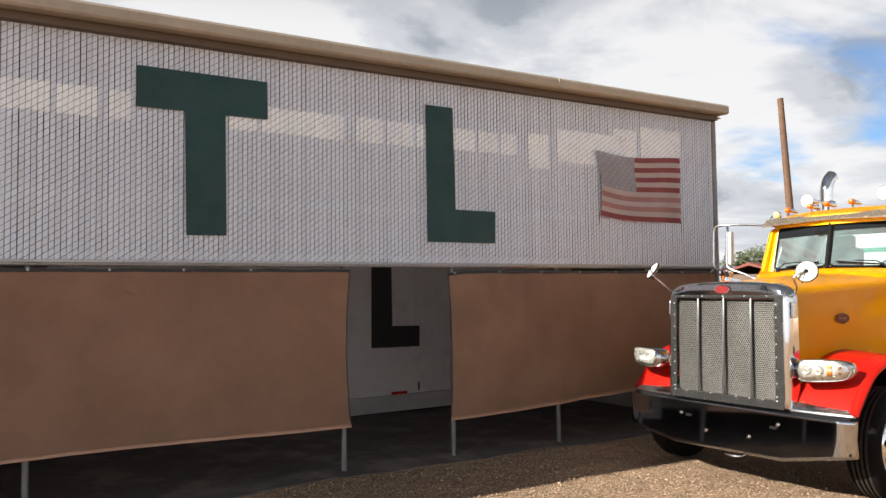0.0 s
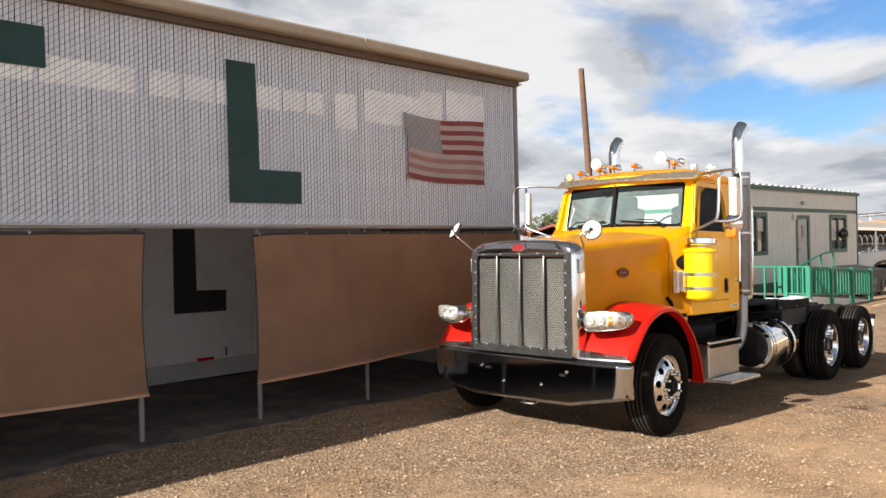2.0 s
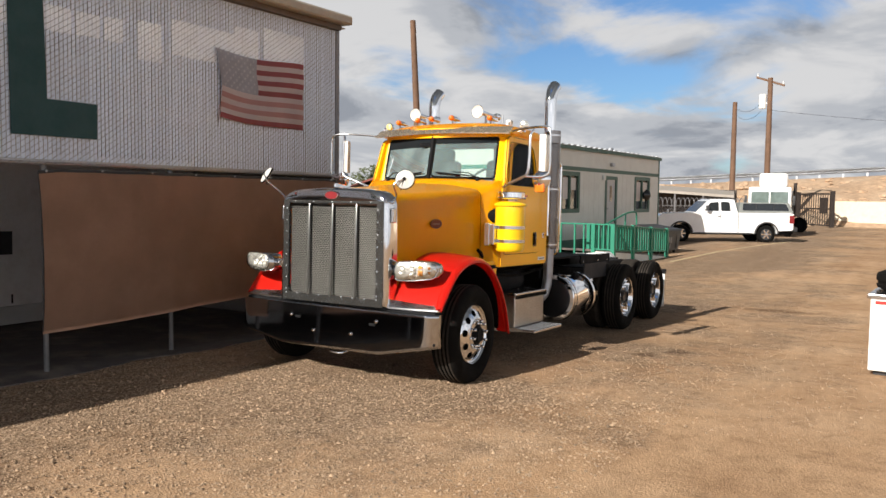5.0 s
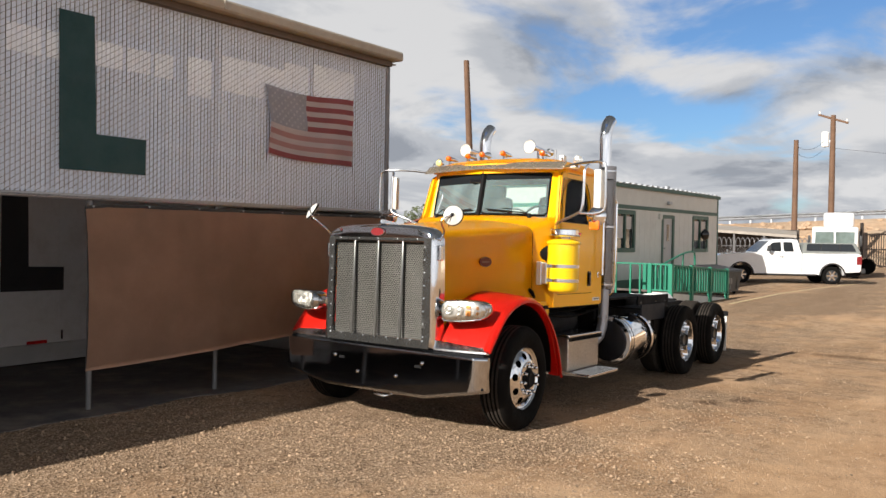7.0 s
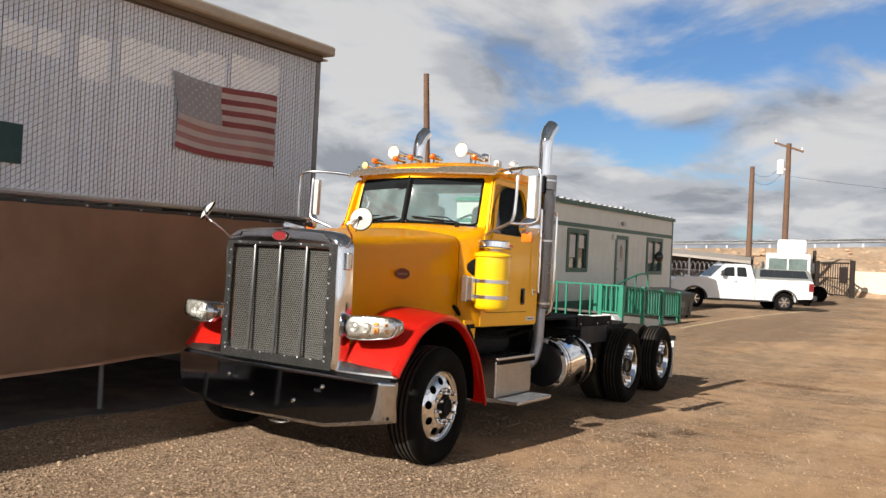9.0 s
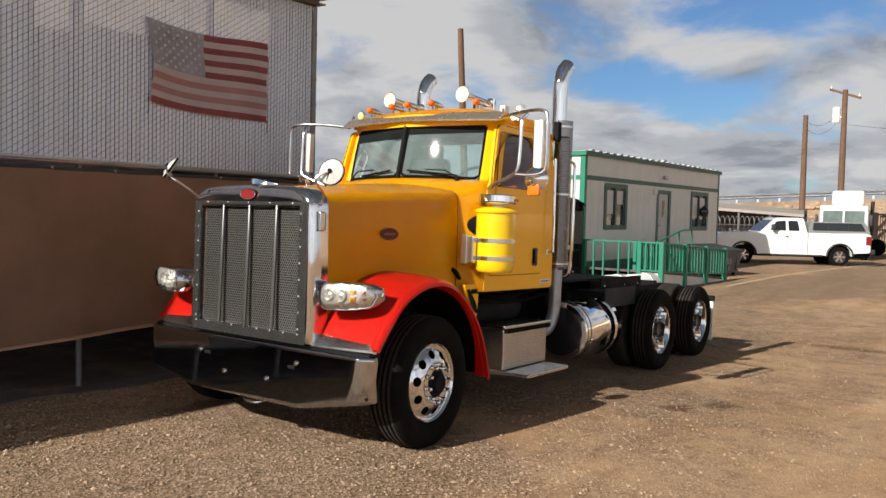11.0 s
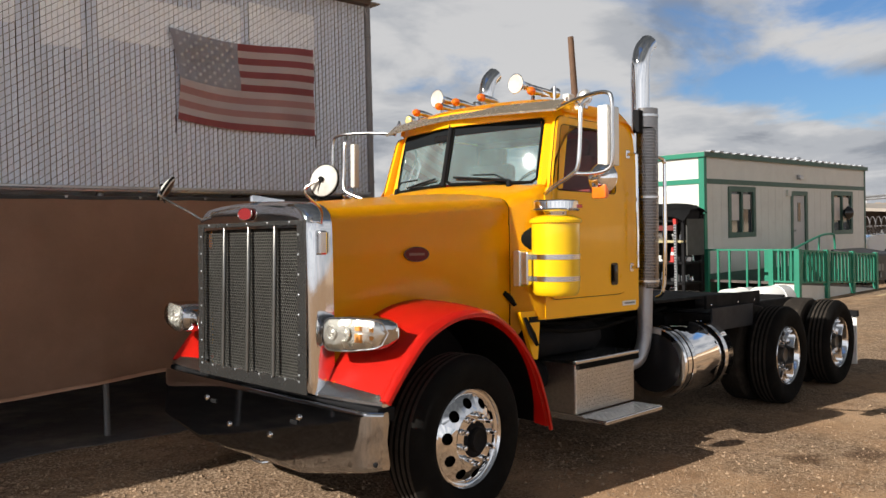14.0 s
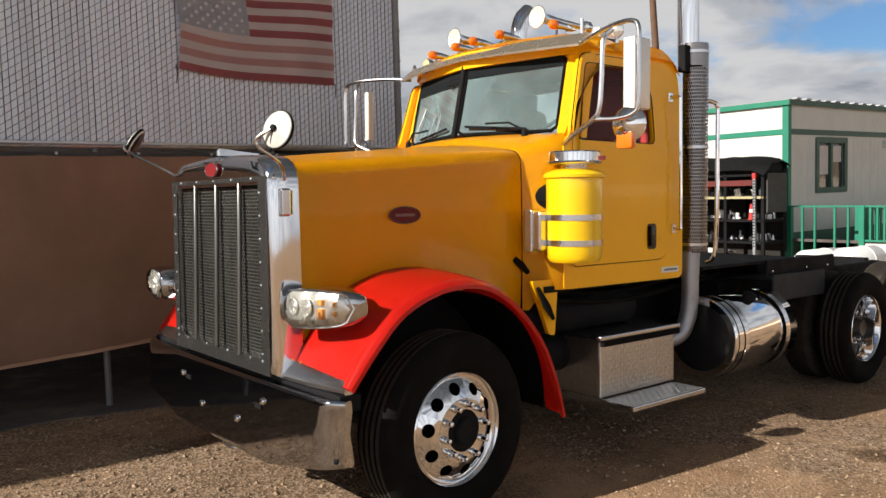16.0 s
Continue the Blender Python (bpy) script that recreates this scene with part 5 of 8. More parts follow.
def cab():
    root = empty("cab", None, TRUCK, "yellow day cab with split windshield")
    side = round_poly([(1.14, 1.075), (2.39, 1.07), (2.385, 2.50), (2.30, 2.645), (1.46, 2.625), (1.275, 2.06), (1.14, 1.99)], [0.01, 0.03, 0.05, 0.05, 0.03, 0.05, 0.02])
    bigger = [((u - 1.69) * 1.010 + 1.69, (v - 1.88) * 1.010 + 1.88) for u, v in DOOR]

    def tumble(z):
        """The cab's sides lean in slightly above the belt."""
        return 0.93 - 0.055 * max(0, z - 2.0) / 0.6
    for s in (-1, 1):
        bm = holed(NB(), side, bigger, lambda u, v, w: (u, s * (tumble(v) - 0.04 + w), v), 0.04, 96)
        part("side_panel", bm, YELLOW, root, "yellow cab side", True)
        bm = holed(NB(), DOOR, WINDOW, lambda u, v, w: (u, s * (tumble(v) - 0.034 + w), v), 0.04, 96)
        d = part("door", bm, YELLOW, root, "yellow cab door", True)
        part("window_seal", tube(NB(), [(u, s * (tumble(v) + 0.004), v) for u, v in WINDOW + WINDOW[:1]], 0.004, 6), RUBBER, d, "black rubber seal", True)
        part("seam", tube(NB(), [(u, s * (tumble(v) - 0.010), v) for u, v in bigger + bigger[:1]], 0.0045, 6), BLACK, d, smooth=True)
        gl = part("window_glass", slab(NB(), WINDOW, lambda u, v, w: (u, s * (tumble(v) - 0.02 + w), v), 0.004), DOOR_GLASS, d, "tinted door glass")
        gl.visible_shadow = False
        part("handle_recess", slab(NB(), rounded(0.095, 0.175, 0.025, 4, 2.018, 1.375), lambda u, v, w: (u, s * (0.936 + w), v), 0.006), GLOSSBLACK, d, "black door handle recess")
        part("handle", box(NB(), 1.985, 2.03, s * 0.945, s * 0.962, 1.31, 1.445, 0.007), GLOSSBLACK, d, "black paddle handle", True)
        part("door_plate", box(NB(), 2.14, 2.34, s * 0.931, s * 0.934, 1.115, 1.155, 0.001), WHITE, root, "small pale maker's plate with grey bars")
        part("plate_bar", box(NB(), 2.17, 2.32, s * 0.934, s * 0.936, 1.128, 1.142, 0.0005), GREYTRIM, root)
        part("grab_handle", tube(NB(), smooth_path([(2.275, s * 0.93, 1.42), (2.275, s * 0.985, 1.43), (2.275, s * 0.99, 1.50), (2.275, s * 0.985, 2.25), (2.275, s * 0.975, 2.33), (2.275, s * 0.91, 2.34)], 5), 0.014, 10), CHROME, root, "chrome grab handle", True)
        for z in (1.42, 2.34):
            part("handle_foot", box(NB(), 2.25, 2.30, s * (tumble(z) - 0.002), s * (tumble(z) + 0.012), z - 0.035, z + 0.035, 0.005), CHROME, root)
        # A pillar
        bm = NB()
        rings(bm, [[(x - 0.012, s * (y - 0.035), z), (x - 0.018, s * (y + 0.0), z), (x + 0.04, s * (y + 0.088), z), (x + 0.11, s * (y + 0.110), z), (x + 0.11, s * (y - 0.01), z)] for x, y, z in ((1.252, 0.812, 2.02), (1.306, 0.797, 2.25), (1.366, 0.783, 2.50), (1.409, 0.772, 2.65))])
        part("pillar", bm, YELLOW, root, "yellow windshield pillar", True)
    # roof: crowned sheet with rolled edges
    bm = NB()
    ny, nx = 28, 16
    g = []
    for j in range(ny + 1):
        y = -0.905 + 1.81 * j / ny
        a = abs(y) / 0.905
        row = []
        for i in range(nx + 1):
            t = i / nx
            x0 = 1.16 + 0.26 * a ** 1.8
            x = x0 + (2.39 - x0) * t
            z = 2.662 + 0.082 * (1 - a ** 6) * (1 - 0.55 * (2 * t - 0.9) ** 4 if t > 0.45 else 1 - 0.92 * max(0, 1 - t / 0.26) ** 2)
            z -= 0.07 * max(0, (a - 0.9) / 0.1) ** 2
            z -= 0.10 * max(0, (t - 0.88) / 0.12) ** 2
            row.append(bm.verts.new((x, y, z)))
        g.append(row)
    for j in range(ny):
        for i in range(nx):
            bm.faces.new((g[j][i], g[j][i + 1], g[j + 1][i + 1], g[j + 1][i]))
    bmesh.ops.solidify(bm, geom=bm.faces[:], thickness=-0.02)
    part("roof", bm, YELLOW, root, "crowned yellow roof", True)
    # header above the glass
    bm = NB()
    rings(bm, [[(1.14 + 0.25 * (abs(y) / 0.79) ** 1.8, y, 2.66 - 0.02 * (abs(y) / 0.8) ** 2), (1.125 + 0.235 * (abs(y) / 0.79) ** 1.3, y, 2.545 + 0.02 * abs(y)), (1.18 + 0.235 * (abs(y) / 0.79) ** 1.3, y, 2.545 + 0.02 * abs(y)), (1.22 + 0.25 * (abs(y) / 0.79) ** 1.8, y, 2.65 - 0.02 * (abs(y) / 0.8) ** 2)] for y in (-0.82 + 1.64 * k / 20 for k in range(21))])
    part("header", bm, YELLOW, root, "yellow header over the glass", True)
    # back wall with its window
    back = round_poly([(-0.92, 1.08), (0.92, 1.08), (0.90, 2.10), (0.86, 2.68), (-0.86, 2.68), (-0.90, 2.10)], [0.03, 0.03, 0.05, 0.15, 0.15, 0.05])
    bw = round_poly([(-0.72, 2.06), (0.72, 2.06), (0.70, 2.52), (-0.70, 2.52)], 0.06)
    part("back_panel", holed(NB(), back, bw, lambda u, v, w: (2.355 + w, u, v), 0.035, 80), YELLOW, root, "yellow cab back", True)
    gl = part("rear_glass", slab(NB(), bw, lambda u, v, w: (2.37 + w, u, v), 0.004), DOOR_GLASS, root, "rear window glass")
    gl.visible_shadow = False
    part("floor_panel", box(NB(), 1.0, 2.38, -0.90, 0.90, 1.06, 1.10), BLACK, root)
    # windshield: two panes meeting at a centre post
    for s in (-1, 1):
        c = [Vector((1.058, s * 0.02, 2.085)), Vector((1.256, s * 0.765, 2.070)), Vector((1.366, s * 0.752, 2.565)), Vector((1.166, s * 0.02, 2.555))]
        nrm = (c[1] - c[0]).cross(c[3] - c[0]).normalized()
        if nrm.x > 0:
            nrm = -nrm
        bm = NB()
        n = 10
        grid = [[bm.verts.new((c[0] * (1 - u) + c[1] * u) * (1 - v) + (c[3] * (1 - u) + c[2] * u) * v + nrm * 0.004 * math.sin(math.pi * u)) for v in (q / n for q in range(n + 1))] for u in (q / n for q in range(n + 1))]
        for i in range(n):
            for j in range(n):
                bm.faces.new((grid[i][j], grid[i][j + 1], grid[i + 1][j + 1], grid[i + 1][j]))
        gl = part("windshield", bm, SCREEN_GLASS, root, "windshield pane", True)
        gl.visible_shadow = False
        pts = [c[0], c[1], c[2], c[3]]
        loop = []
        for a, b in zip(pts, pts[1:] + pts[:1]):
            loop += [a.lerp(b, 0.06), a.lerp(b, 0.5) + nrm * 0.004, a.lerp(b, 0.94)]
        part("seal", tube(NB(), [p - nrm * 0.002 for p in loop + loop[:1]], 0.014, 8), RUBBER, root, "black windshield seal", True)
        # dark strip along the top of the pane, deeper on one side
        flap = [c[3].lerp(c[0], q).lerp(c[2].lerp(c[1], q), u) + nrm * 0.008 for q, u in (((0.02, 0.02), (0.02, 0.98), (0.15, 0.98), (0.17, 0.02)) if s < 0 else ((0.02, 0.02), (0.02, 0.98), (0.26, 0.98), (0.24, 0.02)))]
        bm = NB()
        rings(bm, [[p + nrm * w for p in flap] for w in (0.002, 0.0)])
        part("sun_strip", bm, mat("dark_strip", (0.012, 0.014, 0.016), 0.9, spec=0.05), root, "dark strip along the pane's top")
        # wipers
        p0 = Vector((1.115, s * 0.62, 2.075))
        p2 = c[0].lerp(c[1], 0.10).lerp(c[3].lerp(c[2], 0.10), 0.10) + nrm * 0.03
        part("wiper_arm", tube(NB(), [p0, p0.lerp(p2, 0.2) + Vector((-0.03, 0, 0.045)), p0.lerp(p2, 0.6) + Vector((-0.02, 0, 0.03))], 0.007, 6), BLACK, root, "black wiper arm", True)
        part("wiper_blade", tube(NB(), [c[0].lerp(c[1], 0.72).lerp(c[3].lerp(c[2], 0.72), 0.035) + nrm * 0.022, p2], 0.009, 6), BLACK, root, "black wiper blade", True)
        part("wiper_pivot", lathe(NB(), p0 + Vector((0, 0, -0.04)), (0, 0, 1), [(0.024, 0), (0.02, 0.04), (0.01, 0.055)], 10), BLACK, root, smooth=True)
    part("centre_post", tube(NB(), [(1.045, 0, 2.07), (1.150, 0, 2.57)], 0.022, 10), BLACK, root, "black centre post", True)
    # visor
    bm = NB()
    lo = []
    for k in range(29):
        y = -0.93 + 1.86 * k / 28
        a = abs(y) / 0.93
        xi, zi = 1.170 + 0.205 * a ** 1.5, 2.672 + 0.004 * a
        xo, zo = 1.085 + 0.185 * a ** 1.5, 2.606 - 0.012 * a
        lo.append([(xi, y, zi), (xo, y, zo), (xo + 0.002, y, zo - 0.014), (xo + 0.010, y, zo - 0.014), (xo + 0.014, y, zo - 0.003), (xi + 0.006, y, zi - 0.008)])
    rings(bm, lo)
    part("visor", bm, VISOR_STEEL, root, "stainless sun visor")
    # inside
    part("dash", box(NB(), 1.12, 1.52, -0.82, 0.82, 1.62, 2.055, 0.06), GREYTRIM, root, "dark dashboard", True)
    for y in (-0.45, 0.45):
        part("seat", box(NB(), 1.62, 2.1, y - 0.25, y + 0.25, 1.35, 1.62, 0.06), SEAT, root, "maroon seat cushion", True)
        part("seat_back", obox(NB(), pose(2.10, y, 1.96, 0, 8, 0), 0.15, 0.5, 0.78, 0.06), SEAT, root, "maroon seat back", True)
        part("headrest", obox(NB(), pose(2.16, y, 2.40, 0, 6, 0), 0.10, 0.30, 0.20, 0.045), SEAT, root, "maroon headrest", True)
    part("steering_wheel", tube(NB(), [Vector((1.60, -0.45, 2.02)) + Vector((0.10 * math.cos(q), 0.21 * math.sin(q), 0.19 * math.cos(q))) for q in (2 * math.pi * k / 28 for k in range(29))], 0.014, 8), GLOSSBLACK, root, "black steering wheel", True)
    part("steering_column", rod(NB(), (1.60, -0.45, 2.02), (1.40, -0.45, 1.8), 0.03, 10), GLOSSBLACK, root, smooth=True)
    for s in (-1, 1):
        part("door_trim", box(NB(), 1.25, 2.2, s * 0.86, s * 0.885, 1.2, 1.99, 0.01), MAROON, root, "maroon door trim")
        part("curtain", box(NB(), 2.06 if s < 0 else 1.72, 2.33, s * 0.80, s * 0.86, 1.5, 2.58, 0.02), MAROON, root, "maroon corner trim")
    part("back_lining", holed(NB(), [(-0.86, 1.1), (0.86, 1.1), (0.84, 2.59), (-0.84, 2.59)], bw, lambda u, v, w: (2.335 + w, u, v), 0.012, 80), MAROON, root, "maroon padded back lining", True)
    part("headliner", box(NB(), 1.44, 2.33, -0.80, 0.80, 2.585, 2.60), MAROON, root, "maroon headliner")
    part("curtain", box(NB(), 2.29, 2.325, -0.84, -0.20, 1.5, 2.57, 0.01), MAROON, root, "maroon rear curtain")
    part("inside_mirror", box(NB(), 1.13, 1.15, -0.02, 0.18, 2.44, 2.49, 0.008), GLOSSBLACK, root, "small black mirror")


cab()


# --- roof lamps and horns
def roof_things():
    for y, z in ((0.68, 2.775), (0.40, 2.795), (0.20, 2.805), (-0.085, 2.805), (-0.60, 2.785)):
        m = empty("marker_light", None, TRUCK, "amber bullet marker light")
        x = 1.42
        part("body", lathe(NB(), (x, y, z), (1, 0, -0.04), [(0.030, 0), (0.031, 0.03), (0.028, 0.09), (0.018, 0.17), (0.004, 0.21)], 18), CHROME, m, "chrome bullet body", True)
        part("lens", lathe(NB(), (x + 0.004, y, z), (-1, 0, 0.04), [(0.031, 0), (0.033, 0.012), (0.030, 0.035), (0.018, 0.050), (0.003, 0.054)], 18), AMBER, m, "amber lens", True)
        part("foot", box(NB(), x + 0.02, x + 0.09, y - 0.016, y + 0.016, z - 0.10, z - 0.02, 0.005), CHROME, m)
    for y in (0.455, -0.42):
        h = empty("air_horn", pose(0.035, 0, 0), TRUCK, "chrome trumpet air horn with a pale bell")
        prof = [(0.075, 0), (0.078, 0.004), (0.072, 0.012), (0.052, 0.035), (0.036, 0.09), (0.026, 0.20), (0.020, 0.42), (0.018, 0.50)]
        part("trumpet", lathe(NB(), (1.40, y, 2.872), (1, 0, -0.02), prof, 24, (False, True)), CHROME, h, "chrome trumpet", True)
        part("bell", lathe(NB(), (1.402, y, 2.872), (1, 0, -0.02), [(0.074, 0), (0.05, 0.006), (0.01, 0.010)], 24, (False, True)), CREAM, h, "pale bell face", True)
        part("foot", box(NB(), 1.62, 1.68, y - 0.02, y + 0.02, 2.70, 2.86, 0.006), CHROME, h)
        part("driver", lathe(NB(), (1.88, y, 2.865), (1, 0, 0), [(0.03, 0), (0.045, 0.01), (0.045, 0.05), (0.02, 0.06)], 16), CHROME, h, smooth=True)
    lamp = empty("corner_lamp", None, TRUCK, "small round chrome corner lamp")
    part("shell", lathe(NB(), (1.52, 0.905, 2.745), (1, 0, 0), [(0.045, 0), (0.05, 0.008), (0.044, 0.05), (0.02, 0.09)], 20), CHROME, lamp, smooth=True)
    part("lens", lathe(NB(), (1.518, 0.905, 2.745), (-1, 0, 0), [(0.042, 0), (0.03, 0.010), (0.004, 0.014)], 20), mat("pale_yellow_lens", (0.75, 0.62, 0.25), 0.2, coat=1.0), lamp, "pale yellow lens", True)
    part("foot", box(NB(), 1.53, 1.56, 0.86, 0.915, 2.60, 2.71, 0.004), CHROME, lamp)
    lamp = empty("cab_lamp", None, TRUCK, "round chrome lamp on the cab's roof edge")
    part("shell", lathe(NB(), (1.58, -0.965, 2.712), (-1, -0.3, 0), [(0.012, -0.085), (0.038, -0.065), (0.054, -0.03), (0.061, 0.0), (0.059, 0.006)], 22), CHROME, lamp, smooth=True)
    part("lens", lathe(NB(), (1.576, -0.966, 2.712), (-1, -0.3, 0), [(0.057, 0), (0.040, 0.012), (0.006, 0.018)], 22), LAMP_SILVER, lamp, "clear lens", True)
    part("foot", box(NB(), 1.595, 1.625, -0.97, -0.86, 2.625, 2.672, 0.006), CHROME, lamp)
    part("antenna", rod(NB(), (1.62, -0.66, 2.68), (1.62, -0.66, 2.84), 0.012, 8), GALV, TRUCK, "short grey antenna stub")
    part("antenna_base", lathe(NB(), (1.37, 0.865, 2.64), (0, 0, 1), [(0.018, 0), (0.018, 0.05), (0.010, 0.075), (0.004, 0.08)], 12), CHROME, TRUCK, smooth=True)
    part("aerial_box", box(NB(), 1.75, 1.83, -0.70, -0.64, 2.69, 2.80, 0.01), WHITE, TRUCK, "small pale roof box")


roof_things()


# --- exhaust stacks
def stack(s):
    root = empty("exhaust_stack", None, TRUCK, "chrome exhaust stack with a perforated heat shield")
    x, y, r = 2.56, s * 0.905, 0.078
    xp, yp = x - 0.025, s * 0.868
    part("pipe", tube(NB(), smooth_path([(xp, yp, 2.55), (xp, yp, 2.80), (xp, yp, 3.05), (xp + 0.012, yp, 3.155), (xp + 0.055, yp, 3.25), (xp + 0.135, yp, 3.32)], 6), r, 24), CHROME, root, "chrome curved stack tip", True)
    part("mouth", lathe(NB(), (xp + 0.137, yp, 3.321), (0.75, 0, 0.66), [(r * 0.93, 0), (r * 0.93, 0.002), (r * 0.85, 0.003)], 24), BLACK, root, "sooty pipe mouth", True)
    part("muffler", rod(NB(), (x, y, 1.24), (x, y, 2.66), 0.080, 20), BLACK, root, "dark muffler body", True)
    # heat shield: punched sheet, real slots
    bm = NB()
    R = 0.100
    rows, cols = 60, 28
    a0, a1 = radians(-45), radians(195)
    z0, z1 = 1.25, 2.74
    for i in range(rows):
        for j in range(cols):
            za, zb = z0 + (z1 - z0) * i / rows, z0 + (z1 - z0) * (i + 1) / rows
            aa, ab = a0 + (a1 - a0) * j / cols, a0 + (a1 - a0) * (j + 1) / cols
            solid = i > rows - 8 and aa > radians(75)
            w, h = (ab - aa), (zb - za)

            def P(a, z):
                return bm.verts.new((x + R * math.cos(a), y + s * R * math.sin(a), z))
            if solid:
                bm.faces.new((P(aa, za), P(ab, za), P(ab, zb), P(aa, zb)))
                continue
            e0, e1 = za + h * 0.16, zb - h * 0.16
            if i % 2:
                bm.faces.new((P(aa + w * 0.25, za), P(aa + w * 0.75, za), P(aa + w * 0.75, zb), P(aa + w * 0.25, zb)))
                for u0, u1 in ((aa, aa + w * 0.25), (aa + w * 0.75, ab)):
                    bm.faces.new((P(u0, za), P(u1, za), P(u1, e0), P(u0, e0)))
                    bm.faces.new((P(u0, e1), P(u1, e1), P(u1, zb), P(u0, zb)))
            else:
                for u0, u1 in ((aa, aa + w * 0.25), (aa + w * 0.75, ab)):
                    bm.faces.new((P(u0, za), P(u1, za), P(u1, zb), P(u0, zb)))
                bm.faces.new((P(aa + w * 0.25, za), P(aa + w * 0.75, za), P(aa + w * 0.75, e0), P(aa + w * 0.25, e0)))
                bm.faces.new((P(aa + w * 0.25, e1), P(aa + w * 0.75, e1), P(aa + w * 0.75, zb), P(aa + w * 0.25, zb)))
    bmesh.ops.remove_doubles(bm, verts=bm.verts[:], dist=0.0004)
    part("heat_shield", bm, SHIELD, root, "punched stainless heat shield", True)
    for z in (1.30, 2.0, 2.68):
        part("clamp", lathe(NB(), (x, y, z), (0, 0, 1), [(0.102, -0.012), (0.104, -0.01), (0.104, 0.01), (0.102, 0.012)], 24, (False, False)), STEEL, root, smooth=True)
    part("down_pipe", tube(NB(), smooth_path([(x - 0.02, y, 1.26), (x - 0.03, y, 1.05), (x - 0.035, y, 0.88), (x - 0.06, y + s * -0.01, 0.74), (x - 0.14, y - s * 0.04, 0.63), (x - 0.36, y - s * 0.16, 0.58)], 6), 0.062, 18), mat("pipe_grey", (0.36, 0.37, 0.40), 0.42, 0.7, vary=0.15, dirt=(0.2, 0.19, 0.18)), root, "grey exhaust down pipe", True)
    part("mount", box(NB(), 2.40, 2.47, y - 0.03, y + 0.03, 2.53, 2.72, 0.008), BLACK, root, "black stack bracket")
    part("grab_bar", tube(NB(), smooth_path([(2.90, s * 0.80, 1.14), (2.91, s * 0.86, 1.20), (2.91, s * 0.88, 1.5), (2.91, s * 0.88, 2.22), (2.905, s * 0.88, 2.32), (2.86, s * 0.87, 2.355), (2.66, s * 0.86, 2.36)], 5), 0.016, 10), CHROME, TRUCK, "chrome grab bar behind the cab", True)


mirrored(stack)


# --- air cleaners
def cleaner(s):
    root = empty("air_cleaner", None, TRUCK, "yellow air cleaner canister with a chrome rain cap")
    x, y = 1.085, s * 1.062
    part("can", lathe(NB(), (x, y, 1.255), (0, 0, 1), [(0.10, 0), (0.142, 0.004), (0.156, 0.020), (0.159, 0.028), (0.163, 0.045), (0.166, 0.06), (0.166, 0.50), (0.181, 0.505), (0.183, 0.522), (0.173, 0.534), (0.12, 0.555), (0.075, 0.56), (0.072, 0.60)], 40), LEMON, root, "yellow canister", True)
    part("cap", lathe(NB(), (x, y, 1.845), (0, 0, 1), [(0.075, -0.045), (0.080, -0.012), (0.165, -0.006), (0.172, 0.002), (0.166, 0.010), (0.158, 0.012), (0.158, 0.062), (0.150, 0.070), (0.06, 0.076), (0.004, 0.077)], 36), CHROME, root, "chrome rain cap", True)
    part("reflector", box(NB(), x + 0.05, x + 0.10, y + s * 0.14, y + s * 0.158, 1.86, 1.885, 0.003), REDLENS, root, "small red reflector")
    for z in (1.375, 1.525):
        part("strap", lathe(NB(), (x, y, z), (0, 0, 1), [(0.166, -0.018), (0.170, -0.017), (0.170, 0.017), (0.166, 0.018)], 40, (False, False)), STEEL, root, "stainless strap", True)
    part("bracket", box(NB(), x - 0.20, x - 0.08, y - s * 0.20, y - s * 0.09, 1.33, 1.56, 0.01), STEEL, root, "stainless bracket")
    part("bracket_foot", box(NB(), x - 0.21, x - 0.13, y - s * 0.21, y - s * 0.15, 1.32, 1.57, 0.006), STEEL, root)
    part("hose", tube(NB(), smooth_path([(x + 0.02, y - s * 0.10, 1.64), (x + 0.01, y - s * 0.18, 1.65), (x - 0.01, y - s * 0.30, 1.65)], 5), 0.092, 22), RUBBER, root, "black intake hose", True)


mirrored(cleaner)


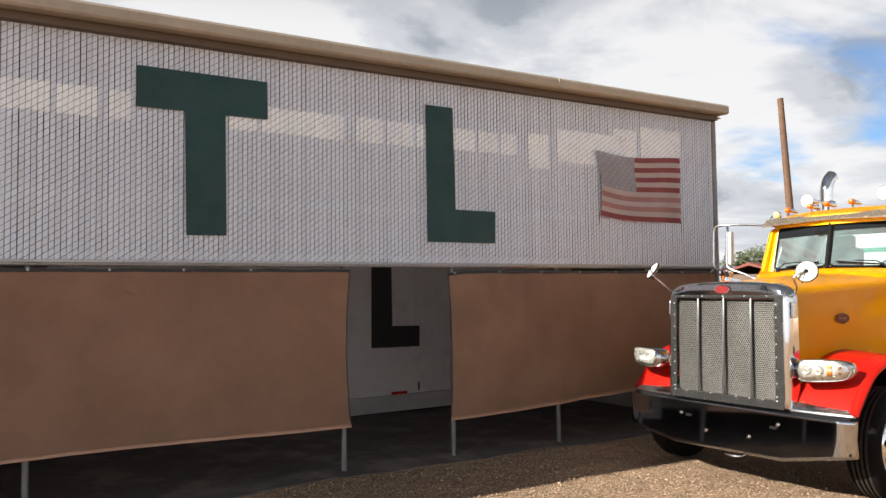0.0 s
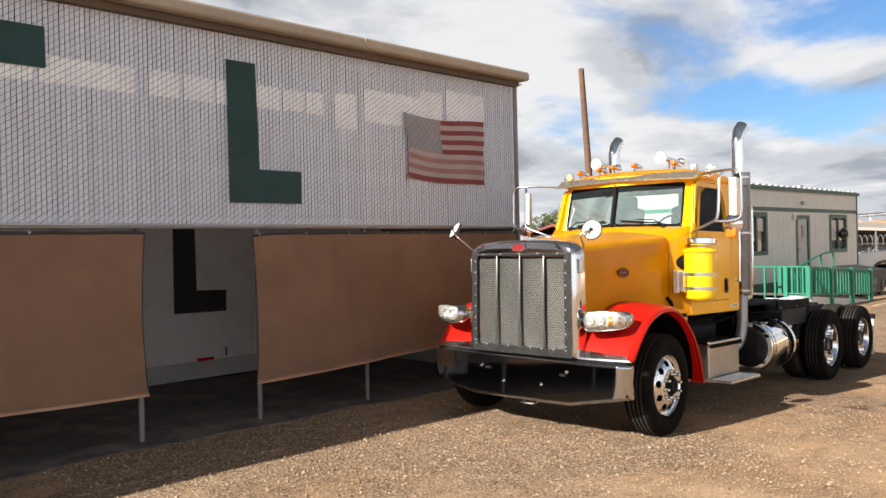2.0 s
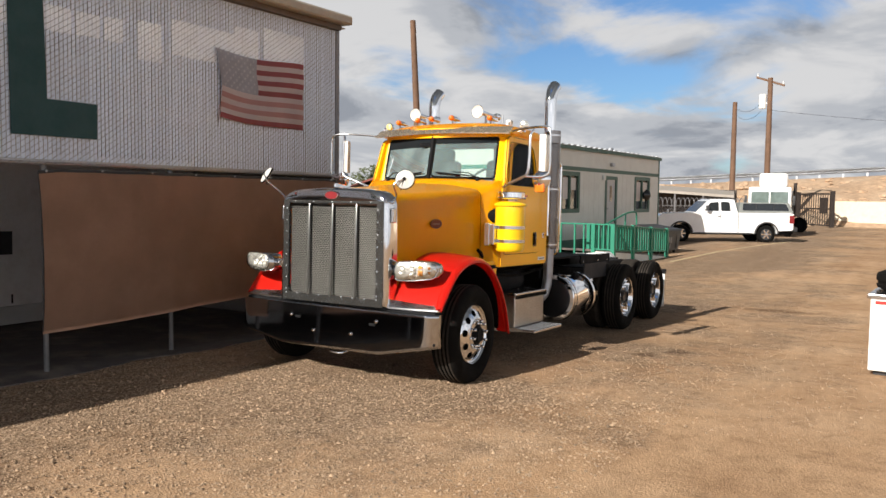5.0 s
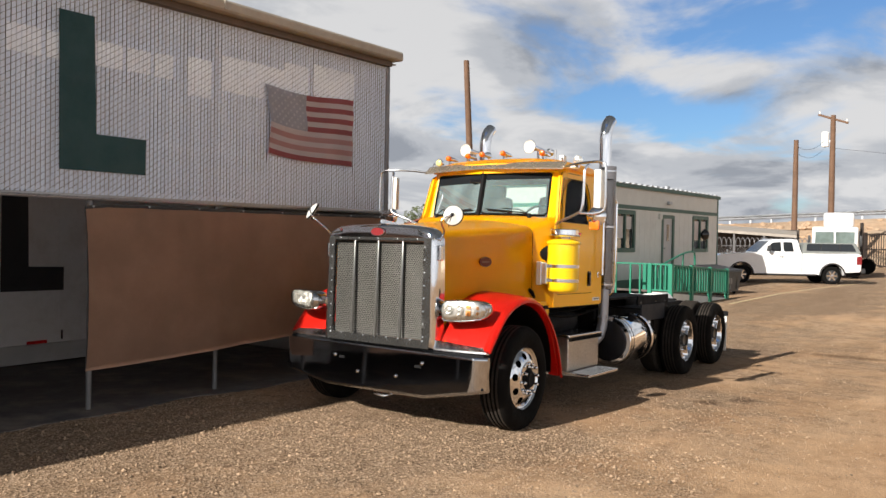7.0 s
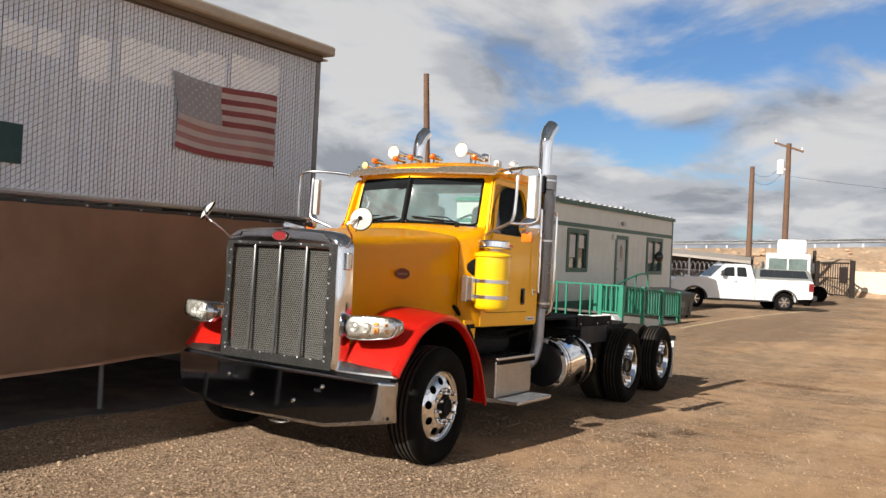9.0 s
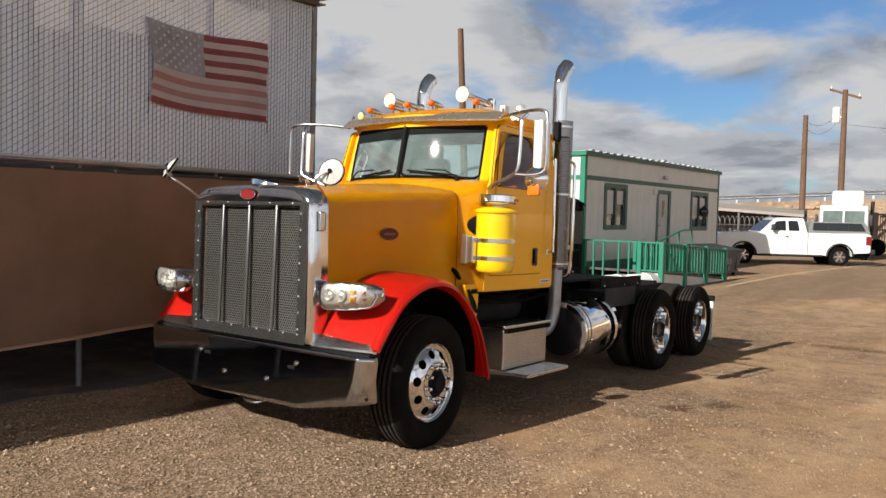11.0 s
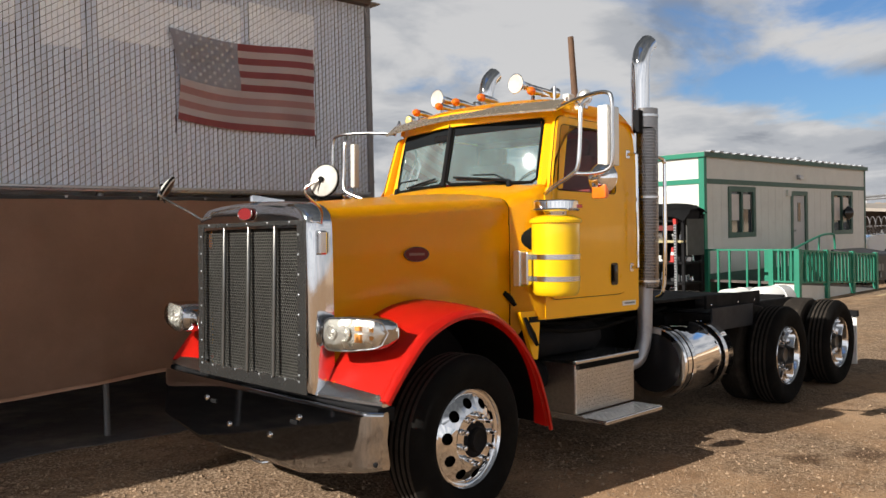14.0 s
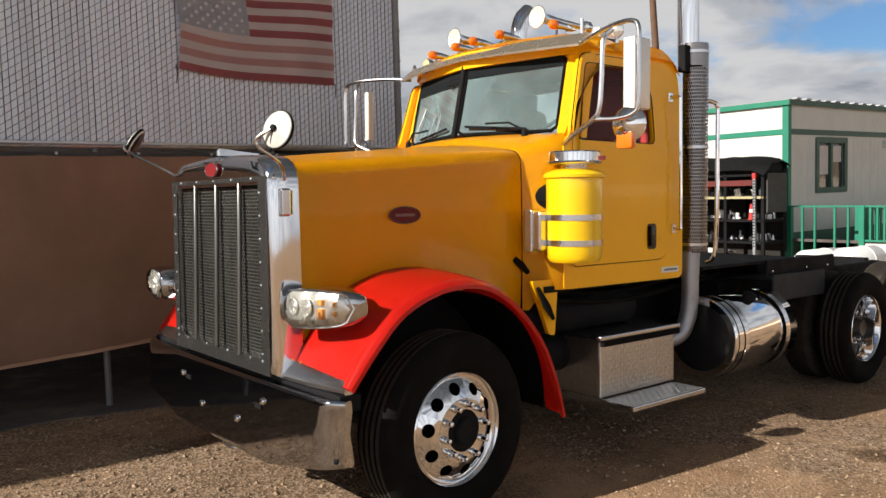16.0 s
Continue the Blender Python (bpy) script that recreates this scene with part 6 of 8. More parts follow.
# --- mirrors
def big_mirror(s):
    root = empty("side_mirror", None, TRUCK, "tall chrome side mirror on a tube bracket")
    m = pose(1.27, s * 1.375, 2.35, 0, 0, -4 * s)
    part("head", obox(NB(), m, 0.165 if s < 0 else 0.06, 0.080 if s < 0 else 0.06, 0.405, 0.010, 3), MIRROR_SHELL, root, "pale metal mirror housing", True)
    if s < 0:
        part("lip", obox(NB(), m @ Matrix.Translation((0.0, -0.0405, 0)), 0.135, 0.004, 0.375, 0.0015), MIRROR_SHELL, root, smooth=True)
        part("mirror_glass", obox(NB(), m @ Matrix.Translation((0.0, 0.041, 0)), 0.145, 0.004, 0.38, 0.001), CHROME, root, "mirror glass")
    else:
        part("mirror_glass", obox(NB(), m @ Matrix.Translation((0.031, 0, 0)), 0.004, 0.05, 0.38, 0.001), CHROME, root, "mirror glass")
    part("bracket", tube(NB(), smooth_path([(1.14, s * 0.93, 1.97), (1.10, s * 1.05, 2.02), (1.06, s * 1.22, 2.085), (1.06, s * 1.27, 2.14), (1.07, s * 1.28, 2.30), (1.08, s * 1.28, 2.50), (1.10, s * 1.285, 2.56), (1.13, s * 1.31, 2.60)], 6), 0.015, 10), STEEL, root, "tube bracket", True)
    part("loop", tube(NB(), smooth_path([(1.34, s * 0.88, 2.60), (1.25, s * 1.1, 2.625), (1.16, s * 1.32, 2.63), (1.13, s * 1.45, 2.62), (1.12, s * 1.50, 2.57), (1.115, s * 1.505, 2.40), (1.115, s * 1.505, 2.18), (1.11, s * 1.48, 2.11), (1.09, s * 1.38, 2.085), (1.06, s * 1.24, 2.09)], 5), 0.0135, 10), STEEL, root, "tube loop", True)
    part("convex_mirror", lathe(NB(), (1.20, s * 1.375, 2.060), (-1, s * 0.25, 0), [(0.085, -0.02), (0.100, -0.014), (0.104, 0.0), (0.092, 0.022), (0.055, 0.044), (0.01, 0.055)], 24), CHROME, root, "round chrome convex mirror back", True)
    part("signal", obox(NB(), pose(1.185, s * 1.365, 1.972), 0.05, 0.115, 0.11, 0.018), AMBER, root, "amber turn signal", True)
    part("stay", rod(NB(), (1.185, s * 1.365, 2.0), (1.12, s * 1.39, 2.1), 0.012, 8), STEEL, root, smooth=True)


mirrored(big_mirror)


def spot_mirror(s):
    root = empty("hood_mirror", None, TRUCK, "round convex mirror on a bent rod at the hood's nose")
    c = Vector((-0.78, -0.905, 1.965)) if s < 0 else Vector((-0.914, 0.678, 2.006))
    d = Vector((-0.93, -0.32, 0.20)) if s < 0 else Vector((-0.72, 0.45, 0.55))
    part("mirror", lathe(NB(), c, d, [(0.080, -0.02), (0.089, -0.012), (0.090, 0.0), (0.086, 0.006), (0.055, 0.018), (0.012, 0.026)], 30), CREAM, root, "pale dished mirror back", True)
    part("mirror_rim", lathe(NB(), c, d, [(0.090, -0.014), (0.094, -0.008), (0.094, 0.0), (0.090, 0.004)], 30, (False, False)), RUBBER, root, smooth=True)
    part("mirror_glass", lathe(NB(), c - d.normalized() * 0.021, -d, [(0.079, 0), (0.05, 0.008), (0.004, 0.011)], 30), CHROME, root, "convex mirror glass", True)
    f = c + d.normalized() * 0.028
    part("knob", lathe(NB(), f - d.normalized() * 0.012, d, [(0.016, 0), (0.016, 0.02), (0.006, 0.026)], 12), BLACK, root, smooth=True)
    part("rod", tube(NB(), smooth_path([f, f + Vector((-0.05, -s * 0.07, -0.045)), f + Vector((-0.035, -s * 0.085, -0.085)), (-0.70, s * (0.76 if s < 0 else 0.66), 1.82), (-0.62, s * 0.662, 1.745)], 5), 0.0085, 8), STEEL, root, "bent steel rod", True)
    part("stay", tube(NB(), [f, c + Vector((-0.03, -s * 0.01, -0.05)), c + Vector((-0.02, -s * 0.03, -0.10))], 0.005, 6), BLACK, root, smooth=True)


mirrored(spot_mirror)


# --- steps and tanks
def step(s):
    root = empty("step_box", None, TRUCK, "tread-plate step box under the door")
    part("case", box(NB(), 1.40, 2.20, s * 0.60, s * 1.0, 0.36, 0.735, 0.012), TREAD, root, "tread-plate box", False)
    part("lid", box(NB(), 1.37, 2.23, s * 0.58, s * 1.03, 0.735, 0.765, 0.008), STEEL, root, "bright lid with a dark nosing")
    part("nosing", box(NB(), 1.40, 2.22, s * 1.0, s * 1.032, 0.695, 0.735, 0.004), RUBBER, root)
    part("tread", box(NB(), 1.42, 2.20, s * 0.98, s * 1.25, 0.315, 0.352, 0.008), STEEL, root, "bright lower step")
    # raised diamonds on the face and the tread
    d1 = NB()
    for i in range(26):
        for j in range(11):
            x, z = 1.43 + i * 0.03, 0.385 + j * 0.030
            m = Matrix.Translation((x, s * 1.001, z)) @ Matrix.Rotation(radians(45 if (i + j) % 2 else -45), 4, "Y")
            obox(d1, m, 0.022, 0.004, 0.007)
        for j in range(8):
            m = Matrix.Translation((1.43 + i * 0.03, s * (1.015 + j * 0.030), 0.3525)) @ Matrix.Rotation(radians(45 if (i + j) % 2 else -45), 4, "Z")
            obox(d1, m, 0.022, 0.007, 0.004)
    tagged(part("tread_pattern", d1, TREAD, root), kind="stuff")
    part("side_web", slab(NB(), [(0.60, 0.36), (1.0, 0.36), (1.22, 0.33), (0.6, 0.30)], lambda u, v, w: (1.41 + w, s * u, v), 0.01), STEEL, root)
    t = empty("fuel_tank", None, TRUCK, "polished cylindrical fuel tank with straps")
    x0, x1, R = 2.565, 3.485, 0.300
    # bright end coloured near black for the dark underside it would mirror
    part("end_cap", lathe(NB(), (x0, s * 0.945, 0.610), (1, 0, 0), [(0.004, 0.010), (0.10, 0.012), (0.20, 0.020), (0.265, 0.034), (0.293, 0.048), (R + 0.003, 0.06), (R + 0.003, 0.065), (R - 0.004, 0.066)], 48, (True, False)), mat("cap_dark_reflection", (0.035, 0.035, 0.038), 0.22, 0.6, vary=0.1), t, "domed tank end, its dark reflection put into the colour", True)
    part("barrel", lathe(NB(), (x0, s * 0.945, 0.610), (1, 0, 0), [(R - 0.01, 0.03), (R, 0.04), (R, x1 - x0 - 0.03), (0.275, x1 - x0 + 0.008), (0.2, x1 - x0 + 0.025), (0.02, x1 - x0 + 0.03)], 96), CHROME, t, "mirror-polished tank barrel", True)
    for x in (2.735, 3.315):
        part("strap", lathe(NB(), (x, s * 0.945, 0.610), (1, 0, 0), [(R - 0.004, -0.03), (R + 0.005, -0.028), (R + 0.005, 0.028), (R - 0.004, 0.03)], 96, (False, False)), CHROME, t, "bright strap", True)
        for o in (-0.032, 0.032):
            part("strap_rubber", lathe(NB(), (x + o, s * 0.945, 0.610), (1, 0, 0), [(R - 0.004, -0.002), (R + 0.003, -0.0015), (R + 0.003, 0.0015), (R - 0.004, 0.002)], 96, (False, False)), RUBBER, t, smooth=True)
    part("filler_cap", lathe(NB(), (3.05, s * 1.07, 0.88), (0, s * 0.4, 0.9), [(0.05, 0), (0.05, 0.03), (0.04, 0.036), (0.01, 0.038)], 20), BLACK, t, smooth=True)
    for x in (2.80, 3.30):
        part("tank_bracket", box(NB(), x - 0.04, x + 0.04, s * 0.46, s * 0.68, 0.45, 0.95, 0.01), BLACK, t)


mirrored(step)

# ------------------------------------------------------------ the yard behind the truck
OFFICE_WALL = mat("office_siding", (0.62, 0.62, 0.58), 0.6, vary=0.05, grain=0.04, gscale=30, dirt=(0.45, 0.43, 0.39), dirt_at=(0.55, 0.9), dscale=1.2)
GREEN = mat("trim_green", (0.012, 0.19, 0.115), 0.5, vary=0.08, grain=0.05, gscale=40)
# the trim green again, darkened in colour for the office's shaded front
GREEN_IN_SHADE = mat("trim_green_in_shade", (0.045, 0.105, 0.08), 0.55, vary=0.1, grain=0.06, gscale=40)
PANE = mat("dark_pane", (0.05, 0.055, 0.06), 0.06, vary=0.2, spec=0.8)
# blind colour; its pinkish tone also stands for sky mirrored in the panes
BLIND = mat("window_blind", (0.60, 0.55, 0.52), 0.7, vary=0.1)
DOORPAINT = mat("door_grey", (0.46, 0.45, 0.45), 0.5, vary=0.06)
WOOD = mat("pole_wood", (0.135, 0.075, 0.045), 0.85, vary=0.2, grain=0.2, gscale=25, bump=0.3)
CARWHITE = mat("car_white", (0.80, 0.80, 0.80), 0.3, vary=0.02, coat=1.0)
CARGLASS = mat("car_glass", (0.015, 0.017, 0.019), 0.05, vary=0.2, spec=0.9)
# glass coloured paler, sky reflection included in the base tone
VANGLASS = mat("sky_toned_cab_glass", (0.13, 0.17, 0.16), 0.06, vary=0.25, vscale=3, spec=0.9)
PLASTIC = mat("dark_plastic", (0.03, 0.03, 0.032), 0.6, vary=0.2)
SKIP = mat("skip_grey", (0.075, 0.078, 0.075), 0.6, vary=0.2, grain=0.1, gscale=20, dirt=(0.12, 0.10, 0.08))
SAND = mat("bank_sand", (0.37, 0.25, 0.16), 0.95, vary=0.2, grain=0.25, gscale=2.5, vscale=0.12, bump=0.6, dirt=(0.46, 0.35, 0.25), dscale=0.3, dirt_at=(0.45, 0.7))
PALEWALL = mat("pale_wall", (0.66, 0.56, 0.43), 0.85, vary=0.05, grain=0.05, gscale=5, dirt=(0.55, 0.46, 0.36))
RUST = mat("gate_brown", (0.022, 0.015, 0.012), 0.7, vary=0.25)
SHEDROOF = mat("carport_sheet", (0.34, 0.30, 0.26), 0.6, vary=0.1)
LEAF = mat("leaf", (0.07, 0.085, 0.035), 0.8, vary=0.3, random_tint=0.2)
REDPAINT = mat("red_paint", (0.45, 0.03, 0.025), 0.5, vary=0.15)


def office():
    root = empty("office_trailer", pose(21.45, 9.97, 0, 0, 0, -3), None, "grey site office trailer with green trim and two windows", "office trailer")
    L, W, H, F = 9.95, 3.1, 3.40, 0.54

    def op(name, bm, m, label="", smooth=False, parent=None):
        return part(name, bm, m, parent or root, label, smooth)
    holes = ((1.22, 2.44, 1.47, 2.57), (4.66, 5.60, 0.60, 2.55), (7.42, 8.80, 1.43, 2.56))
    # front wall in pieces round the openings
    xs = [0.0]
    for a, b, c, d in holes:
        op("siding", box(NB(), xs[-1], a, 0, 0.10, F, H), OFFICE_WALL, "shaded grey front siding")
        op("siding", box(NB(), a, b, 0, 0.10, d, H), OFFICE_WALL, "shaded grey front siding")
        if c > 0.7:
            op("siding", box(NB(), a, b, 0, 0.10, F, c), OFFICE_WALL, "shaded grey front siding")
        xs.append(b)
    op("siding", box(NB(), xs[-1], L, 0, 0.10, F, H), OFFICE_WALL, "shaded grey front siding")
    op("end_wall", box(NB(), -0.005, 0.10, 0.10, W, F, H), OFFICE_WALL, "sunlit pale end wall")
    op("end_wall", box(NB(), L - 0.10, L, 0.10, W, F, H), OFFICE_WALL)
    op("back_wall", box(NB(), 0.1, L - 0.1, W - 0.1, W, F, H), OFFICE_WALL)
    op("roof", box(NB(), -0.06, L + 0.06, -0.06, W + 0.06, H, H + 0.06, 0.02), SHEET, "flat roof with a green drip edge")
    op("floor_panel", box(NB(), 0.1, L - 0.1, 0.1, W - 0.1, F, F + 0.05), GREYTRIM)
    # grooves of the siding: battens
    k = 0.41
    while k < L:
        if not any(a - 0.05 < k < b + 0.05 for a, b, _, _ in holes):
            op("batten", box(NB(), k - 0.007, k + 0.007, -0.004, 0.0, F, 2.70, 0.001), OFFICE_WALL)
        k += 0.41
    # trim
    op("corner_trim", box(NB(), -0.02, 0.10, -0.025, 0.0, 0.0, H, 0.004), GREEN, "green corner board")
    op("corner_trim", box(NB(), -0.03, -0.005, -0.025, 0.12, 0.0, H, 0.004), GREEN, "green corner board")
    op("corner_trim", box(NB(), L - 0.08, L + 0.01, -0.02, 0.0, F, H, 0.004), GREEN_IN_SHADE, "green corner board in the shaded tone")
    op("band", box(NB(), 0.10, L - 0.08, -0.02, 0.0, 2.70, 2.82, 0.004), GREEN_IN_SHADE, "green band in the shaded tone")
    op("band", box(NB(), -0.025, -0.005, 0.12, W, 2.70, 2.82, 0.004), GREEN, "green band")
    op("drip_edge", box(NB(), -0.07, L + 0.07, -0.075, -0.06, H - 0.07, H + 0.045, 0.004), GREEN_IN_SHADE, "green roof edge in the shaded tone")
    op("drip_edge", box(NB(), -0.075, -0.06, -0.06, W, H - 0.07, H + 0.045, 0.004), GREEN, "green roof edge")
    op("skirt", box(NB(), 0.0, L, 0.0, 0.03, 0.02, F), GREEN_IN_SHADE, "green skirting in the shaded tone")
    op("skirt", box(NB(), -0.004, 0.03, 0.03, W, 0.02, F), OFFICE_WALL)
    x = 0.3
    rng = random.Random(2)
    while x < L:
        op("roof_seam", box(NB(), x - 0.10, x + 0.10, -0.085, 0.05, H + 0.06, H + 0.085 + rng.uniform(0, 0.015), 0.01), GALV, "bright roof seam")
        x += 0.42
    op("vent", lathe(NB(), (5.7, 0.3, H + 0.05), (0, 0, 1), [(0.08, 0), (0.08, 0.08), (0.13, 0.09), (0.10, 0.15), (0.01, 0.17)], 16), GALV, "roof vent", True)
    # windows
    for n, (a, b, c, d) in enumerate((holes[0], holes[2])):
        w = op("window", holed(NB(), [(a - 0.09, c - 0.09), (b + 0.09, c - 0.09), (b + 0.09, d + 0.09), (a - 0.09, d + 0.09)], [(a + 0.04, c + 0.04), (b - 0.04, c + 0.04), (b - 0.04, d - 0.04), (a + 0.04, d - 0.04)], lambda u, v, q: (u, -0.03 + q, v), 0.05, 64), GREEN_IN_SHADE, "sliding window in a green frame of the shaded tone")
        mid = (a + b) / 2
        part("mullion", box(NB(), mid - 0.045, mid + 0.045, -0.02, 0.05, c, d, 0.004), GREEN_IN_SHADE, w)
        for p, q in ((a + 0.03, mid), (mid, b - 0.03)):
            part("pane", box(NB(), p, q, 0.045, 0.05, c + 0.03, d - 0.03), PANE, w, "reflecting pane")
        part("blind", box(NB(), mid + 0.09, b - 0.10, 0.030, 0.036, c + 0.62, d - 0.10), BLIND, w, "half-drawn tan blind")
        part("blind", box(NB(), a + 0.10, mid - 0.08, 0.030, 0.036, c + 0.34, d - 0.10), BLIND, w, "half-drawn tan blind")
        if n == 1:
            part("ball_ornament", lathe(NB(), (mid + 0.05, -0.16, 1.98), (0, 1, 0), [(0.02, -0.16), (0.13, -0.12), (0.22, 0), (0.13, 0.10), (0.02, 0.13)], 20), GLOSSBLACK, w, "dark round hanging wreath", True)
    d = op("door", box(NB(), 4.74, 5.52, 0.02, 0.065, 0.60, 2.48, 0.006), DOORPAINT, "grey office door with a narrow window")
    part("door_frame", holed(NB(), [(4.60, 0.55), (5.66, 0.55), (5.66, 2.60), (4.60, 2.60)], [(4.74, 0.60), (5.52, 0.60), (5.52, 2.48), (4.74, 2.48)], lambda u, v, q: (u, -0.02 + q, v), 0.06, 48), GREEN_IN_SHADE, d, "green door frame in the shaded tone")
    part("door_window", box(NB(), 5.07, 5.24, 0.008, 0.02, 1.75, 2.28, 0.003), PANE, d, "narrow dark pane")
    part("handle", lathe(NB(), (4.83, 0.02, 1.5), (0, -1, 0), [(0.03, 0), (0.03, 0.02), (0.015, 0.03), (0.03, 0.06), (0.01, 0.07)], 12), GALV, d, smooth=True)
    op("wall_lamp", box(NB(), 4.98, 5.2, -0.12, 0.0, 2.93, 3.05, 0.03), GALV, "grey wall lamp over the door")
    op("meter_box", box(NB(), 4.30, 4.50, -0.08, 0.0, 2.45, 2.62, 0.01), OFFICE_WALL, "small grey wall box")


office()


def ramp():
    root = empty("ramp", pose(21.45, 9.97, 0, 0, 0, -3), None, "wooden entrance ramp with bright green railings", "ramp")
    D = -2.2

    def rp(name, bm, m, label="", smooth=False):
        return part(name, bm, m, root, label, smooth)

    def top(s):
        return 1.13 - 0.055 * max(0, s)

    def deck(s):
        return 0.42 - 0.08 * max(0, s)
    bm = NB()
    rings(bm, [[(s, D + 0.05, deck(s) - 0.06), (s, -0.03, deck(s) - 0.06), (s, -0.03, deck(s)), (s, D + 0.05, deck(s))] for s in (0.02, 2.0, 4.6)])
    rp("deck", bm, CONCRETE, "grey ramp deck")
    bm = NB()
    rings(bm, [[(s, D + 0.02, -0.1), (s, D + 0.05, -0.1), (s, D + 0.05, deck(s) - 0.06), (s, D + 0.02, deck(s) - 0.06)] for s in (0.0, 2.0, 4.55)])
    rp("skirt_board", bm, OFFICE_WALL, "pale board along the ramp's foot")
    rp("skirt_board", box(NB(), 0.0, 0.03, D + 0.05, -1.66, -0.05, 0.36), OFFICE_WALL)
    # end rail beside the office corner
    for y, w in ((-0.06, 0.05), (D, 0.06), (-1.62, 0.055)):
        rp("post", box(NB(), -w, w, y - w, y + w, -0.05, 1.14, 0.006), GREEN, "green post")
    rp("top_rail", box(NB(), -0.03, 0.03, D, -0.06, 1.10, 1.14, 0.004), GREEN, "green top rail")
    rp("bottom_rail", box(NB(), -0.025, 0.025, D, -1.62, 0.40, 0.44, 0.004), GREEN, "green bottom rail")
    for y in (-0.34, -0.62, -1.05, -1.33, -1.78, -1.92, -2.06):
        rp("baluster", box(NB(), -0.022, 0.022, y - 0.022, y + 0.022, 0.42 if y < -1.6 else 0.12, 1.11, 0.003), GREEN)
    # two long rails falling with the ramp
    for y, s0, s1 in ((D, 0.0, 4.55), (-1.0, 1.1, 4.55)):
        s = s0
        for z0, z1, nm in ((-0.04, 0.0, "top_rail"), (-0.74, -0.70, "bottom_rail")):
            bm = NB()
            rings(bm, [[(q, y - 0.03, top(q) + z0), (q, y + 0.03, top(q) + z0), (q, y + 0.03, top(q) + z1), (q, y - 0.03, top(q) + z1)] for q in (s0, s1)])
            rp(nm, bm, GREEN, "green sloping rail")
        for q in ((1.5, 3.0, 4.5) if y == D else (1.1, 2.8, 4.5)):
            rp("post", box(NB(), q - 0.07, q + 0.07, y - 0.05, y + 0.05, -0.05, top(q) + 0.03, 0.006), GREEN, "green post")
        q = s0 + 0.17
        while q < s1 - 0.1:
            rp("baluster", box(NB(), q - 0.03, q + 0.03, y - 0.022, y + 0.022, top(q) - 0.72, top(q) - 0.02, 0.003), GREEN)
            q += 0.205
    rp("hand_rail", tube(NB(), smooth_path([(3.1, -0.7, 1.02), (3.9, -0.7, 1.18), (4.9, -0.7, 1.36), (5.6, -0.7, 1.38), (5.75, -0.7, 1.25), (5.78, -0.7, 0.6), (5.78, -0.7, 0.0)], 5), 0.03, 8), GREEN, "green pipe handrail", True)
    rp("hand_rail_stay", rod(NB(), (4.6, -0.7, 0.1), (4.75, -0.7, 1.33), 0.025, 8), GREEN, smooth=True)


ramp()


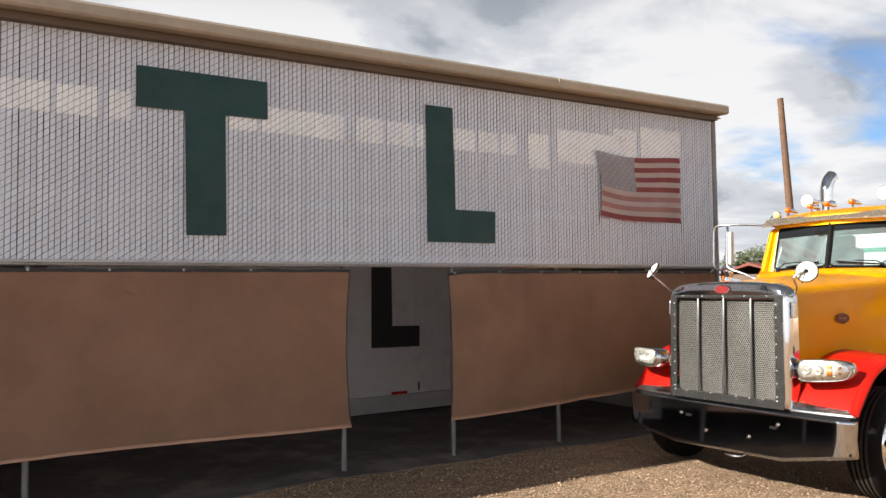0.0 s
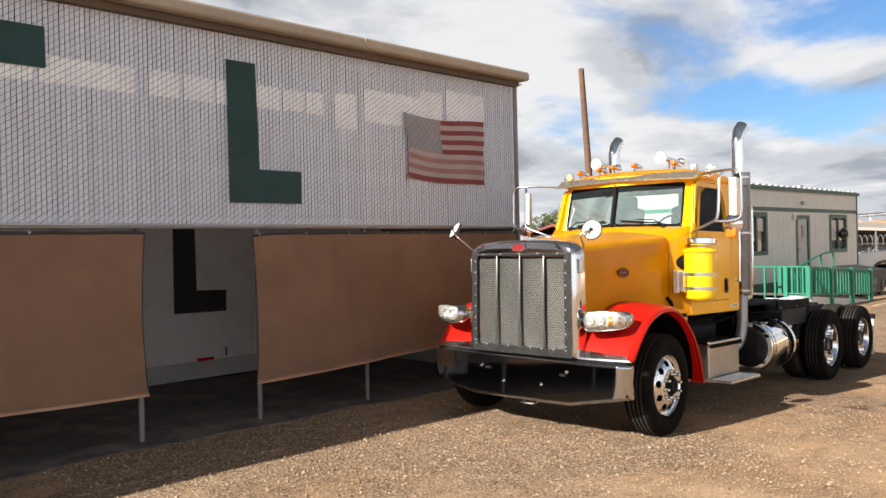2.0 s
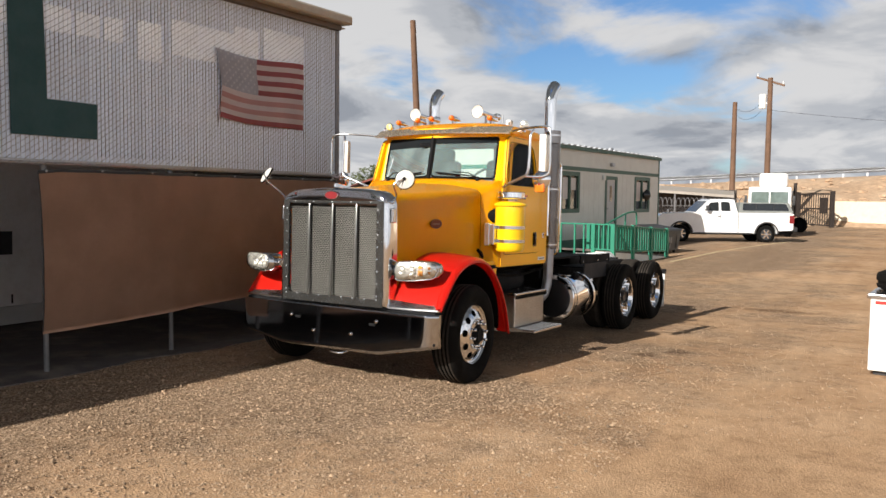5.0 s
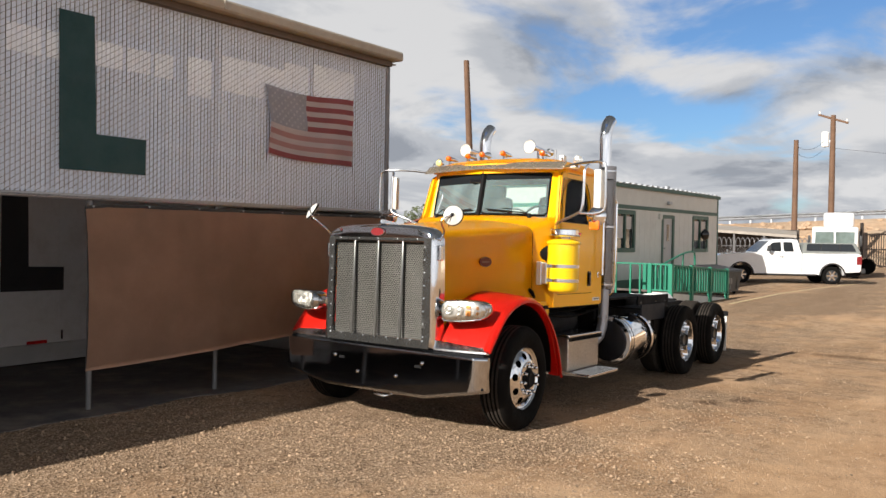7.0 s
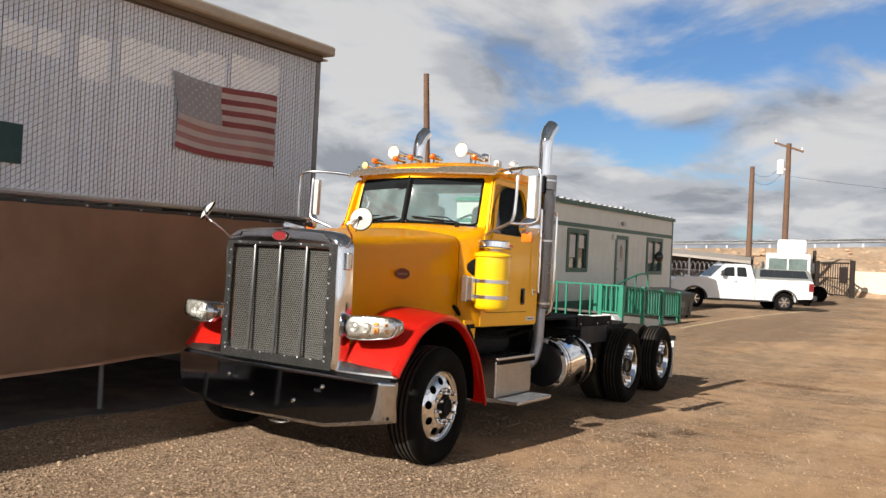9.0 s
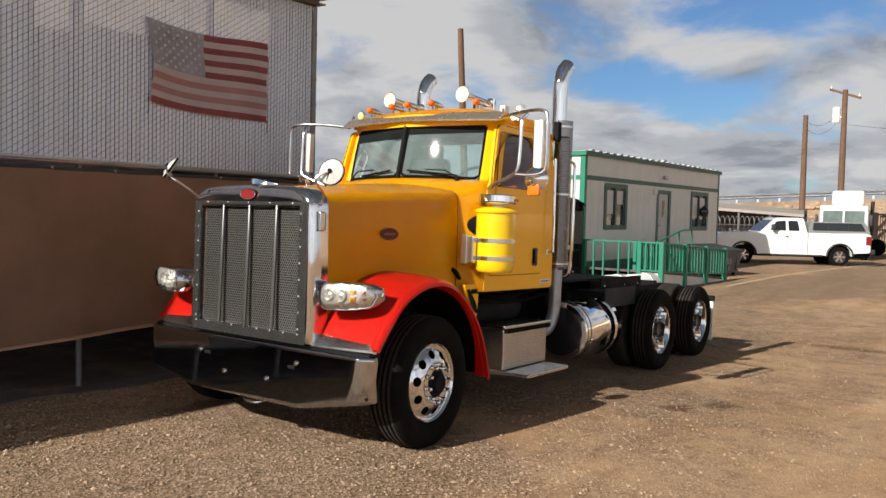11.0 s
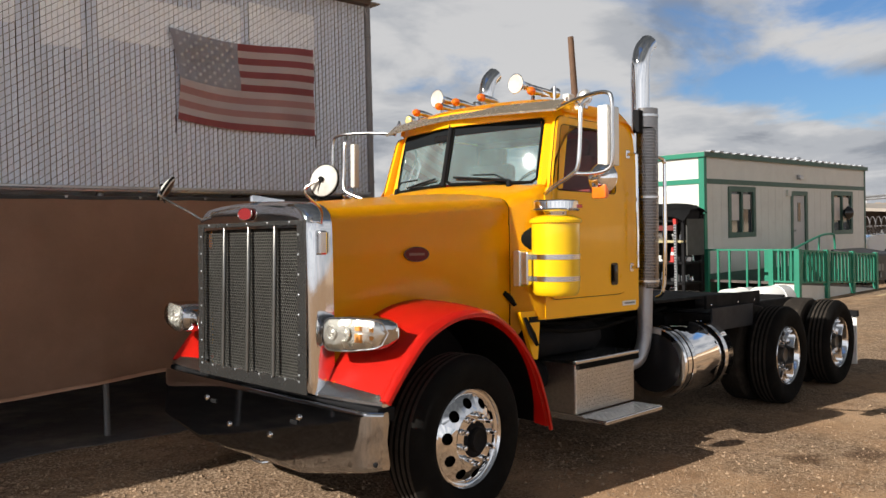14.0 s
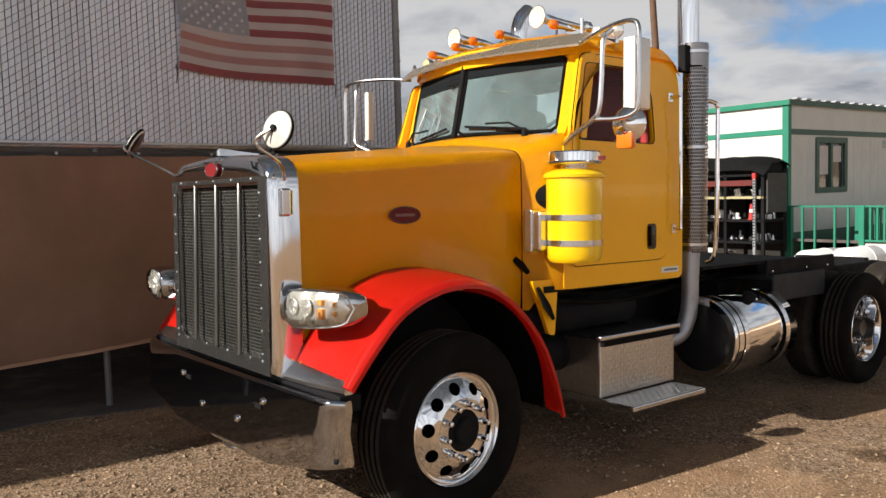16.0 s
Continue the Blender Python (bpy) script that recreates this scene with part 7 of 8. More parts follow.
def small_yard_things():
    # dark skip beside the ramp
    d = empty("dumpster", pose(27.45, 8.30, 0, 0, 0, -12) @ Matrix.Diagonal((0.8, 0.8, 0.80, 1)), None, "dark grey steel dumpster with a sloped lid beside the ramp", "dumpster")
    bm = NB()
    rings(bm, [[(-0.85, -0.5, 0.12), (0.85, -0.5, 0.12), (0.85, 0.5, 0.12), (-0.85, 0.5, 0.12)], [(-0.95, -0.62, 0.95), (0.95, -0.62, 0.95), (0.95, 0.62, 1.12), (-0.95, 0.62, 1.12)]])
    part("bin", bm, SKIP, d, "dark grey steel bin")
    bm = NB()
    rings(bm, [[(-0.97, -0.66, 0.95), (0.97, -0.66, 0.95), (0.97, 0.64, 1.13), (-0.97, 0.64, 1.13)], [(-0.96, -0.62, 1.02), (0.96, -0.62, 1.02), (0.96, 0.6, 1.2), (-0.96, 0.6, 1.2)]])
    part("lid", bm, PLASTIC, d, "black plastic lid")
    for x in (-0.6, 0.0, 0.6):
        part("rib", box(NB(), x - 0.03, x + 0.03, -0.60, -0.53, 0.2, 0.95, 0.01), SKIP, d)
    part("label_plate", box(NB(), -0.25, 0.15, -0.595, -0.585, 0.45, 0.68, 0.003), mat("worn_label", (0.22, 0.22, 0.21), 0.6), d, "faded label plate")
    for x, y in ((-0.7, -0.4), (0.7, -0.4), (-0.7, 0.4), (0.7, 0.4)):
        part("caster", lathe(NB(), (x, y - 0.03, 0.085), (0, 1, 0), [(0.085, 0), (0.085, 0.06)], 14), RUBBER, d, smooth=True)
    # parts rack against the office's sunny end
    r = empty("parts_rack", pose(21.2, 10.78, 0, 0, 0, -3), None, "steel shelf rack full of small parts under a dark tarp", "rack")
    for x in (-0.75, 0.0):
        for y in (-0.85, 0.05, 1.1):
            part("upright", box(NB(), x - 0.03, x + 0.03, y - 0.035, y + 0.035, -0.15, 1.95, 0.004), BLACK, r, "dark steel upright")
    pole = part("marked_post", box(NB(), -0.84, -0.79, -0.72, -0.66, -0.15, 1.86, 0.004), GALV, r, "pale notched post")
    for k in range(24):
        part("notch", box(NB(), -0.846, -0.838, -0.712, -0.668, 0.30 + k * 0.063, 0.326 + k * 0.063, 0.001), BLACK, pole)
    part("red_cap", box(NB(), -0.85, -0.78, -0.73, -0.65, 1.74, 1.87, 0.004), REDPAINT, r, "red post top")
    part("red_box", box(NB(), -0.80, -0.55, 0.55, 0.85, 1.52, 1.66, 0.01), REDPAINT, r, "small red box")
    part("red_strip", box(NB(), -0.80, -0.78, -0.65, 0.5, 1.60, 1.72, 0.004), mat("dull_red", (0.12, 0.015, 0.012), 0.7), r, "dull red strip")
    for z in (0.35, 0.82, 1.32, 1.80):
        part("shelf", box(NB(), -0.78, 0.03, -0.88, 1.12, z, z + 0.05, 0.004), mat("shelf_tan", (0.42, 0.36, 0.20), 0.7) if z == 1.32 else BLACK, r, "steel shelf")
    black_tarp = mat("black_tarp", (0.016, 0.016, 0.017), 0.8, spec=0.2, bump=0.2)
    bm = NB()
    loops = []
    for j in range(15):
        y = -0.98 + 2.2 * j / 14
        drop = 0.14 * max(0.0, 1 - j / 3.5) ** 2
        loops.append([(0.14 - 1.06 * q / 12, y + 0.02 * math.sin(q * 1.7), 2.24 - drop + 0.03 * noise.noise(Vector((q * 0.4, j * 0.5, 2))) - 0.30 * abs((q - 5) / 7) ** 2.6) for q in range(13)])
    rings(bm, loops, False)
    bmesh.ops.solidify(bm, geom=bm.faces[:], thickness=0.02)
    part("cover", bm, black_tarp, r, "sagging black cover", True)
    part("back_sheet", box(NB(), 0.05, 0.08, -0.9, 1.15, 0.15, 2.08, 0.006), black_tarp, r, "black sheet behind the shelves")
    part("load", box(NB(), -0.74, 0.02, -0.86, 1.12, 1.84, 2.10, 0.08), black_tarp, r, "covered load on the top shelf", True)
    part("side_sheet", box(NB(), -0.70, 0.04, -0.925, -0.89, 1.02, 1.86, 0.006), mat("sheet_grey", (0.06, 0.06, 0.055), 0.7), r, "dark grey end sheet")
    rng = random.Random(11)
    shades = [GALV, PLASTIC, STEEL, BLACK, WHITE, BLACK, PLASTIC, STEEL]
    for z in (0.40, 0.87, 1.37):
        y = -0.78
        while y < 1.0:
            w = rng.uniform(0.04, 0.11)
            h = rng.uniform(0.04, 0.20)
            m = rng.choice(shades)
            if rng.random() < 0.5:
                part("spare_part", lathe(NB(), (rng.uniform(-0.6, -0.2), y, z), (0, 0, 1), [(w * 0.4, 0), (w * 0.5, h * 0.3), (w * 0.3, h * 0.7), (w * 0.35, h)], 12), m, r, smooth=True)
            else:
                part("spare_part", obox(NB(), pose(rng.uniform(-0.6, -0.2), y, z + h / 2, rng.uniform(-15, 15), rng.uniform(-15, 15), rng.uniform(0, 90)), w, w * 1.2, h, 0.01), m, r)
            y += w * 0.9
    cone = part("traffic_cone", lathe(NB(), (-0.72, -0.56, 0.87), (0, 0, 1), [(0.09, 0), (0.09, 0.02), (0.065, 0.022), (0.03, 0.34), (0.015, 0.345)], 16), REDPAINT, r, "small red traffic cone", True)
    part("band", lathe(NB(), (-0.72, -0.56, 0.87), (0, 0, 1), [(0.0525, 0.16), (0.045, 0.23)], 16, (False, False)), WHITE, cone, "white band", True)
    # white drums lying by the ramp
    for x, y, a in ((17.25, 6.93, -14), (17.05, 7.42, -10)):
        t = empty("drum", pose(x, y, lie(x, y) + (0.52 if y < 7 else 0.48), 0, 0, a) @ Matrix.Diagonal((0.9, 0.86, 0.86, 1)), None, "white steel drum lying on dark timber blocks", "drum", "white drums")
        part("barrel", lathe(NB(), (0, 0, 0), (1, 0, 0), [(0.03, -0.02), (0.20, -0.015), (0.26, 0.0), (0.285, 0.04), (0.285, 0.55), (0.295, 0.56), (0.285, 0.58), (0.285, 0.85), (0.26, 0.89), (0.03, 0.91)], 28), WHITE, t, "white barrel", True)
        part("bung", lathe(NB(), (-0.02, 0, 0), (-1, 0, 0), [(0.07, 0), (0.07, 0.02), (0.05, 0.03), (0.01, 0.03)], 16), PLASTIC, t, smooth=True)
        for q in (0.2, 0.7):
            part("cradle", box(NB(), q - 0.03, q + 0.03, -0.2, 0.2, -0.60 if y < 7 else -0.56, -0.2, 0.01), PLASTIC, t)
    # white tool box with a tyre on it at the yard's open side
    b = empty("tool_box", pose(10.62, 0.15, lie(10.6, 0), 0, 0, -4), None, "white steel tool box with a red stripe standing on the dirt", "tool box")
    part("case", box(NB(), -0.62, 0.62, -0.75, 0.75, 0.06, 0.86, 0.015), WHITE, b, "white steel case")
    part("lip", box(NB(), -0.65, 0.65, -0.78, 0.78, 0.86, 0.91, 0.01), STEEL, b, "bright metal lip")
    part("stripe", box(NB(), -0.628, -0.62, -0.70, 0.70, 0.80, 0.835, 0.001), REDPAINT, b, "red stripe")
    for x in (-0.5, 0.5):
        part("skid", box(NB(), x - 0.06, x + 0.06, -0.7, 0.7, -0.03, 0.06), PLASTIC, b)
    t = empty("spare_tyre", pose(10.68, 0.42, 1.02 + lie(10.6, 0), 90, 0, 0), None, "worn black tyre lying on the tool box", "tyre")
    part("tyre", lathe(NB(), (0, -0.11, 0), (0, 1, 0), [(0.28, 0.02), (0.42, 0.0), (0.49, 0.03), (0.5, 0.06), (0.485, 0.07), (0.485, 0.10), (0.5, 0.11), (0.5, 0.16), (0.49, 0.19), (0.42, 0.22), (0.28, 0.20)], 48, (False, False)), RUBBER, t, smooth=True)


small_yard_things()


def gate_tyre():
    t = empty("worn_tyre", pose(50.0, 6.6, lie(50.0, 6.6) + 0.43, 0, 0, 78), None, "worn black tyre standing upright near the gate", "tyre")
    part("tread", lathe(NB(), (0, -0.12, 0), (0, 1, 0), [(0.25, 0.02), (0.38, 0.0), (0.44, 0.03), (0.45, 0.07), (0.45, 0.17), (0.44, 0.21), (0.38, 0.24), (0.25, 0.22)], 40, (False, False)), RUBBER, t, "worn black tread", True)
    part("rim", lathe(NB(), (0, -0.03, 0), (0, 1, 0), [(0.26, -0.04), (0.24, 0.0), (0.10, 0.02), (0.02, 0.02)], 24), BLACK, t, "dark steel rim", True)


gate_tyre()


def car_wheel(parent, x, y, s, r=0.38):
    w = empty("wheel", pose(x, y, r, 0, 0, 0 if s < 0 else 180), parent)
    part("tyre", lathe(NB(), (0, 0, 0), (0, 1, 0), [(0.22, 0.03), (0.30, 0.0), (r - 0.03, 0.01), (r, 0.05), (r, 0.22), (r - 0.03, 0.26), (0.22, 0.25)], 36, (True, True)), RUBBER, w, "black tyre", True)
    rim = part("rim", lathe(NB(), (0, 0, 0), (0, 1, 0), [(0.235, 0.02), (0.225, 0.01), (0.215, 0.03), (0.20, 0.05), (0.02, 0.05)], 30), PLASTIC, w, "wheel rim", True)
    for k in range(6):
        a = 2 * math.pi * k / 6
        part("spoke", obox(NB(), Matrix.Rotation(a, 4, "Y") @ Matrix.Translation((0.115, 0.03, 0)), 0.20, 0.03, 0.065, 0.008), ALU, rim)
    part("cap", lathe(NB(), (0, 0.01, 0), (0, 1, 0), [(0.03, -0.008), (0.05, 0), (0.055, 0.02)], 14), ALU, rim, smooth=True)


def pickup():
    """A long white pickup; local x runs from the front axle to the rear, its near side at -y."""
    m = pose(34.9, 9.44, 0.0, 0, 0, math.degrees(math.atan2(-3.17, 1.74)))
    root = empty("pickup_truck", m, None, "white extended-cab pickup with a dark bed cap parked across the yard", "pickup truck")
    W = 2.0
    y0, y1 = 0.0, W      # near side at y0

    # lower body: outline in side view with wheel arches, drawn through the width in three plates
    def arch(cx, r=0.47, n=10):
        return [(cx + r * math.cos(a), 0.40 + r * math.sin(a)) for a in (math.pi - math.pi * k / n for k in range(n + 1))]
    side = [(-0.95, 0.55), (-0.50, 0.48)] + arch(0.0) + [(0.55, 0.42), (3.05, 0.42)] + arch(3.645) + [(4.15, 0.52), (4.75, 0.55), (4.80, 0.62), (4.80, 1.26), (4.72, 1.30), (2.42, 1.30), (2.42, 1.32), (0.62, 1.30), (-0.1, 1.275), (-0.78, 1.225), (-0.95, 1.14), (-1.0, 0.88)]
    bm = NB()
    loops = []
    for y, q in ((y0, 0.985), (y0 + 0.05, 1.0), (y1 - 0.05, 1.0), (y1, 0.985)):
        loops.append([(1.9 + (x - 1.9) * q, y, 0.85 + (z - 0.85) * q) for x, z in side])
    rings(bm, loops)
    part("body", bm, CARWHITE, root, "white body sides, hood and bed")
    cabp = [(0.62, 1.27), (1.18, 1.80), (1.35, 1.86), (2.10, 1.87), (2.30, 1.84), (2.42, 1.30)]
    bm = NB()
    rings(bm, [[(x, y0 + 0.07 + max(0, z - 1.3) * 0.28, z) for x, z in cabp], [(x, y0 + 0.11 + max(0, z - 1.3) * 0.28, z + 0.01) for x, z in cabp], [(x, y1 - 0.11 - max(0, z - 1.3) * 0.28, z + 0.01) for x, z in cabp], [(x, y1 - 0.07 - max(0, z - 1.3) * 0.28, z) for x, z in cabp]])
    part("cab", bm, CARWHITE, root, "white extended cab")
    capp = [(2.46, 1.30), (2.54, 1.74), (4.60, 1.74), (4.78, 1.32)]
    bm = NB()
    rings(bm, [[(x, y0 + 0.05 + max(0, z - 1.3) * 0.20, z) for x, z in capp], [(x, y1 - 0.05 - max(0, z - 1.3) * 0.20, z) for x, z in capp]])
    part("bed_cap", bm, mat("cap_grey", (0.20, 0.21, 0.20), 0.4, vary=0.1), root, "dark grey bed cap")
    for s, yy in ((-1, y0), (1, y1)):
        def on(z, o=0.006):
            return yy - s * (0.07 + max(0, z - 1.3) * 0.28) + s * o
        for pts in ([(1.0, 1.38), (1.27, 1.72), (1.62, 1.76), (1.62, 1.36)], [(1.72, 1.36), (1.72, 1.76), (2.08, 1.75), (2.13, 1.36)]):
            pts = round_poly(pts, 0.05)
            part("side_window", slab(NB(), pts, lambda u, v, w: (u, on(v) + s * w, v), 0.006), CARGLASS, root, "dark side window")
        pts = round_poly([(2.62, 1.40), (2.66, 1.70), (4.46, 1.70), (4.60, 1.40)], 0.05)
        part("cap_window", slab(NB(), pts, lambda u, v, w: (u, yy - s * (0.05 + max(0, v - 1.3) * 0.2) + s * (0.006 + w), v), 0.006), CARGLASS, root, "long dark cap window")
        for x in (3.2, 3.95):
            part("window_bar", box(NB(), x - 0.015, x + 0.015, yy - s * 0.10 + s * 0.02, yy - s * 0.10 + s * 0.032, 1.40, 1.70), PLASTIC, root)
        for cx in (0.0, 3.645):
            bm = tube(NB(), [(cx + 0.49 * math.cos(a), yy + s * 0.01, 0.40 + 0.49 * math.sin(a)) for a in (math.pi - math.pi * k / 14 for k in range(15))], 0.035, 6)
            part("arch_trim", bm, PLASTIC, root, "dark wheel arch", True)
        part("mirror", box(NB(), 1.02, 1.14, yy + s * 0.02, yy + s * 0.22, 1.36, 1.60, 0.03), PLASTIC, root, "black door mirror", True)
        part("door_handle", box(NB(), 1.55, 1.70, yy + s * 0.0, yy + s * 0.02, 1.12, 1.15, 0.005), PLASTIC, root)
        part("sill", box(NB(), 0.6, 3.0, yy - s * 0.04, yy + s * 0.03, 0.38, 0.44, 0.01), PLASTIC, root, "dark sill")
        part("tail_lamp", box(NB(), 4.60, 4.80, yy - s * 0.02, yy + s * 0.008, 0.86, 1.20, 0.01), mat("tail_red", (0.20, 0.012, 0.014), 0.3), root, "dark red tail lamp")
        part("head_lamp", box(NB(), -0.97, -0.70, yy - s * 0.25, yy + s * 0.004, 0.92, 1.08, 0.02), WHITE, root, "head lamp")
        part("seam", box(NB(), 1.665, 1.675, yy + s * 0.0, yy + s * 0.004, 0.46, 1.30), PLASTIC, root)
        part("seam", box(NB(), 2.425, 2.445, yy + s * -0.004, yy + s * 0.004, 0.46, 1.30), PLASTIC, root)
    bm = NB()
    rings(bm, [[(0.66, y0 + 0.12, 1.31), (0.66, y1 - 0.12, 1.31)], [(1.15, y0 + 0.26, 1.775), (1.15, y1 - 0.26, 1.775)]], False)
    bmesh.ops.translate(bm, verts=bm.verts[:], vec=(-0.012, 0, 0.012))
    part("windshield", bm, CARGLASS, root, "dark windshield")
    part("front_bumper", box(NB(), -1.05, -0.90, y0 + 0.05, y1 - 0.05, 0.48, 0.74, 0.04), CHROME, root, "front bumper", True)
    part("grille", box(NB(), -1.0, -0.95, y0 + 0.3, y1 - 0.3, 0.76, 1.06, 0.02), PLASTIC, root)
    part("rear_bumper", box(NB(), 4.80, 4.98, y0 + 0.05, y1 - 0.05, 0.50, 0.70, 0.03), PLASTIC, root, "dark rear bumper", True)
    for x in (0.0, 3.645):
        car_wheel(root, x, y0 + 0.01, -1)
        car_wheel(root, x, y1 - 0.01, 1)
    part("underbody", box(NB(), -0.7, 4.7, y0 + 0.25, y1 - 0.25, 0.34, 0.6), BLACK, root)


pickup()


def step_van():
    root = empty("box_truck", pose(42.6, 7.1, 0, 0, 0, -84), None, "white cab-over box truck with a roof box behind the pickup", "truck")
    # local: faces -y; x across
    part("cab", box(NB(), -1.0, 1.0, 0, 1.6, 0.75, 2.52, 0.10, 3), CARWHITE, root, "white cab", True)
    part("windshield", box(NB(), -0.86, -0.03, -0.012, 0.05, 1.62, 2.28, 0.02), VANGLASS, root, "split windshield pane")
    part("windshield", box(NB(), 0.03, 0.86, -0.012, 0.05, 1.62, 2.28, 0.02), VANGLASS, root, "split windshield pane")
    part("roof_box", box(NB(), -0.52, 0.80, 0.15, 1.5, 2.52, 3.20, 0.12, 3), CARWHITE, root, "white roof air box", True)
    part("body", box(NB(), -1.05, 1.05, 1.7, 6.2, 0.9, 2.35, 0.03), WHITE, root, "low white body")
    part("stack", rod(NB(), (1.12, 1.5, 1.0), (1.12, 1.5, 2.75), 0.08, 12), RUST, root, "rusty exhaust", True)
    part("bumper", box(NB(), -1.05, 1.05, -0.12, 0.05, 0.45, 0.75, 0.04), STEEL, root, "bumper", True)
    for s in (-1, 1):
        part("mirror", box(NB(), s * 1.12 - 0.06, s * 1.12 + 0.06, 0.05, 0.12, 1.6, 2.1, 0.02), PLASTIC, root, "mirror", True)
        for y in (0.9, 4.8):
            part("wheel", lathe(NB(), (s * 0.72, y, 0.48), (s, 0, 0), [(0.2, 0), (0.45, 0.0), (0.48, 0.04), (0.48, 0.26), (0.45, 0.3), (0.25, 0.3), (0.1, 0.24)], 28), RUBBER, root, "wheel", True)
        part("head_lamp", lathe(NB(), (s * 0.75, -0.0, 1.1), (0, -1, 0), [(0.1, 0), (0.1, 0.02), (0.02, 0.03)], 16), WHITE, root, smooth=True)


step_van()


def gate_and_bank():
    g = empty("gate", pose(61.0, 5.9, 0, 0, 0, 212.5), None, "dark brown steel picket gate standing open", "gate")
    n = 15
    Lg = 5.0
    for k in range(n + 1):
        part("picket", box(NB(), -Lg * k / n - 0.022, -Lg * k / n + 0.022, -0.022, 0.022, 0.1, 2.45), RUST, g)
    for z in (0.15, 1.3, 2.35):
        part("rail", box(NB(), -Lg, 0.0, -0.035, 0.035, z - 0.05, z + 0.05), RUST, g, "rail")
    part("gate_post", box(NB(), -0.16, 0.10, -0.13, 0.13, 0, 2.55, 0.01), RUST, g, "thick gate post")
    part("gate_post", box(NB(), -Lg - 0.13, -Lg + 0.13, -0.13, 0.13, 0, 2.5, 0.01), RUST, g, "thick gate post")
    part("lock_box", box(NB(), -1.7, -0.7, -0.06, 0.06, 1.0, 2.1, 0.01), RUST, g, "lock plate")
    # pale low wall and the sandy bank of the raised road
    bm = NB()
    P0, P1 = Vector((64.3, 6.25, 0)), Vector((60.0, -40.0, 0))
    d = (P1 - P0).normalized()
    nrm = Vector((-d.y, d.x, 0))
    if nrm.x < 0:
        nrm = -nrm
    rings(bm, [[p, p + Vector((0, 0, 1.85)), p + nrm * 0.25 + Vector((0, 0, 1.85)), p + nrm * 0.25] for p in (P0, P1)])
    part("low_wall", bm, PALEWALL, None, "pale sunlit block wall along the yard", False, "wall", "structure")
    bm = NB()
    loops = []
    rng = random.Random(4)
    n = 60
    for k in range(n + 1):
        t = k / n
        y = 60 - 130 * t
        x = 79 + (y - 20) * 0.03 if y > 10 else 78.7 - (10 - y) * 0.12
        z = 4.42 - (y - 14) * 0.042 if y > -10 else 5.43
        loop = []
        for q in range(11):
            f = q / 10
            loop.append((x - 15 * (1 - f) + rng.uniform(-0.25, 0.25) * (0 < q < 10), y, (z - 0.75) * f ** 0.9 + 0.45 * noise.noise(Vector((x * 0.1 + f * 3, y * 0.25, 0.3 * q))) * (0 < q < 10)))
        loop.append((x + 3, y, z - 0.75))
        loop.append((x + 400, y * 3, z - 0.6))
        loops.append(loop)
    rings(bm, loops, False)
    part("embankment", bm, SAND, None, "sandy stony bank of the raised road", True, "bank", "structure")
    # stones on the bank
    bm = NB()
    for k in range(900):
        y = rng.uniform(-30, 40)
        f = rng.uniform(0.1, 0.98)
        x = 79 + (y - 20) * 0.03 if y > 10 else 78.7 - (10 - y) * 0.12
        z = 4.42 - (y - 14) * 0.042 if y > -10 else 5.43
        s = rng.uniform(0.12, 0.38)
        bmesh.ops.create_icosphere(bm, subdivisions=1, radius=s, matrix=Matrix.Translation((x - 15 * (1 - f), y, (z - 0.75) * f ** 0.9)) @ Matrix.Diagonal((1, 1.3, 0.6, 1)) @ Matrix.Rotation(rng.uniform(0, 6), 4, "Z"))
    part("stones", bm, SAND, None, "scattered tan stones on the bank", False, "stones", "stuff")
    # guard rail
    gr = empty("guard_rail", None, None, "grey steel guard rail along the raised road", "guard rail")

    def top(y):
        x = 79 + (y - 20) * 0.03 if y > 10 else 78.7 - (10 - y) * 0.12
        return x, (4.42 - (y - 14) * 0.042 if y > -10 else 5.43)
    loops = []
    for k in range(66):
        y = 58 - 1.9 * k
        x, z = top(y)
        loops.append([(x - 0.1, y, z - 0.42), (x - 0.16, y, z - 0.33), (x - 0.1, y, z - 0.22), (x - 0.16, y, z - 0.1), (x - 0.1, y, z)])
        part("rail_post", box(NB(), x - 0.06, x + 0.1, y - 0.08, y + 0.08, z - 0.85, z + 0.02), GALV, gr)
    bm = NB()
    rings(bm, loops, False)
    bmesh.ops.solidify(bm, geom=bm.faces[:], thickness=0.02)
    part("beam", bm, GALV, gr, "corrugated steel beam")


gate_and_bank()


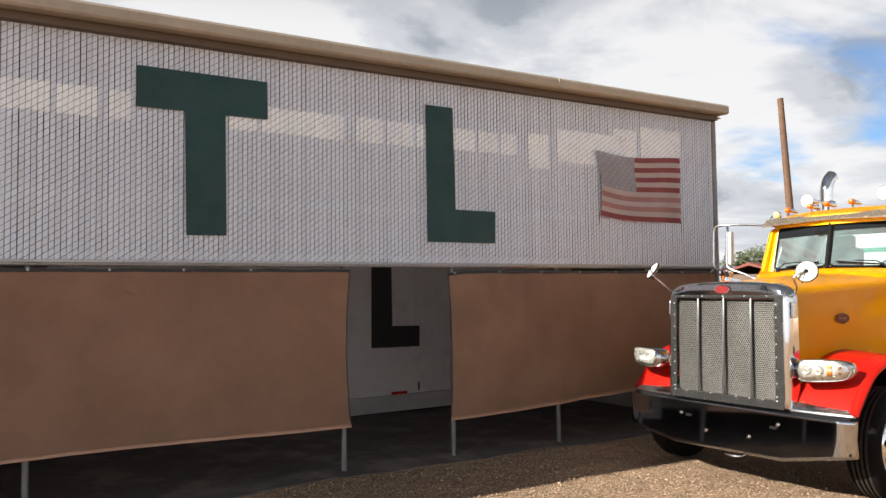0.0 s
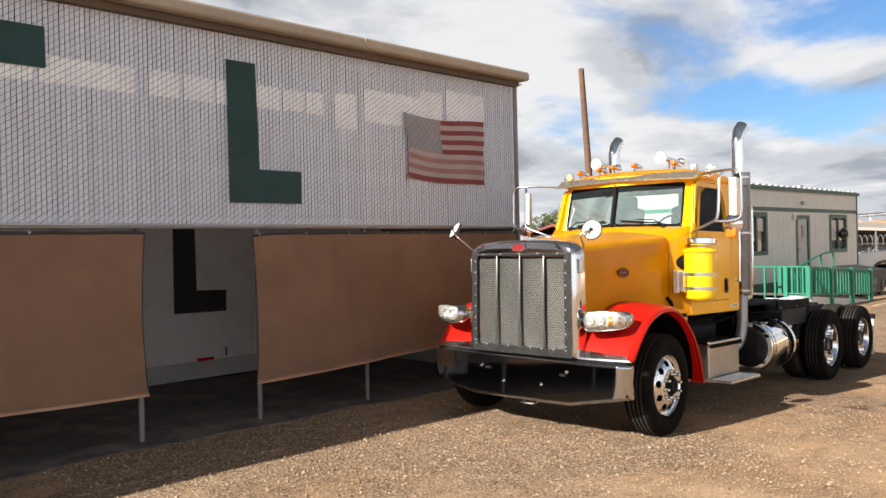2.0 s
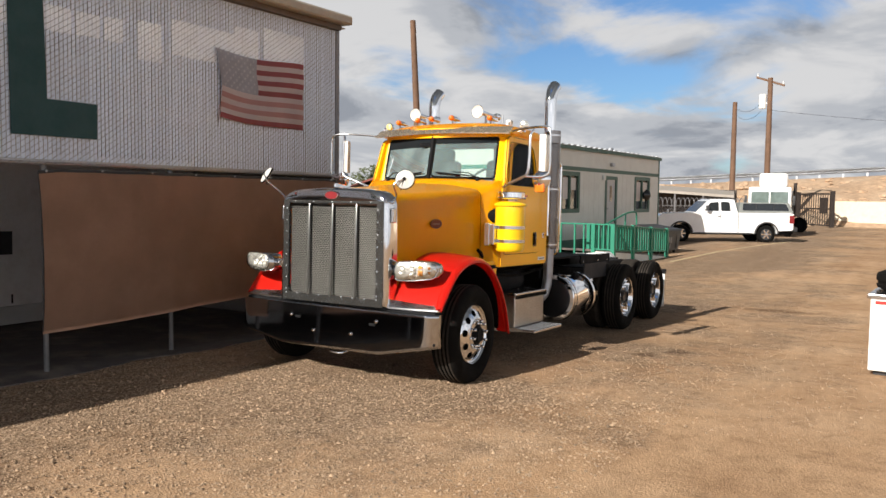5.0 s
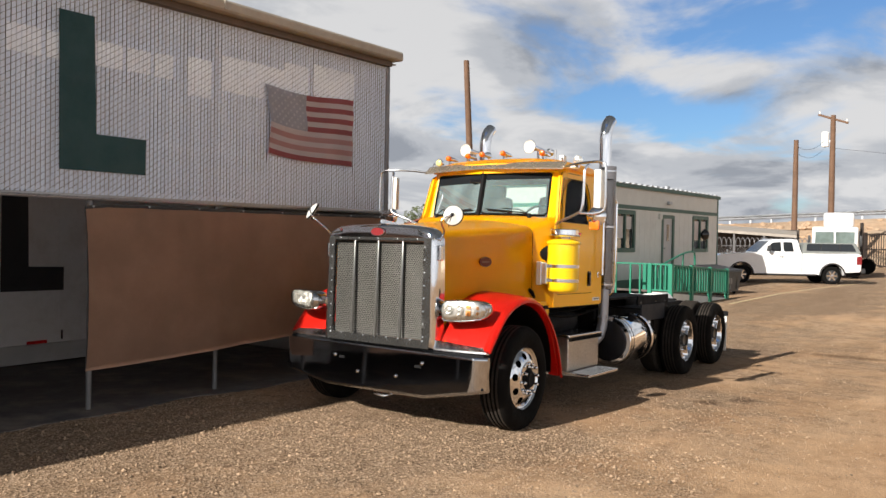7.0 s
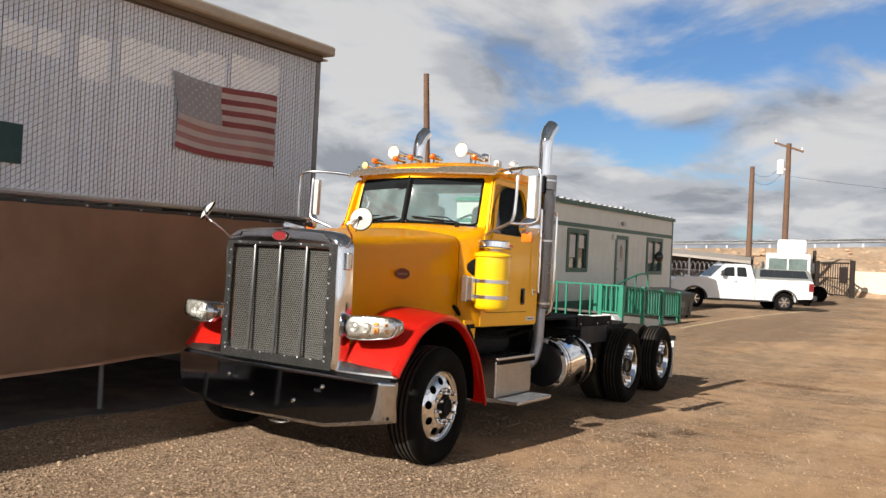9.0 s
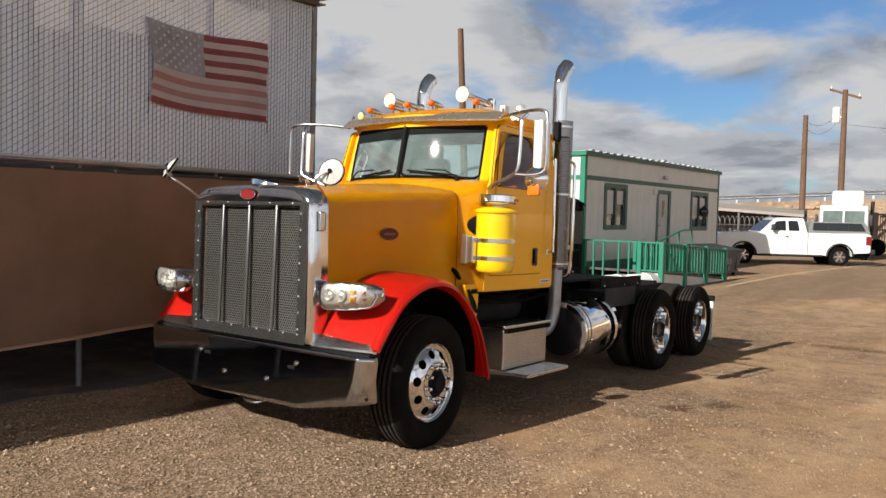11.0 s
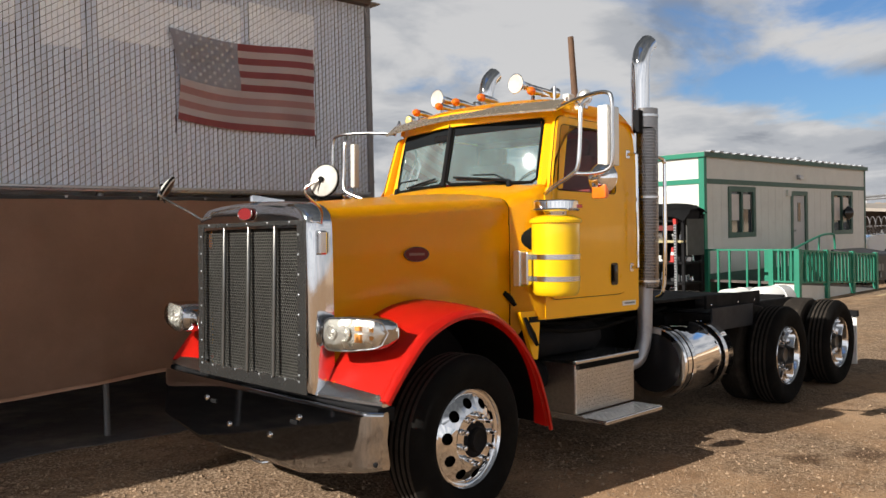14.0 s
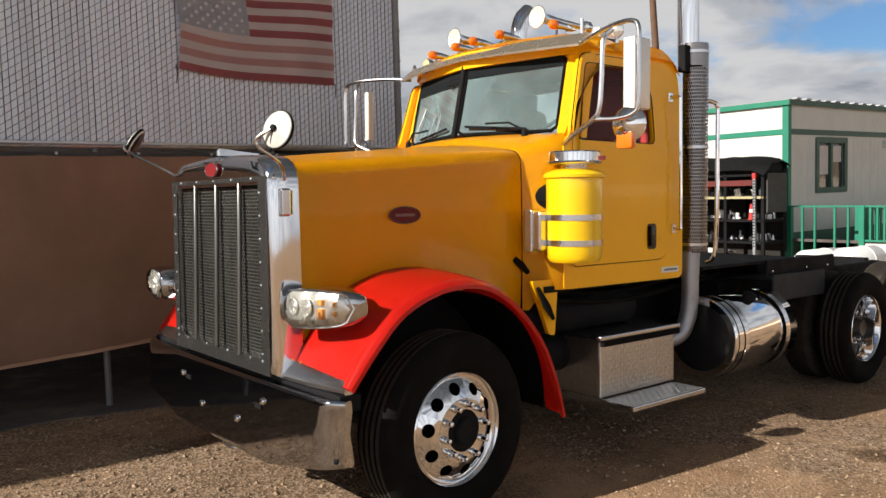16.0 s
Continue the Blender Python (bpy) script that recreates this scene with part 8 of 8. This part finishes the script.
def carport_and_wire():
    c = empty("carport", None, None, "low dark open shed with a tan sheet roof", "shed")
    bm = NB()
    rings(bm, [[(x, y, z), (x + 5, y + 1.0, z + 0.35), (x + 5, y + 1.0, z + 0.5), (x, y, z + 0.16)] for x, y, z in ((48.6, 17.0, 2.42), (50.3, 10.3, 1.98))])
    part("roof", bm, SHEDROOF, c, "tan sheet roof")
    bm = NB()
    rings(bm, [[(x, y, 0), (x + 0.2, y, 0), (x + 0.2, y, 2.5), (x, y, 2.5)] for x, y in ((53.2, 18.0), (54.5, 11.0))])
    part("back_wall", bm, mat("carport_dark", (0.06, 0.05, 0.045), 0.8), c, "dark back wall")
    for k in range(5):
        t = k / 4
        part("post", rod(NB(), (48.8 + 1.5 * t, 16.9 - 6.5 * t, 0), (48.8 + 1.5 * t, 16.9 - 6.5 * t, 2.45 - 0.45 * t), 0.06, 8), LEG_STEEL, c, smooth=True)
    # fence with coiled razor wire behind the pickup
    f = empty("wire_fence", None, None, "chain-link fence topped with coiled razor wire", "fence")
    a, b = Vector((43.5, 13.6, 0)), Vector((46.3, 8.0, 0))
    for k in range(5):
        p = a.lerp(b, k / 4)
        part("post", rod(NB(), p, p + Vector((0, 0, 1.55)), 0.04, 8), LEG_STEEL, f, smooth=True)
    for z in (0.1, 1.5):
        part("rail", rod(NB(), a + Vector((0, 0, z)), b + Vector((0, 0, z)), 0.025, 8), LEG_STEEL, f, smooth=True)
    n, turns = 340, 26
    d = (b - a).normalized()
    side = Vector((-d.y, d.x, 0))
    part("razor_coil", tube(NB(), [a.lerp(b, k / n) + Vector((0, 0, 1.68)) + side * 0.26 * math.cos(2 * math.pi * turns * k / n) + Vector((0, 0, 0.26)) * math.sin(2 * math.pi * turns * k / n) for k in range(n + 1)], 0.022, 5), LEG_STEEL, f, "coiled razor wire", True)
    bm = NB()
    for k in range(46):
        for sg in (-1, 1):
            p = a.lerp(b, k / 46)
            q = a.lerp(b, min(1, max(0, k / 46 + sg * 0.22)))
            rod(bm, p + Vector((0, 0, 0.1)), q + Vector((0, 0, 1.5)), 0.006, 4)
    tagged(part("wire", bm, LEG_STEEL, f, "thin woven wire"), kind="stuff")
    # scrap heap: leaning bare branch and bits by the office's far end
    h = empty("scrap_heap", None, None, "heap of bent grey scrap metal behind the office", "scrap")
    rng = random.Random(8)
    for k in range(34):
        p = Vector((40.5 + rng.uniform(-0.8, 0.8), 13.0 + rng.uniform(-1.6, 0.8), 0))
        hgt = rng.uniform(0.4, 1.7)
        part("scrap_bar", tube(NB(), smooth_path([p, p + Vector((rng.uniform(-0.3, 0.3), rng.uniform(-0.3, 0.3), hgt * 0.5)), p + Vector((rng.uniform(-0.6, 0.6), rng.uniform(-0.8, 0.8), hgt))], 3), rng.uniform(0.02, 0.06), 6), rng.choice([GALV, RUST, PLASTIC]), h, smooth=True)
    part("branch", tube(NB(), smooth_path([(40.2, 12.6, 0), (40.2, 12.55, 1.2), (40.0, 12.4, 2.0), (40.1, 12.2, 2.7)], 4), 0.07, 7), mat("grey_branch", (0.30, 0.27, 0.23), 0.9), h, "bare grey branch", True)


carport_and_wire()


def poles():
    def pole(x, y, h, r, lean=(0, 0), label="weathered brown wooden utility pole"):
        p = empty("utility_pole", pose(x, y, 0), None, label, "utility pole", "utility poles")
        part("shaft", tube(NB(), [(0, 0, -0.3), (lean[0] * 0.5, lean[1] * 0.5, h * 0.5), (lean[0], lean[1], h)], [r * 1.2, r * 1.1, r * 0.9], 12), WOOD, p, "brown wooden shaft", True)
        return p
    pole(37.72 + 0.35, 25.0 - 0.2, 11.55, 0.17, (-0.55, 0.35), "tall leaning brown wooden utility pole")
    pole(55.06, 11.39, 8.25, 0.16)
    p = pole(60.37, 10.11, 10.45, 0.18, label="brown wooden utility pole with crossarm and transformer")
    part("crossarm", obox(NB(), pose(0, 0, 10.2, 20, 0, 3), 0.12, 2.0, 0.14, 0.01), WOOD, p, "crossarm")
    for y in (-0.85, 0.0, 0.85):
        part("insulator", lathe(NB(), (0, y, 10.26 + 0.36 * y), (0, 0, 1), [(0.05, 0), (0.07, 0.05), (0.03, 0.12), (0.06, 0.18), (0.01, 0.22)], 10), WHITE, p, smooth=True)
    part("transformer", lathe(NB(), (-0.05, 0.46, 8.3), (0, 0, 1), [(0.05, 0), (0.24, 0.02), (0.25, 0.1), (0.25, 0.95), (0.2, 1.02), (0.05, 1.05)], 18), WHITE, p, "pale grey transformer can", True)
    part("transformer_arm", box(NB(), -0.08, 0.08, 0.1, 0.3, 8.6, 8.75), GALV, p)
    w = empty("power_line", None, None, "thin black wires strung between the poles", "wire")
    for a, b, sag in (((55.06, 11.4, 7.9), (60.3, 10.5, 8.9), 0.5), ((55.06, 11.4, 7.5), (60.3, 10.5, 8.4), 0.6), ((60.4, 10.1, 8.2), (90, -25, 9.5), 1.2)):
        A, B_ = Vector(a), Vector(b)
        part("strand", tube(NB(), [A.lerp(B_, k / 12) - Vector((0, 0, sag * 4 * (k / 12) * (1 - k / 12))) for k in range(13)], 0.010, 5), PLASTIC, w, smooth=True)


poles()


def tree():
    t = empty("tree", pose(51.0, 36.0, 0), None, "distant olive green tree beyond the yard", "tree")
    rng = random.Random(21)
    part("trunk", tube(NB(), smooth_path([(0, 0, -0.2), (0.1, 0, 1.2), (0.0, 0.1, 2.4), (0.15, 0, 3.6)], 4), 0.18, 8), WOOD, t, "brown trunk", True)
    for k in range(7):
        a = rng.uniform(0, 6.28)
        part("limb", tube(NB(), smooth_path([(0.05, 0, 1.6 + k * 0.2), (0.7 * math.cos(a), 0.7 * math.sin(a), 2.5 + k * 0.2), (1.6 * math.cos(a), 1.6 * math.sin(a), 2.9 + k * 0.25)], 3), 0.06, 6), WOOD, t, smooth=True)
    verts, faces = [], []
    for k in range(2600):
        a, b = rng.uniform(0, 6.28), rng.gauss(0, 0.5)
        q = rng.uniform(0.35, 1.0) ** 0.5
        lump = 1 + 0.3 * math.sin(3 * a) + 0.2 * math.sin(5 * a + 1)
        c = Vector((2.2 * q * lump * math.cos(a) * math.cos(b), 2.4 * q * lump * math.sin(a) * math.cos(b), 3.3 + 1.3 * q * math.sin(b) + 0.2 * math.sin(2 * a)))
        u = Vector((rng.uniform(-1, 1), rng.uniform(-1, 1), rng.uniform(-1, 1))).normalized() * rng.uniform(0.08, 0.18)
        v = u.orthogonal().normalized() * u.length * 0.6
        o = len(verts)
        verts += [c - u, c + v, c + u, c - v]
        faces.append((o, o + 1, o + 2, o + 3))
    me = bpy.data.meshes.new("crown")
    me.from_pydata([tuple(p) for p in verts], [], faces)
    me.materials.append(LEAF)
    ob = new("crown", me)
    ob.parent = t
    tagged(ob, "olive leaf clumps", kind="stuff")
    # red-roofed shed below it
    r = empty("red_roof_shed", pose(38.5, 26.8, 0, 0, 0, 20), None, "low shed with a dull red roof beyond the fence", "shed")
    part("wall", box(NB(), -3.5, 3.5, -1.5, 1.5, 0, 2.35), mat("shed_brown", (0.16, 0.11, 0.08), 0.8), r, "brown wall")
    bm = NB()
    rings(bm, [[(-3.8, -1.8, 2.3), (-3.8, 0, 2.95), (-3.8, 1.8, 2.3), (-3.8, 0, 2.8)], [(3.8, -1.8, 2.3), (3.8, 0, 2.95), (3.8, 1.8, 2.3), (3.8, 0, 2.8)]])
    part("roof", bm, mat("dull_red", (0.20, 0.055, 0.04), 0.7), r, "dull red pitched roof")


tree()


def parking_kerb():
    bm = NB()
    pts = [(23.9, 6.9), (29.4, 6.68), (34.3, 6.06), (40, 5.2)]
    loops = []
    for x, y in pts:
        z = lie(x, y)
        loops.append([(x, y - 0.06, z - 0.02), (x, y - 0.06, z + 0.006), (x, y + 0.06, z + 0.006), (x, y + 0.06, z - 0.02)])
    rings(bm, loops)
    part("parking_line", bm, mat("worn_line", (0.47, 0.36, 0.21), 0.9, vary=0.2, grain=0.3, gscale=8), None, "worn yellowish line painted on the yard", False, "line", "structure")


parking_kerb()


def gravel():
    """Loose stones where the camera passes nearest."""
    rng = random.Random(17)
    verts, faces = [], []
    cube = [Vector((0, 0, 1)), Vector((0.9, 0, 0.1)), Vector((0.1, 0.95, 0)), Vector((-0.85, 0.1, 0.1)), Vector((0, -0.9, 0.05)), Vector((0, 0, -0.6))]
    tri = [(0, 1, 2), (0, 2, 3), (0, 3, 4), (0, 4, 1), (5, 2, 1), (5, 3, 2), (5, 4, 3), (5, 1, 4)]
    for k in range(52000):
        x, y = rng.uniform(2.5, 9.5), rng.uniform(2.2, 7.6)
        thin = 0.25 if x > 7.2 and y < 4.4 else 0.5 if x > 6.4 and y > 4.2 else 1.0
        if rng.random() > thin * (0.35 + 0.65 * (0.5 + 0.9 * noise.noise(Vector((x * 0.5, y * 0.5, 4.0))))):
            continue
        s = min(0.021, 0.0052 * math.exp(rng.gauss(0.25, 0.5)))
        a = rng.uniform(0, 6.28)
        ca, sa = math.cos(a), math.sin(a)
        z = lie(x, y) + s * 0.25
        o = len(verts)
        for p in cube:
            q = Vector((p.x * rng.uniform(0.8, 1.4), p.y * rng.uniform(0.7, 1.1), p.z * rng.uniform(0.5, 0.8))) * s
            verts.append((x + q.x * ca - q.y * sa, y + q.x * sa + q.y * ca, z + q.z))
        faces += [tuple(o + i for i in f) for f in tri]
    for k in range(9000):
        x, y = rng.uniform(6.5, 17.0), rng.uniform(-1.0, 4.6)
        s = min(0.020, 0.0048 * math.exp(rng.gauss(0.2, 0.5)))
        a = rng.uniform(0, 6.28)
        ca, sa = math.cos(a), math.sin(a)
        z = lie(x, y) + s * 0.25
        o = len(verts)
        for p in cube:
            q = Vector((p.x * rng.uniform(0.8, 1.4), p.y * rng.uniform(0.7, 1.1), p.z * rng.uniform(0.5, 0.8))) * s
            verts.append((x + q.x * ca - q.y * sa, y + q.x * sa + q.y * ca, z + q.z))
        faces += [tuple(o + i for i in f) for f in tri]
    me = bpy.data.meshes.new("gravel")
    me.from_pydata(verts, [], faces)
    me.materials.append(mat("stone", (0.31, 0.215, 0.138), 0.9, vary=0.25, gscale=20, grain=0.3, vscale=25, island=0.38))
    tagged(new("gravel", me), "loose tan gravel stones on the yard", "gravel", kind="stuff")


gravel()
